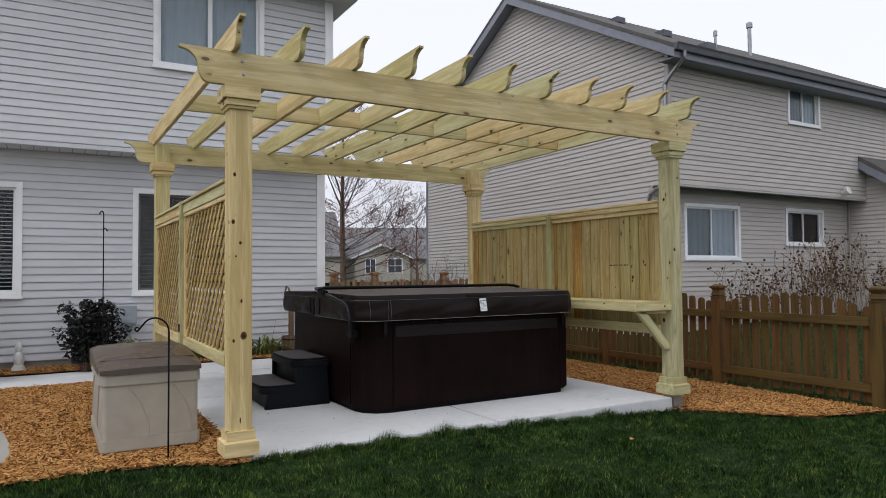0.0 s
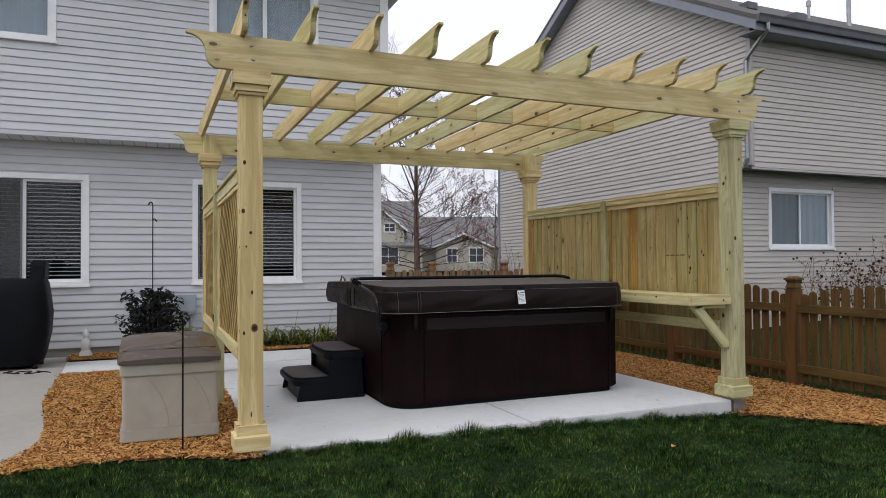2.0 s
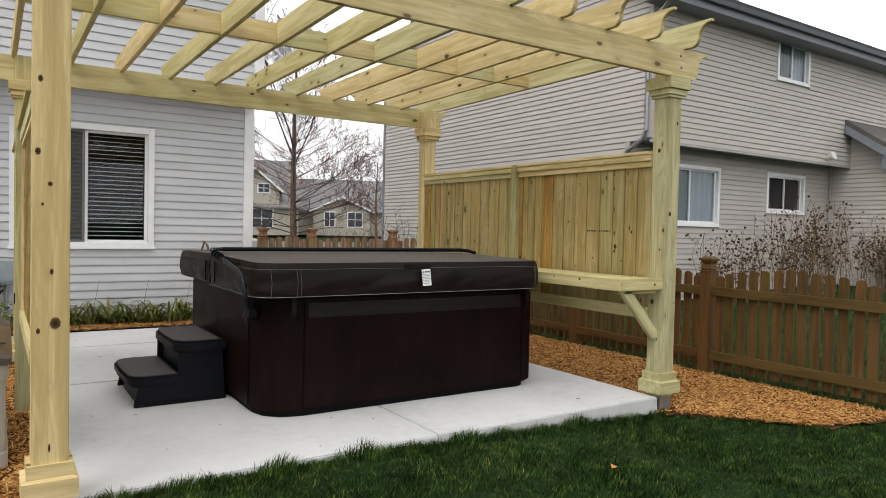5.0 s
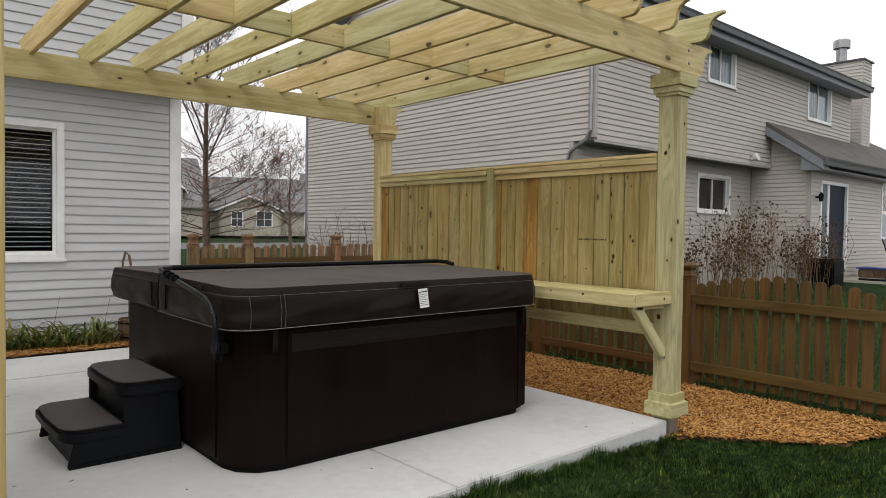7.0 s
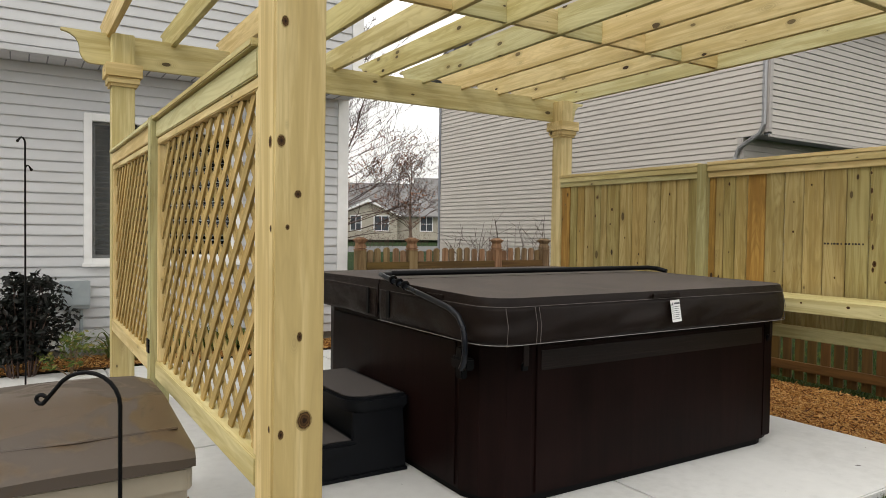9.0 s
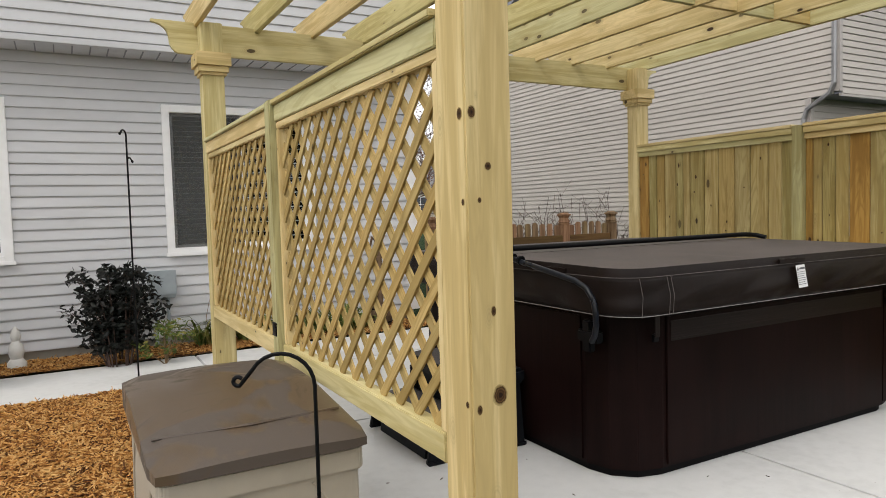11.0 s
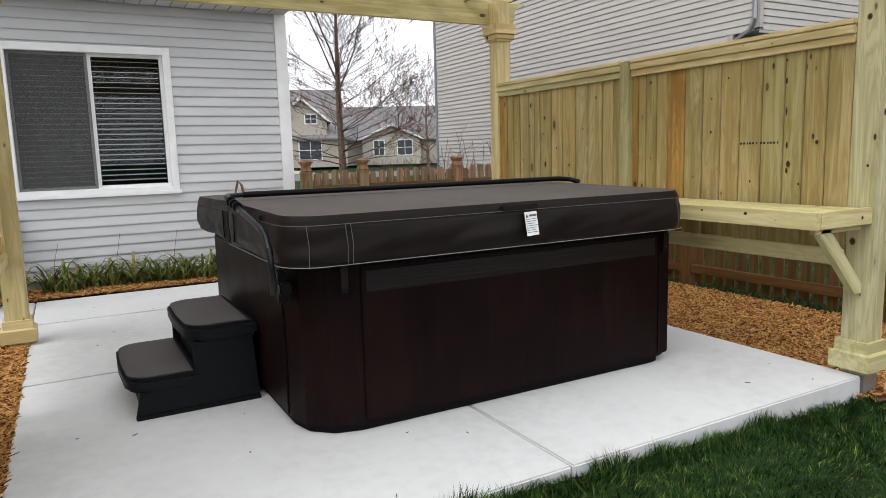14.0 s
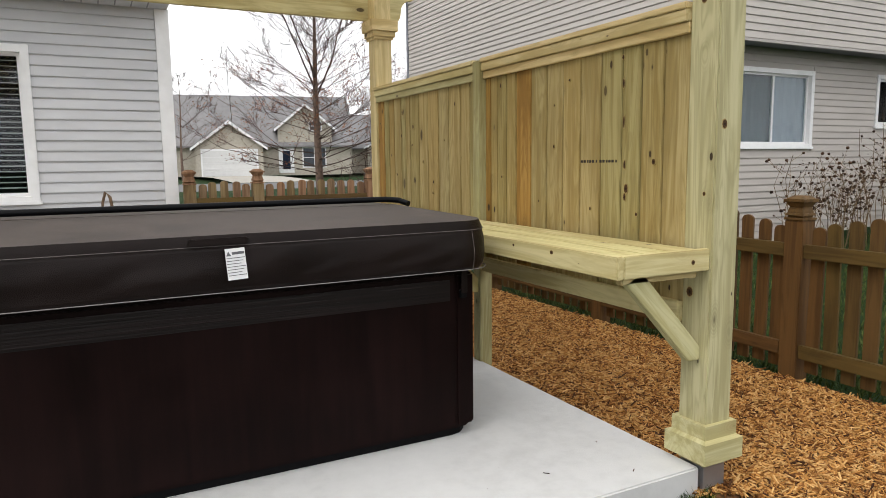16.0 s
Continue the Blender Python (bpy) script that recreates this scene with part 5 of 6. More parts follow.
def build_screens():
    for nm, x, y, lab in (("screen_post", 1.195, 6.60, "greenish treated pine post between lattice screens"), ("screen_post", 5.46, 6.61, "greenish treated pine post between privacy panels")):
        p = thing(nm, (x, y, 0), lab, "post")
        part("shaft", Mesh().box(-0.045, 0.045, -0.045, 0.045, 0.0, 2.04 if x < 3 else 2.076), M["pine_green"], p, m=Matrix.Translation((x, y, 0)), bevel=0.005)
        if x < 3:
            bar("hinge", x - 0.052, x - 0.045, y - 0.03, y + 0.03, 0.86, 0.93, M["black_metal"], p)
    lattice_screen(PY[0] + 0.077, 6.553)
    lattice_screen(6.647, PY[1] - 0.077)
    near = privacy_panel(PY[0] + 0.077, 6.563, (5.042, 5.179, 5.306, 5.456, 5.615, 5.763, 5.910, 6.061, 6.215, 6.320, 6.423, 6.500), (8, 12))
    far = privacy_panel(6.657, PY[1] - 0.077, (6.770, 6.894, 7.064, 7.221, 7.394, 7.551, 7.716, 7.800, 7.888, 8.024, 8.130, 8.235), (12,))
    xf = 5.4605
    for i, (y, z, r, tall) in enumerate(((5.262, 1.308, 0.017, 1.5), (5.270, 1.270, 0.010, 2.2), (5.275, 1.42, 0.008, 3.0), (5.290, 1.80, 0.008, 3.2), (5.284, 1.62, 0.007, 5.0), (5.296, 1.92, 0.009, 1.6),
                                         (5.087, 1.434, 0.013, 1.2), (5.19, 1.19, 0.008, 1.4), (5.70, 1.86, 0.007, 1.3), (5.83, 1.52, 0.008, 1.5), (5.83, 1.74, 0.006, 1.3), (6.37, 1.90, 0.010, 2.0), (6.36, 1.35, 0.006, 1.6), (5.52, 1.20, 0.007, 1.5), (5.97, 1.22, 0.006, 1.4))):
        knot(near, (xf - 0.009, y, z), "-x", r, tall, 60 + i)
    for i, (y, z, r, tall) in enumerate(((7.84, 1.84, 0.012, 2.4), (7.86, 1.66, 0.010, 2.0), (7.64, 1.72, 0.014, 1.6), (7.66, 1.58, 0.009, 1.4), (7.30, 1.30, 0.009, 1.6), (7.31, 1.22, 0.008, 1.4), (7.96, 1.35, 0.008, 1.6), (8.30, 1.78, 0.007, 1.4), (7.12, 1.60, 0.007, 1.4), (6.96, 1.84, 0.008, 2.0), (7.47, 1.45, 0.007, 1.8))):
        knot(far, (xf - 0.009, y, z), "-x", r, tall, 90 + i)
    # bar shelf
    s = thing("bar_shelf", (5.2, 5.7, 1.0), "pine bar shelf fixed to the privacy panel", "shelf")
    y0, y1, x0, x1 = 4.75, 6.70, 4.95, 5.418
    bar("fascia", x0, x0 + 0.036, y0, y1, 0.985, 1.075, M["pine_y"], s)
    bar("fascia", x0 + 0.037, x1 + 0.03, y0, y0 + 0.036, 0.985, 1.075, M["pine_x"], s)
    bar("fascia", x0 + 0.037, x1, y1 - 0.036, y1, 0.985, 1.075, M["pine_x"], s)
    xs = [x0 + 0.038, x0 + 0.18, x0 + 0.322, x1]
    for a, b in zip(xs, xs[1:]):
        bar("shelf_board", a, b - 0.003, y0 + 0.037, y1 - 0.037, 1.040, 1.072, M["pine_y"], s)
    knot(s, (x0, 5.464, 1.052), "-x", 0.009, 0.8, 41)
    knot(s, (x0, 5.165, 1.050), "-x", 0.013, 0.8, 42)
    knot(s, (x0, 6.05, 1.03), "-x", 0.008, 0.9, 43)
    knot(s, (5.351, y0, 1.025), "-y", 0.011, 1.1, 44)
    bar("ledger", x1 - 0.04, x1, y0 + 0.04, y1 - 0.04, 0.95, 1.039, M["pine_y"], s)
    bar("support", x0 + 0.06, x1 - 0.002, y0 + 0.037, y0 + 0.075, 0.955, 1.039, M["pine_x"], s)
    for y in (y0 + 0.056, 6.61):
        ln = 0.59
        part("brace", Mesh().prism([(-ln / 2, -0.044), (ln / 2 - 0.088, -0.044), (ln / 2, 0.044), (-ln / 2 + 0.02, 0.044)], -0.019, 0.019, "y"), M["pine_x"], s, m=Matrix.Translation((5.27, y, 0.775)) @ pose(0, 0, 0, 0, 46), bevel=0.004)


# ---- hot tub ----
TX, TY = (2.50, 4.80), (5.555, 7.70)
CX, CY = (2.43, 4.845), (5.455, 7.76)
FOLD = 6.60


def rounded(x0, x1, y0, y1, r, n=5, square=(), east=None):
    """A rectangle with rounded corners, counter-clockwise; square: corner numbers left sharp; east: another radius at x1."""
    pts = []
    w, e = r, r if east is None else east
    for i, (cx, cy, a, r) in enumerate(((x0 + w, y0 + w, 180, w), (x1 - e, y0 + e, 270, e), (x1 - e, y1 - e, 0, e), (x0 + w, y1 - w, 90, w))):
        if i in square:
            pts.append(((x0, y0), (x1, y0), (x1, y1), (x0, y1))[i])
            continue
        for k in range(n + 1):
            t = radians(a + 90 * k / n)
            pts.append((cx + r * math.cos(t), cy + r * math.sin(t)))
    return pts


def build_tub():
    t = thing("hot_tub", (3.65, 6.6, SLAB_Z), "dark espresso hot tub with a strapped brown vinyl cover", "hot tub")
    part("base", Mesh().prism(rounded(TX[0] + 0.022, TX[1] - 0.022, TY[0] + 0.022, TY[1] - 0.022, 0.25, 3, (), 0.11), SLAB_Z, 0.187), M["tub_base"], t, "black plastic base")
    body = part("cabinet", Mesh().prism(rounded(TX[0], TX[1], TY[0], TY[1], 0.26, 3, (), 0.10), 0.17, 0.98), M["tub"], t, "dark espresso cabinet", bevel=0.004)
    # raised panels on the faces
    z0, z1 = 0.185, 0.925
    bar("front_panel", TX[0] + 0.285, TX[1] - 0.125, TY[0] - 0.010, TY[0] + 0.001, z0, z1, M["tub"], body, bevel=0.004)
    bar("front_inset", TX[0] + 0.31, TX[1] - 0.15, TY[0] - 0.0135, TY[0] - 0.0105, 0.80, 0.90, M["tub_rail"], body, "grained panel rail", bevel=0.002)
    bar("corner_panel", TX[1] - 0.118, TX[1] - 0.02, TY[0] - 0.006, TY[0] + 0.05, z0, z1, M["tub"], body, bevel=0.01)
    bar("side_panel", TX[0] - 0.008, TX[0] + 0.001, TY[0] + 0.285, TY[1] - 0.28, z0, z1, M["tub"], body, bevel=0.004)
    bar("side_panel", TX[1] - 0.001, TX[1] + 0.008, TY[0] + 0.285, TY[1] - 0.28, z0, z1, M["tub"], body, bevel=0.004)
    # cover in two halves
    for y0, y1, sq in ((CY[0], FOLD - 0.006, (2, 3)), (FOLD + 0.006, CY[1], (0, 1))):
        pts = rounded(CX[0], CX[1], y0, y1, 0.17, 5, sq)
        ins = rounded(CX[0] + 0.012, CX[1] - 0.012, y0 + (0.012 if y0 < 6 else 0), y1 - (0.012 if y0 > 6 else 0), 0.165, 5, sq)
        n = len(pts)
        c = Mesh()
        rings = [(pts, 1.05), (pts, 1.145), (ins, 1.178)]
        for ring, z in rings:
            c.v += [(px, py, z + (0.016 * max(0.0, 1 - abs(py - FOLD) / 1.1) if z > 1.1 else 0)) for px, py in ring]
        for k in range(2):
            c.f += [(k * n + i, k * n + (i + 1) % n, (k + 1) * n + (i + 1) % n, (k + 1) * n + i) for i in range(n)]
        c.f.append(tuple(reversed(range(n))))
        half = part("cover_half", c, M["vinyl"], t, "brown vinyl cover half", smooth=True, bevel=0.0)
        inset = rounded(CX[0] + 0.0125, CX[1] - 0.0125, y0 + (0.0125 if y0 < 6 else 0), y1 - (0.0125 if y0 > 6 else 0), 0.165, 5, sq)
        tp = Mesh()
        zt = lambda py: 1.178 + 0.016 * max(0.0, 1 - abs(py - FOLD) / 1.1)
        tp.v = [(px, py, zt(py)) for px, py in inset] + [(px, py, zt(py) - 0.006) for px, py in inset]
        tp.f = [tuple(range(n)), tuple(reversed(range(n, 2 * n)))] + [(i, n + i, n + (i + 1) % n, (i + 1) % n) for i in range(n)]
        # top sheet in the paler copy, so it reads as lit from above
        part("cover_top", tp, M["vinyl_lit_top"], half, "grey-brown cover top with skylight in its colour")
    # hanging skirt, gently rippled
    def skirt(pts, za, zb, name):
        g = Mesh()
        dense = []
        for (ax, ay), (bx, by) in zip(pts, pts[1:]):
            k = max(1, int(math.hypot(bx - ax, by - ay) / 0.03))
            dense += [(ax + (bx - ax) * i / k, ay + (by - ay) * i / k) for i in range(k)]
        dense.append(pts[-1])
        rows = 10
        cx, cy = 3.63, 6.6
        for r in range(rows + 1):
            f = r / rows
            for px, py in dense:
                wob = 0.022 * f * noise.noise(Vector((px * 3.1, py * 3.1, f * 1.5))) + 0.013 * math.sqrt(f) * noise.noise(Vector((px * 7 + f * 2.5, py * 7, f * 2.2)))
                bel = 0.010 * math.sin(math.pi * f)
                d = Vector((px - cx, py - cy)).normalized()
                g.v.append((px + d.x * (wob + bel), py + d.y * (wob + bel), za + (zb - za) * f))
        n = len(dense)
        g.f = [(r * n + i, r * n + i + 1, (r + 1) * n + i + 1, (r + 1) * n + i) for r in range(rows) for i in range(n - 1)]
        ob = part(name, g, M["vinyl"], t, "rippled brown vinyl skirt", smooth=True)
        sol = ob.modifiers.new("thick", "SOLIDIFY")
        sol.thickness = 0.008
        return dense
    fr = rounded(CX[0], CX[1], CY[0], CY[1], 0.17, 5)
    k = 6
    front = [(CX[0], FOLD - 0.02)] + fr[0:k] + fr[k:2 * k] + [(CX[1], FOLD - 0.02)]
    back = [(CX[1], FOLD + 0.02)] + fr[2 * k:3 * k] + fr[3 * k:] + [(CX[0], FOLD + 0.02)]
    skirt(front, 1.135, 0.955, "cover_skirt")
    skirt(back, 1.135, 0.965, "cover_skirt")
    # stitching
    off = lambda pts, d: [(px + (d if px > 3.63 else -d) * (1 if abs(px - 3.63) > 1.0 else 0), py + (d if py > 6.6 else -d) * (1 if abs(py - 6.6) > 0.95 else 0)) for px, py in pts]
    part("upper_seam", Mesh().tube([(px, py, 1.137) for px, py in off(front, 0.004)], 0.0016, 5), M["stitch"], t, "pale stitched seam")
    part("lower_seam", Mesh().tube([(px, py, 0.957) for px, py in off(front, 0.012)], 0.0022, 5), M["hem"], t, "pale stitched hem")
    part("upper_seam", Mesh().tube([(px, py, 1.140) for px, py in off(back, 0.004)], 0.0015, 5), M["stitch"], t, "pale stitched seam")
    for x in (CX[0] + 0.08, CX[0] + 0.255, CX[0] + 0.28, CX[1] - 0.13):
        part("vertical_seam", Mesh().tube([(x, CY[0] - 0.006, 1.135), (x + 0.003, CY[0] - 0.024, 1.05), (x, CY[0] - 0.020, 0.955)], 0.0014, 5), M["stitch"], t, "pale stitched seam")
    bar("handle_patch", 3.50, 3.72, CY[0] - 0.016, CY[0] - 0.003, 1.142, 1.168, M["vinyl"], t)
    bar("handle_patch", CX[0] - 0.012, CX[0] - 0.002, 5.86, 6.02, 1.142, 1.166, M["vinyl"], t)
    for x in (CX[0] + 0.268, CX[1] - 0.13):
        bar("strap", x - 0.017, x + 0.017, CY[0] + 0.066, CY[0] + 0.072, 0.835, 0.97, M["vinyl"], t, "brown vinyl strap")
        bar("buckle", x - 0.020, x + 0.020, TY[0] - 0.026, TY[0] - 0.011, 0.81, 0.85, M["black_metal"], t)
    # paper tag
    tag = part("paper_tag", Mesh().box(-0.037, 0.037, -0.001, 0.001, -0.06, 0.06), M["paper"], t, "white printed warning tag", m=Matrix.Translation((3.668, CY[0] - 0.030, 1.068)) @ pose(0, 0, 0, -8, -3))
    tm = AT[tag.name]
    part("printed_bar", Mesh().box(-0.012, 0.034, -0.002, -0.0011, 0.036, 0.046), M["ink"], tag, m=tm)
    part("printed_mark", Mesh().prism([(-0.034, 0.032), (-0.016, 0.032), (-0.025, 0.050)], -0.002, -0.0011, "y"), M["ink"], tag, m=tm)
    for i in range(7):
        part("printed_bar", Mesh().box(-0.034, 0.034 - 0.008 * (i % 3), -0.002, -0.0011, 0.022 - i * 0.011, 0.0245 - i * 0.011), M["ink"], tag, m=tm)
    # lifter
    x = CX[0] - 0.035
    arm = [(x + 0.012, 5.66, 0.825), (x + 0.010, 5.635, 0.86), (x + 0.006, 5.62, 0.91), (x, 5.615, 0.97), (x, 5.630, 1.03), (x, 5.675, 1.08), (x, 5.76, 1.112), (x, 5.92, 1.138), (x, 6.20, 1.180), (x, 6.45, 1.222), (x + 0.03, 6.56, 1.228), (x + 0.12, 6.60, 1.228)]
    part("lift_arm", Mesh().tube(arm, 0.0145, 10), M["arm_steel"], t, "black steel cover lifter arm", smooth=True)
    xr = CX[1] + 0.03
    part("lift_bar", Mesh().tube([(x + 0.12, 6.60, 1.228), (3.6, 6.60, 1.226), (xr - 0.10, 6.60, 1.226), (xr - 0.02, 6.57, 1.218), (xr + 0.005, 6.50, 1.20)], 0.0175, 10), M["black_metal"], t, "black foam-wrapped lifter bar", smooth=True)
    for i, yy in enumerate((6.20, 6.27, 6.34)):
        part("clamp_ring", Mesh().tube([(x, yy, 1.188 + i * 0.010), (x, yy + 0.014, 1.190 + i * 0.010)], 0.026, 10), M["black_metal"], t)
    for xx in (TX[0] - 0.03,):
        part("pivot_bracket", Mesh().box(-0.025, 0.03, -0.08, 0.06, -0.03, 0.03).box(-0.018, 0.022, -0.03, 0.03, -0.08, 0.08), M["black_metal"], t, "black lifter pivot bracket", m=Matrix.Translation((xx, 5.755, 0.835)), bevel=0.008)
    for y in (6.45, 6.72):
        bar("strap", CX[0] - 0.016, CX[0] - 0.010, y - 0.02, y + 0.02, 0.98, 1.14, M["black_metal"], t, "black webbing strap")


def build_steps():
    s = thing("spa_steps", (2.15, 6.72, SLAB_Z), "two-tread charcoal plastic spa steps with brown treads", "steps")
    y0, y1 = 6.29, 7.12
    z = SLAB_Z
    side = [(1.845, z), (2.475, z), (2.45, 0.49), (2.14, 0.49), (2.14, 0.27), (1.875, 0.27)]
    for a, b in ((y0 + 0.02, y0 + 0.05), (y1 - 0.05, y1 - 0.02)):
        part("side_wall", Mesh().prism(side, a, b, "y"), M["step_plastic"], s, bevel=0.006)
    part("riser", Mesh().prism([(1.88, z), (1.905, z), (1.92, 0.27), (1.895, 0.27)], y0 + 0.12, y1 - 0.12, "y"), M["step_plastic"], s)
    part("riser", Mesh().prism([(2.175, z), (2.20, z), (2.21, 0.49), (2.185, 0.49)], y0 + 0.051, y1 - 0.051, "y"), M["step_plastic"], s)
    bar("kick_plate", 1.845, 2.475, y0 + 0.004, y0 + 0.019, z, z + 0.02, M["step_plastic"], s)
    for x0, x1, zb, zt in ((1.80, 2.175, 0.265, 0.340), (2.10, 2.475, 0.485, 0.570)):
        r = 0.12
        nose = [(x0 + 0.02 + r - r * math.sin(radians(15 * k)), y1 - r * (1 - math.cos(radians(15 * k)))) for k in range(7)]
        nose = [(a - 0.02 * (1 - ((b - y0) / (y1 - y0) * 2 - 1) ** 2), b) for a, b in nose]
        pl = [(x1, y0), (x1, y1), *nose, (x0, (y0 + y1) / 2), *[(a, y0 + y1 - b) for a, b in reversed(nose)]]
        tr = part("tread", Mesh().prism(pl, zb, zt), M["step_plastic"], s, bevel=0.018, smooth=True)
        mx, my = sum(p[0] for p in pl) / len(pl), (y0 + y1) / 2
        pin = [(mx + (px - mx) * 0.86, my + (py - my) * 0.92) for px, py in pl]
        part("grip_pad", Mesh().prism(pin, zt - 0.001, zt + 0.004), M["step_tread"], tr, "brown textured grip pad", bevel=0.002)


# ---- things in the west bed ----
def build_deck_box():
    b = thing("deck_box", (0.76, 5.88, 0.13), "taupe resin deck box with a damp brown lid", "storage box")
    x0, x1, y0, y1 = 0.45, 1.085, 5.335, 6.42
    z = 0.145
    part("skirt", Mesh().prism(rounded(x0 - 0.012, x1 + 0.012, y0 - 0.012, y1 + 0.012, 0.03, 3), z, z + 0.085), M["box_body"], b, bevel=0.006)
    part("body", Mesh().prism(rounded(x0, x1, y0, y1, 0.03, 3), z + 0.085, z + 0.455), M["box_body"], b, bevel=0.003)
    part("collar", Mesh().prism(rounded(x0 - 0.014, x1 + 0.014, y0 - 0.014, y1 + 0.014, 0.035, 3), z + 0.455, z + 0.535), M["box_body"], b, bevel=0.006)
    # shallow arched reliefs on the faces
    for cx in (x0 + 0.17, x1 - 0.17):
        arc = [(cx + sx * 0.13 * (1 - u * u), y0 - 0.002, z + 0.10 + 0.34 * u) for sx in (1,) for u in [k / 8 for k in range(9)]]
        part("relief", Mesh().tube(arc, 0.006, 6), M["box_body"], b)
    for cy in (y0 + 0.25, y1 - 0.25):
        part("relief", Mesh().tube([(x0 - 0.002, cy + 0.16 * (1 - (k / 8) ** 2), z + 0.10 + 0.34 * k / 8) for k in range(9)], 0.006, 6), M["box_body"], b)
    zf, zb_ = 0.712, 0.785
    L = Mesh()
    lx0, lx1, ly0, ly1 = x0 - 0.03, x1 + 0.03, y0 - 0.035, y1 + 0.02
    nx, ny = 10, 12
    top = lambda u, v: zf + (zb_ - zf) * min(1.0, v * 1.7) + 0.012 * math.sin(math.pi * u) - (0.03 * max(0, (v - 0.85) / 0.15) ** 2)
    for j in range(ny + 1):
        for i in range(nx + 1):
            u, v = i / nx, j / ny
            px, py = lx0 + (lx1 - lx0) * u, ly0 + (ly1 - ly0) * v
            ex, ey = min(u, 1 - u) * (lx1 - lx0), min(v, 1 - v) * (ly1 - ly0)
            r = 0.045
            if ex < r and ey < r:
                k = math.hypot(r - ex, r - ey)
                if k > r:
                    s_ = r / k
                    px += (1 if u < 0.5 else -1) * (r - ex) * (1 - s_)
                    py += (1 if v < 0.5 else -1) * (r - ey) * (1 - s_)
            L.v.append((px, py, top(u, v) + 0.018 - 0.018 * max(0.0, 1 - min(ex, ey) / 0.03)))
    w = nx + 1
    L.f = [(j * w + i, j * w + i + 1, (j + 1) * w + i + 1, (j + 1) * w + i) for j in range(ny) for i in range(nx)]
    edge = [i for i in range(w)] + [j * w + nx for j in range(1, ny + 1)] + [ny * w + i for i in range(nx - 1, -1, -1)] + [j * w for j in range(ny - 1, 0, -1)]
    o = len(L.v)
    L.v += [(L.v[i][0], L.v[i][1], 0.684) for i in edge]
    n = len(edge)
    L.f += [(edge[(k + 1) % n], edge[k], o + k, o + (k + 1) % n) for k in range(n)]
    L.f.append(tuple(o + k for k in range(n)))
    lid = part("lid", L, M["box_lid"], b, "damp brown hinged lid", smooth=True)
    part("lid_step", Mesh().tube([(lx0 + 0.03, ly0 + 0.24, 0.758), (0.76, ly0 + 0.19, 0.768), (lx1 - 0.03, ly0 + 0.24, 0.758)], 0.006, 6), M["box_lid"], lid)


def hook_rod(name, x, y, z0, z1, reach, ang, r, label, second=None):
    """Shepherd's hook: a rod that arches over and ends in a curl."""
    g = thing(name, (x, y, z0), label, "garden hook", "garden hooks")
    dx, dy = math.cos(ang), math.sin(ang)

    def crook(zb, ra, curl):
        pts = []
        for k in range(11):
            a = math.pi * k / 10 * 0.82
            pts.append((ra * (1 - math.cos(a)), zb + ra * math.sin(a)))
        u, w = pts[-1]
        pts.append((u + ra * 0.35, w - ra * 0.42))
        for k in range(1, 9):
            a = -0.9 + 0.62 * k
            pts.append((u + ra * 0.35 + curl * (0.6 + math.sin(a) * 1.0), w - ra * 0.42 - curl * 0.4 + curl * (1 - math.cos(a)) * 0.9))
        return pts

    pts = [(0, z0)] + [(0, z0 + (z1 - reach - z0) * k / 6) for k in range(1, 7)] + crook(z1 - reach, reach, reach * 0.15)
    part("rod", Mesh().tube([(x + u * dx, y + u * dy, w) for u, w in pts], r, 8), M["black_metal"], g, smooth=True)
    if second:
        zb, ra, sg = second
        q = crook(zb, ra, ra * 0.2)
        part("lower_hook", Mesh().tube([(x + sg * u * dx, y + sg * u * dy, w) for u, w in q], r * 0.9, 8), M["black_metal"], g, smooth=True)


def leaf_cloud(rng, g, c, rad, n, size, droop=0.0):
    """Many small bent leaves around a centre, in tufts."""
    for _ in range(n):
        a, b = rng.uniform(0, 6.283), rng.uniform(-0.5, 1.0)
        rr = rng.random() ** 0.45
        p = Vector((c[0] + rad[0] * rr * math.cos(a) * math.sqrt(max(0, 1 - b * b * 0.7)), c[1] + rad[1] * rr * math.sin(a) * math.sqrt(max(0, 1 - b * b * 0.7)), c[2] + rad[2] * rr * b))
        s = size * rng.uniform(0.6, 1.3)
        m = Matrix.Translation(p) @ Euler((rng.uniform(-1.2, 1.2), rng.uniform(-1.2, 1.2), rng.uniform(0, 6.283))).to_matrix().to_4x4()
        g.add([(0, -s * 0.9, 0), (s * 0.42, -s * 0.1, s * 0.12), (0, s, -s * 0.1), (-s * 0.42, -s * 0.1, s * 0.12), (0, 0, 0)], [(0, 1, 4), (1, 2, 4), (2, 3, 4), (3, 0, 4)], m)


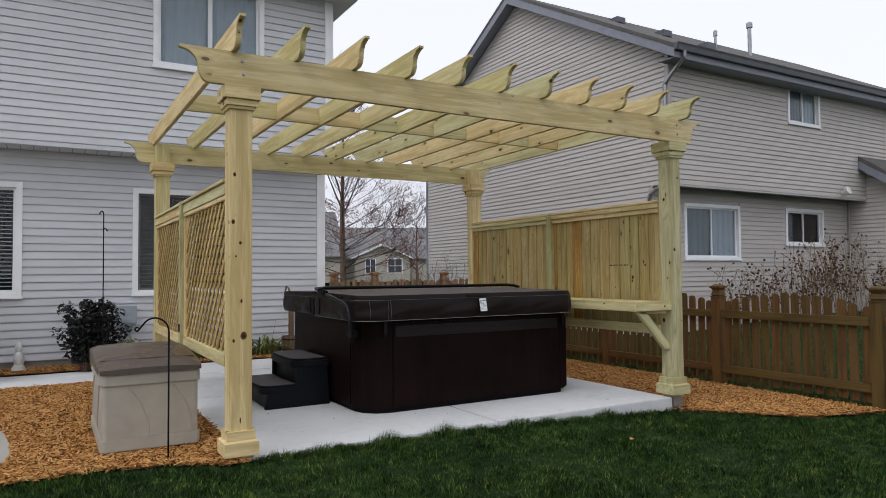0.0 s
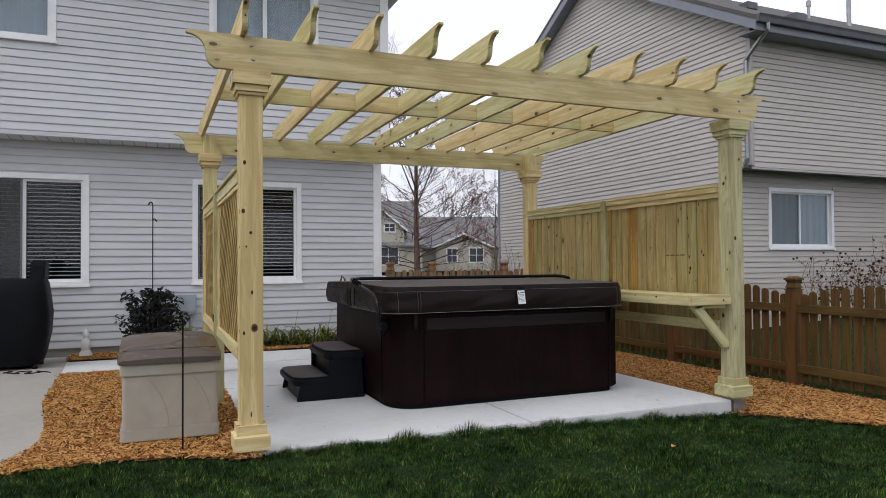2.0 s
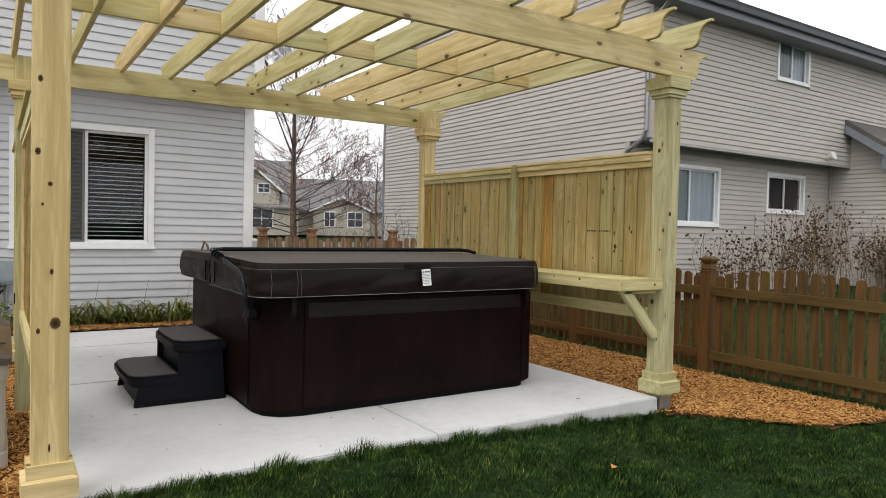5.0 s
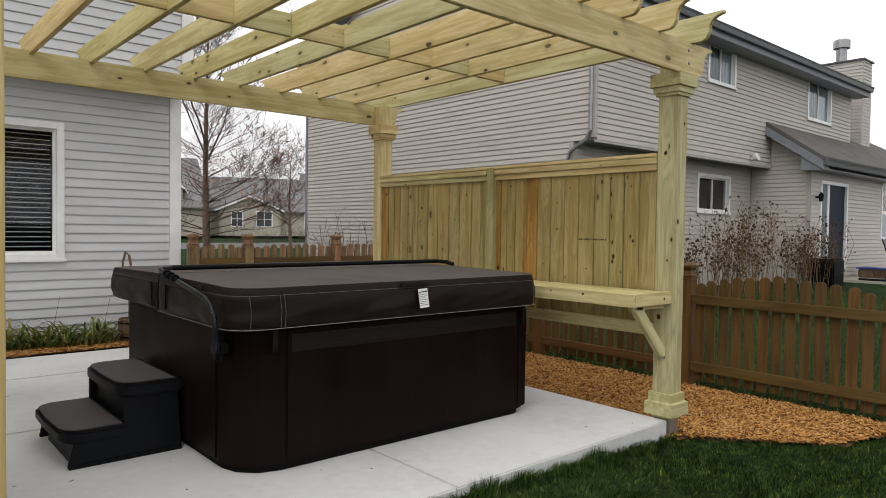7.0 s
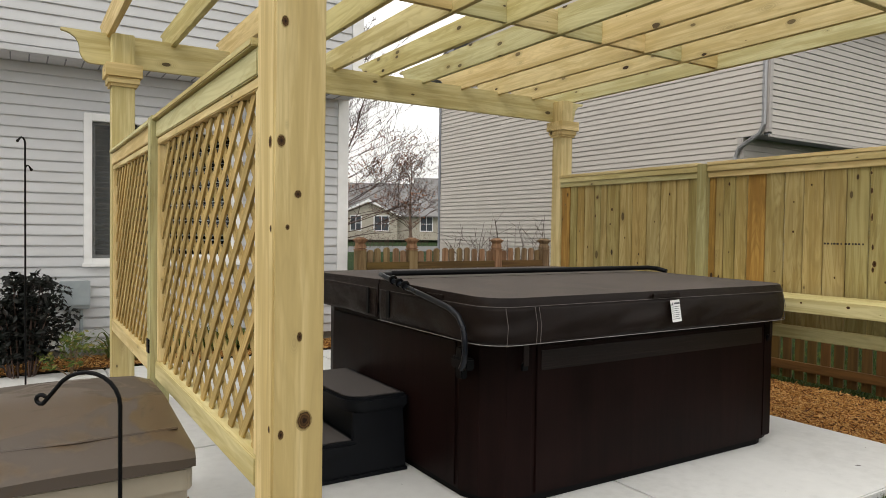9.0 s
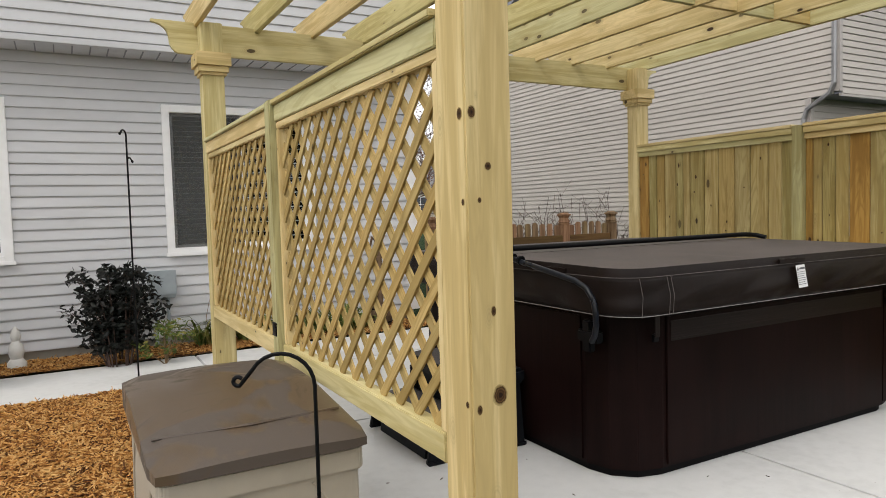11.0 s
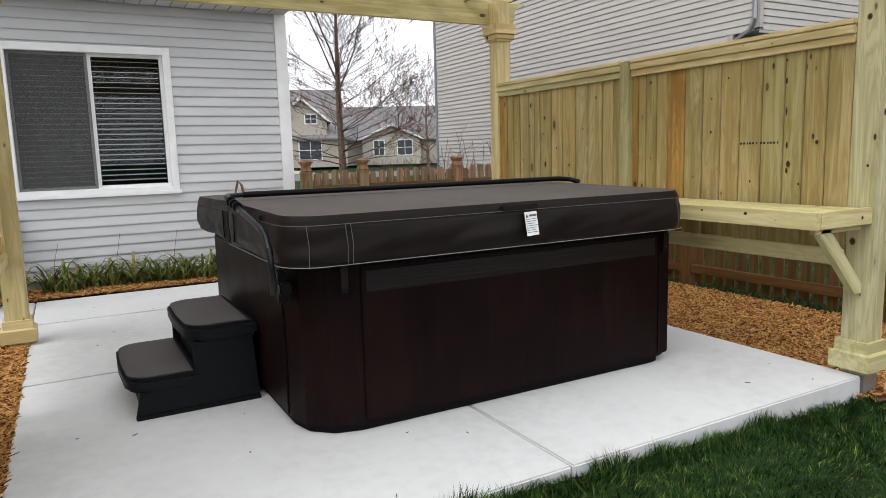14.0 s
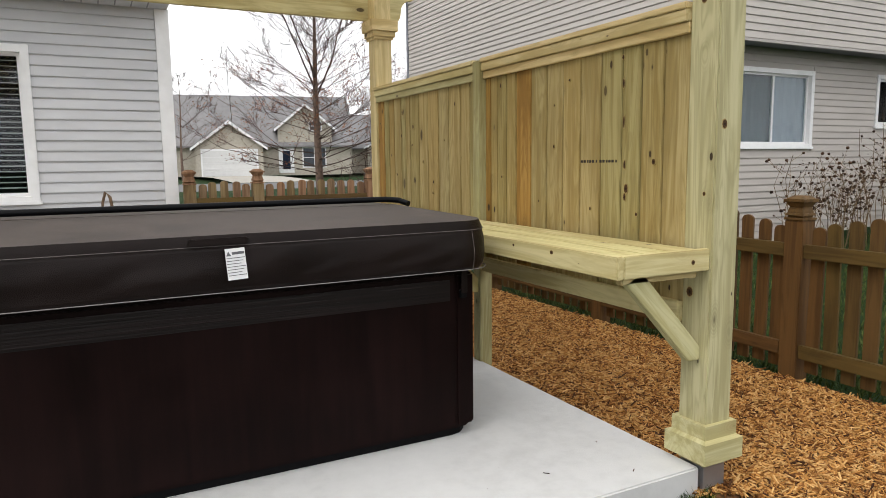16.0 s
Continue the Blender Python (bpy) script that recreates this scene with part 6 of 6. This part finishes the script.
def build_shrub():
    rng = random.Random(11)
    s = thing("shrub", (0.63, 10.12, 0.13), "dark purple-leaved shrub beside the house wall", "shrub")
    st, lf = Mesh(), Mesh()
    for i in range(26):
        a, r = rng.uniform(0, 6.283), rng.uniform(0.12, 0.40)
        x1, y1, z1 = 0.63 + r * math.cos(a) * 1.05, 10.10 + r * math.sin(a) * 0.75, rng.uniform(0.72, 1.04) - r * 0.25
        x0, y0 = 0.63 + 0.1 * math.cos(a), 10.1 + 0.08 * math.sin(a)
        st.tube([(x0, y0, 0.12), ((x0 + x1) / 2, (y0 + y1) / 2, 0.2 + z1 * 0.45), (x1, y1, z1)], [0.007, 0.005, 0.003], 5)
        for k in range(5):
            f = 0.25 + 0.19 * k
            leaf_cloud(rng, lf, (x0 + (x1 - x0) * f, y0 + (y1 - y0) * f, 0.14 + (z1 - 0.14) * f), (0.10, 0.10, 0.09), 30, 0.037)
    part("stem_growth", st, M["twig"], s)
    part("foliage", lf, M["leaf_dark"], s, "dense dark leaves")
    s2 = thing("shrub", (1.02, 9.75, 0.13), "small yellow-green leafy plant beside the path", "shrub")
    lf, st = Mesh(), Mesh()
    for i in range(12):
        a, r = rng.uniform(0, 6.283), rng.uniform(0.05, 0.24)
        x1, y1, z1 = 1.0 + r * math.cos(a), 9.9 + r * math.sin(a) * 0.6, rng.uniform(0.28, 0.52)
        st.tube([(1.0, 9.9, 0.12), (x1, y1, z1)], [0.004, 0.002], 4)
        leaf_cloud(rng, lf, (x1, y1, z1 - 0.04), (0.09, 0.08, 0.08), 26, 0.028)
    part("stem_growth", st, M["weed"], s2)
    part("foliage", lf, M["leaf_green"], s2)


def build_lilies():
    rng = random.Random(23)
    xs = [1.45, 1.62, 1.85, 2.02, 2.22, 2.4, 2.58, 2.72, 2.95, 3.1]
    for i, cx in enumerate(xs):
        cy = 10.42 + rng.uniform(-0.08, 0.08)
        t = thing("daylily_clump", (cx, cy, 0.14), "fading daylily clump with arching strap leaves", "plant", "daylilies along the wall")
        g = Mesh()
        for _ in range(44):
            a, ln, w = rng.uniform(0, 6.283), rng.uniform(0.22, 0.46), rng.uniform(0.013, 0.024)
            d, sd = Vector((math.cos(a), math.sin(a), 0)), Vector((-math.sin(a), math.cos(a), 0))
            bx, by = cx + rng.gauss(0, 0.05), cy + rng.gauss(0, 0.04)
            o, n = len(g.v), 5
            up = rng.uniform(0.35, 0.8)
            for k in range(n + 1):
                f = k / n
                p = Vector((bx, by, 0.13)) + d * (ln * 0.75 * f ** 1.3) + Vector((0, 0, ln * up * math.sin(f * 2.3)))
                ww = w * (1 - f * 0.9)
                g.v += [tuple(p - sd * ww), tuple(p + Vector((0, 0, -ww * 0.5))), tuple(p + sd * ww)]
            for k in range(n):
                q = o + 3 * k
                g.f += [(q, q + 1, q + 4, q + 3), (q + 1, q + 2, q + 5, q + 4)]
        part("leaves", g.data("leaves", M["lily"], fix=False), None, t)
        if i % 3 == 0:
            part("dry_stalk", Mesh().tube([(cx, cy, 0.13), (cx + 0.03, cy, 0.45), (cx + 0.08, cy + 0.02, rng.uniform(0.55, 0.78))], [0.004, 0.003, 0.002], 5), M["weed"], t)


def build_grill():
    g = thing("covered_grill", (-1.05, 9.85, 0.135), "barbecue grill under a black fitted cover", "grill")
    c = Mesh()
    # cover sections from the ground up: half width, half depth
    sec = [(0.18, 0.42, 0.30), (0.30, 0.47, 0.32), (0.55, 0.52, 0.34), (0.80, 0.53, 0.34), (1.00, 0.51, 0.33), (1.16, 0.49, 0.31), (1.22, 0.46, 0.28)]
    n = 28
    for z, hw, hd in sec:
        for k in range(n):
            a = 2 * math.pi * k / n
            ca, sa = math.cos(a), math.sin(a)
            e = 0.42
            px = math.copysign(abs(ca) ** e, ca) * hw
            py = math.copysign(abs(sa) ** e, sa) * hd
            d = 1 + 0.025 * noise.noise(Vector((px * 5, py * 5, z * 3)))
            c.v.append((-1.05 + px * d, 9.85 + py * d, z))
    for i in range(len(sec) - 1):
        c.f += [(i * n + k, i * n + (k + 1) % n, (i + 1) * n + (k + 1) % n, (i + 1) * n + k) for k in range(n)]
    c.f += [tuple(reversed(range(n))), tuple((len(sec) - 1) * n + k for k in range(n))]
    part("cover", c, M["grill_cover"], g, "black fitted fabric cover", smooth=True)
    hood = [(9.65, 1.20), (10.08, 1.20), (10.10, 1.36), (10.02, 1.45), (9.82, 1.45), (9.68, 1.36)]
    part("hood_bulge", Mesh().prism(hood, -0.74, -0.58, "x"), M["grill_cover"], g, bevel=0.02)
    for dx in (-0.38, 0.38):
        for dy in (-0.24, 0.24):
            part("caster", Mesh().lathe([(0.03, 0.135), (0.035, 0.16), (0.02, 0.19)], 10, (-1.05 + dx, 9.85 + dy)), M["black_metal"], g)
    part("thermometer", Mesh().lathe([(0.06, 0.0), (0.06, 0.015), (0.04, 0.03)], 16), M["chrome"], g, "round chrome thermometer", m=Matrix.Translation((-1.10, 9.525, 1.06)) @ pose(0, 0, 0, 90))
    h = thing("garden_hose", (-0.7, 9.4, 0.14), "thin black cable coiled on the patio", "cable")
    part("coil", Mesh().tube([(-0.95 + 0.45 * k / 30 + 0.05 * math.sin(k * 0.9), 9.35 + 0.10 * math.sin(k * 0.55) - 0.004 * k, 0.143) for k in range(31)], 0.006, 6), M["black_metal"], h, smooth=True)


def build_wall_things():
    b = thing("meter_box", (1.08, 10.64, 0.65), "grey electrical box with conduits on the house wall", "electrical box")
    part("housing", Mesh().box(0.95, 1.21, 10.56, 10.683, 0.66, 0.94), M["meter_box"], b, bevel=0.01)
    part("lid", Mesh().box(0.945, 1.215, 10.545, 10.56, 0.70, 0.945), M["meter_box"], b, bevel=0.004)
    for x in (1.02, 1.14):
        part("conduit", Mesh().tube([(x, 10.63, 0.66), (x, 10.63, 0.2)], 0.018, 8), M["meter_box"], b)
    o = thing("garden_ornament", (-0.19, 10.42, 0.14), "small white plaster garden ornament on the mulch", "ornament")
    part("figure", Mesh().lathe([(0.075, 0.13), (0.08, 0.20), (0.05, 0.24), (0.065, 0.30), (0.055, 0.36), (0.03, 0.40), (0.045, 0.44), (0.03, 0.50), (0.008, 0.53)], 12, (-0.19, 10.42)), M["ceramic"], o, smooth=True)
    p = thing("barrel_planter", (3.4, 10.42, 0.13), "half-barrel planter with a rustic wooden garden pump", "planter", kind="")
    cx, cy = 3.40, 10.42
    for k in range(14):
        a = 2 * math.pi * k / 14
        m = Matrix.Translation((cx, cy, 0)) @ pose(0, 0, 0, 0, 0, math.degrees(a))
        part("stave", Mesh().prism([(0.115, 0.15), (0.145, 0.29), (0.14, 0.42), (0.122, 0.42), (0.127, 0.29), (0.097, 0.15)], -0.029, 0.029, "y"), M["barrel"], p, m=m)
    for z, r in ((0.20, 0.136), (0.36, 0.148)):
        part("hoop", Mesh().lathe([(r, z), (r + 0.003, z + 0.02)], 20, (cx, cy)), M["black_metal"], p)
    part("soil", Mesh().lathe([(0.12, 0.36), (0.12, 0.395)], 16, (cx, cy)), M["mulch_bed"], p)
    part("pump_post", Mesh().box(cx - 0.035, cx + 0.035, cy - 0.03, cy + 0.03, 0.39, 1.02), M["barrel"], p, bevel=0.008)
    part("pump_handle", Mesh().tube([(cx - 0.01, cy, 1.0), (cx - 0.03, cy, 1.14), (cx - 0.07, cy, 1.19), (cx - 0.10, cy, 1.08), (cx - 0.11, cy, 0.85)], [0.014, 0.016, 0.016, 0.013, 0.011], 8), M["barrel"], p)
    part("pump_spout", Mesh().box(cx - 0.11, cx + 0.0, cy - 0.055, cy - 0.03, 0.92, 0.97), M["barrel"], p, bevel=0.006)
    q = thing("fallen_leaf", (4.0, 3.9, 0.08), "dry brown fallen leaf on the lawn", "leaf", kind="")
    part("blade", Mesh().add([(4.0 - 0.024, 3.882, 0.085), (4.0, 3.86, 0.095), (4.024, 3.887, 0.085), (4.0, 3.915, 0.097), (4.0, 3.885, 0.081)], [(0, 1, 4), (1, 2, 4), (2, 3, 4), (3, 0, 4)]), M["mulch"], q)


def build_litter():
    """Small dry leaf scraps and twigs on the slab."""
    rng = random.Random(8)
    g = Mesh()
    for _ in range(34):
        x, y = rng.uniform(1.5, 5.3), rng.uniform(4.85, 10.0)
        if TX[0] - 0.1 < x < TX[1] + 0.1 and TY[0] - 0.05 < y < TY[1]:
            continue
        ln = rng.uniform(0.004, 0.014)
        g.box(-ln, ln, -0.002, 0.002, 0, 0.002, Matrix.Translation((x, y, SLAB_Z + 0.0005)) @ pose(0, 0, 0, 0, 0, rng.uniform(0, 180)))
    ob = new("slab_litter", g.data("slab_litter", M["seed"]))
    tagged(ob, "scattered twigs and mulch scraps on the slab", "litter", kind="stuff")


# ---- trees and far plants ----
def grow(rng, g, p, d, ln, r, level, spread, ratio, tips, seg=3):
    """A tapering limb that forks on; adds tubes to g and end points to tips."""
    pts, rad = [p.copy()], [r]
    v = d.normalized()
    for k in range(seg):
        v = (v + Vector((rng.gauss(0, 0.10), rng.gauss(0, 0.10), rng.gauss(0.02, 0.06)))).normalized()
        pts.append(pts[-1] + v * (ln / seg))
        rad.append(r * (1 - 0.5 * (k + 1) / seg))
    g.tube(pts, rad, 5 if r > 0.03 else 3, caps=False)
    if level == 0:
        tips.append(pts[-1])
        return
    n = rng.choice((3, 4, 4)) if level > 1 else rng.choice((3, 4, 5))
    for k in range(n):
        f = rng.uniform(0.35, 1.0) if k else 1.0
        i = min(seg - 1, int(f * seg))
        q = pts[i].lerp(pts[i + 1], f * seg - i) if f < 1 else pts[-1]
        a = rng.uniform(0, 6.283)
        side = Vector((math.cos(a), math.sin(a), rng.uniform(-0.1, 0.45)))
        nd = (v * (1 - spread) + side * spread).normalized()
        grow(rng, g, q, nd, ln * ratio * rng.uniform(0.75, 1.15), max(r * 0.5 * (0.9 if k else 1.1), 0.0065), level - 1, spread, ratio, tips)


def bare_tree(x, y, z, ht, seed, label, trunk_r=0.14, whorls=9, level=2, rust=0, reach=0.42, low=0.22, thick=0.20, fork=0):
    rng = random.Random(seed)
    t = thing("tree", (x, y, z), label, "tree")
    tr, cr, tips = Mesh(), Mesh(), []
    pts, rad = [], []
    for k in range(11):
        f = k / 10
        pts.append(Vector((x + 0.05 * math.sin(f * 5 + seed), y + 0.05 * math.cos(f * 4 + seed), z + ht * f * 0.95)))
        rad.append(trunk_r * (1 - f) ** 1.15 + 0.014)
    tr.tube(pts, rad, 9)
    for w in range(whorls):
        f = low + (0.94 - low) * w / (whorls - 1)
        c = pts[min(9, int(f * 10))].lerp(pts[min(10, int(f * 10) + 1)], f * 10 - int(f * 10))
        for k in range(rng.choice((2, 3, 3))):
            a = rng.uniform(0, 6.283)
            up = (0.10 + 0.9 * f) if fork else (0.30 + 0.75 * f)
            ln = ht * reach * (1.05 - f) ** 0.7 * rng.uniform(0.65, 1.1)
            grow(rng, cr, c.copy(), Vector((math.cos(a), math.sin(a), up)), ln, max(0.012, trunk_r * thick * (1.1 - f)), level, 0.45, 0.52, tips)
    for k in range(fork):
        a = k * 6.283 / fork + rng.uniform(-0.4, 0.4)
        grow(rng, cr, pts[4].lerp(pts[5], k / fork), Vector((0.5 * math.cos(a), 0.5 * math.sin(a), 1.0)), ht * 0.42, trunk_r * 0.24, level, 0.5, 0.50, tips, 5)
    part("trunk", tr, M["bark"], t, smooth=True)
    part("crown", cr.data("crown", M["twig"], fix=False), None, t, "bare branching crown of twigs")
    if rust:
        lf = Mesh()
        for p in rng.choices([q for q in tips if q.z < z + ht * 0.5] or tips, k=rust):
            leaf_cloud(rng, lf, p, (0.25, 0.25, 0.2), 4, 0.034)
        if lf.f:
            part("dry_leaves", lf.data("dry_leaves", M["leaf_rust"], fix=False), None, t, "rusty leaves still hanging on")
    return t


def dry_shrub(x, y, w, d, ht, n, seed, label, heads=True, mat="weed"):
    rng = random.Random(seed)
    t = thing("shrub", (x, y, 0), label, "shrub")
    st, hd = Mesh(), Mesh()
    for _ in range(n):
        bx, by = x + rng.uniform(-w, w), y + rng.uniform(-d, d)
        h = ht * rng.uniform(0.55, 1.0)
        p = Vector((bx, by, -0.05))
        v = Vector((rng.gauss(0, 0.12), rng.gauss(0, 0.12), 1))
        pts = [p, p + v * h * 0.5, p + v * h * 0.8 + Vector((rng.gauss(0, 0.06), rng.gauss(0, 0.06), 0)), p + v * h + Vector((rng.gauss(0, 0.12), rng.gauss(0, 0.12), 0))]
        st.tube(pts, [0.006, 0.005, 0.004, 0.003], 3, caps=False)
        for k in range(rng.choice((3, 4, 5, 6))):
            f = rng.uniform(0.4, 0.98)
            q = pts[1].lerp(pts[3], max(0, (f - 0.5) * 2)) if f > 0.5 else pts[0].lerp(pts[1], f * 2)
            e = q + Vector((rng.gauss(0, 0.13), rng.gauss(0, 0.13), rng.uniform(0.05, 0.25)))
            st.tube([q, e], [0.003, 0.002], 3, caps=False)
            if heads:
                r = rng.uniform(0.012, 0.030)
                hd.lathe([(r * 0.5, e.z - r * 0.7), (r, e.z), (r * 0.55, e.z + r * 0.8)], 5, (e.x, e.y))
                if rng.random() < 0.5:
                    leaf_cloud(rng, hd, q.lerp(e, 0.5), (0.06, 0.06, 0.08), 3, 0.025)
    tagged(part("stem_growth", st.data("stem_growth", M[mat], fix=False), None, t), kind="stuff")
    if heads:
        tagged(part("seed_growth", hd.data("seed_growth", M["seed"], fix=False), None, t, "dark dry seed heads"), kind="stuff")


def build_plants():
    bare_tree(9.85, 24.3, 0, 9.2, 3, "bare upright tree with a few rusty leaves", 0.13, 34, 3, 1500, 0.34, 0.13, 0.18, 3)
    bare_tree(20.2, 37.8, 0.2, 5.6, 9, "bare small round-crowned tree across the street", 0.10, 12, 3, 60, 0.55, 0.25, 0.3)
    bare_tree(8.4, 47.5, 0.5, 6.5, 10, "bare small tree beside a garage", 0.08, 8, 3, 0, 0.55, 0.2)
    bare_tree(27.0, 44.0, 0.4, 7.5, 12, "bare tree across the street", 0.12, 9, 3, 0, 0.5, 0.25)
    bare_tree(36.0, 52.0, 0.9, 9.0, 13, "bare tree across the street", 0.14, 9, 3, 0, 0.5, 0.25)
    bare_tree(38.0, 9.8, 0, 6.6, 14, "bare yard tree beyond the neighbouring patio", 0.13, 14, 3, 0, 0.25, 0.34, 0.2, 5)
    bare_tree(58.0, 24.0, 0, 10.0, 15, "bare yard tree far behind", 0.14, 9, 3, 0, 0.45, 0.25)
    dry_shrub(12.6, 8.9, 0.9, 0.25, 1.55, 46, 1, "dry brown flower stems along the neighbouring house")
    dry_shrub(15.2, 8.8, 1.25, 0.35, 2.25, 120, 2, "tall dry brown shrub with dark seed heads")
    dry_shrub(17.6, 8.4, 0.9, 0.4, 1.95, 90, 3, "dry brown shrub beside the extension wall")
    dry_shrub(7.1, 11.3, 0.85, 0.3, 1.75, 80, 4, "bare twiggy shrub behind the fence", False, "twig")
    dry_shrub(20.0, 43.0, 1.6, 0.6, 1.6, 60, 5, "bare twiggy hedge across the street", False, "twig")
    dry_shrub(26.0, 50.0, 2.4, 0.6, 1.5, 70, 6, "bare twiggy hedge across the street", False, "twig")
    rng = random.Random(77)
    t = thing("conifer", (52, 10.4, 0), "dark conifer behind the neighbouring yard", "tree")
    g = Mesh()
    for k in range(110):
        f = rng.random() ** 1.3
        a, r = rng.uniform(0, 6.283), 2.0 * (1 - f) + 0.08
        leaf_cloud(rng, g, (52 + r * 0.8 * math.cos(a), 10.4 + r * 0.8 * math.sin(a), 0.4 + 4.3 * f), (0.45, 0.45, 0.4), 60, 0.13)
    part("foliage", g.data("foliage", M["conifer"], fix=False), None, t)
    part("trunk", Mesh().tube([(52, 10.4, 0), (52, 10.4, 3.8)], [0.18, 0.04], 8), M["bark"], t)


# ---- neighbour's patio ----
def patio_chair(x, y, yaw, pz):
    m = Matrix.Translation((x, y, pz)) @ pose(0, 0, 0, 0, 0, yaw)
    c = thing("patio_chair", (x, y, pz), "dark metal patio chair with a grey sling seat", "chair", "patio chairs")
    part("seat", Mesh().box(-0.24, 0.24, -0.24, 0.24, 0.40, 0.415), M["sling"], c, m=m)
    part("backrest", Mesh().prism([(0.22, 0.42), (0.235, 0.42), (0.40, 1.0), (0.385, 1.0)], -0.24, 0.24, "x"), M["sling"], c, m=m)
    for sx in (-0.26, 0.26):
        part("side_frame", Mesh().tube([(sx, -0.28, 0.0), (sx, -0.22, 0.38), (sx, -0.26, 0.62), (sx, 0.25, 0.62), (sx, 0.30, 0.60)], 0.015, 6).tube([(sx, 0.30, 0.0), (sx, 0.20, 0.40), (sx, 0.40, 1.02)], 0.015, 6), M["black_metal"], c, m=m)


def build_neighbour_patio():
    pz = 0.40
    s = thing("concrete_patio", (26, 5.5, 0), "pale concrete patio behind the neighbouring house", "patio", kind="structure")
    part("patio_slab", Mesh().box(19.3, 32, 4.4, EY - 0.03, 0.2, pz), M["concrete_old"], s, bevel=0.01)
    tx, ty = 20.9, 6.3
    tb = thing("patio_table", (tx, ty, pz), "dark patio table with a pale top", "table")
    part("tabletop", Mesh().prism(rounded(tx - 0.6, tx + 0.6, ty - 0.82, ty + 0.82, 0.15), pz + 0.70, pz + 0.73), M["curtain"], tb, bevel=0.006)
    for dx in (-0.45, 0.45):
        for dy in (-0.62, 0.62):
            part("leg", Mesh().tube([(tx + dx, ty + dy, pz), (tx + dx * 0.85, ty + dy * 0.85, pz + 0.70)], 0.02, 6), M["black_metal"], tb)
    cr = thing("crockery", (tx + 0.1, ty, pz + 0.73), "pale bowl on the patio table", "bowl")
    part("bowl", Mesh().lathe([(0.10, pz + 0.73), (0.17, pz + 0.81), (0.16, pz + 0.83)], 10, (tx + 0.1, ty)), M["ceramic"], cr)
    for x, y, a in ((20.2, 7.25, 8), (20.95, 7.30, -4), (22.1, 6.85, -90), (22.1, 5.75, -94), (20.0, 5.62, 150), (20.8, 5.15, 178)):
        patio_chair(x, y, a, pz)
    b = thing("storage_bin", (18.1, 8.25, 0.1), "black plastic bin beside the patio door", "bin")
    part("bin", Mesh().prism([(17.80, 0.1), (18.38, 0.1), (18.42, 0.94), (17.76, 0.94)], 7.93, 8.56, "y"), M["black_metal"], b, bevel=0.03)
    for x, y, w, dp, h, mk, lab in ((19.55, 7.22, 0.15, 0.15, 0.20, "blue", "blue plastic toy box on the patio"), (20.0, 6.98, 0.14, 0.12, 0.30, "blue", "blue plastic toy on the patio"),
                                    (21.0, 7.95, 0.30, 0.42, 0.22, "barrel", "low wooden sandbox on the patio"), (19.5, 7.62, 0.05, 0.36, 0.05, "black_metal", "dark plank on the patio")):
        c = thing("sandbox" if mk == "barrel" else "plank" if h < 0.1 else "garden_toy", (x, y, pz), lab, "toy" if h > 0.1 else "plank")
        part("body", Mesh().box(x - w, x + w, y - dp, y + dp, pz, pz + h), M[mk], c, bevel=0.02)
        if mk == "barrel":
            part("rim", Mesh().box(x - w - 0.04, x + w + 0.04, y - dp - 0.04, y + dp + 0.04, pz + h + 0.002, pz + h + 0.035), M["blue"], c, "blue plastic rim", bevel=0.01)
    labn = "weathered cedar picket fence panel beyond the patio"
    fence_run("y", 34.0, 2.0, 14.0, 0.3, 1.75, 60, 50, None, (M["cedar_far"], M["cedar_y"]), labn)


def build_marks():
    """Dark ink dashes stamped across two boards of the privacy panel."""
    g = thing("board_stamp", (5.45, 5.42, 1.44), "dark stamped ink dashes on the panel boards", "stamp")
    for k in range(12):
        y = 5.335 + 0.022 * k + (0.012 if k > 5 else 0)
        bar("ink_dash", 5.4555, 5.4605, y, y + (0.015 if k % 3 else 0.009), 1.432, 1.445, M["stamp"], g, bevel=0)


build_marks()
build_pergola()
build_screens()
build_tub()
build_steps()
build_deck_box()
hook_rod("shepherd_hook", 0.835, 5.03, 0.10, 1.08, 0.095, radians(150), 0.006, "thin black iron shepherd's hook in the mulch")
hook_rod("plant_hook", 0.64, 8.28, 0.10, 2.07, 0.035, radians(238), 0.006, "tall black iron double plant hook in the mulch", (1.86, 0.03, -1))
build_shrub()
build_lilies()
build_grill()
build_wall_things()
build_plants()
build_neighbour_patio()
build_street()
build_far_houses()
build_litter()
build_fences()
build_house()
build_neighbour()
chips("bark_mulch", [(BED_WEST, 0.006, 1.0), (BED_EAST, 0.017, 1.0), (BED_NORTH, 0.035, 0.6)], 7500, 4, "shredded orange-brown bark mulch")
build_grass()
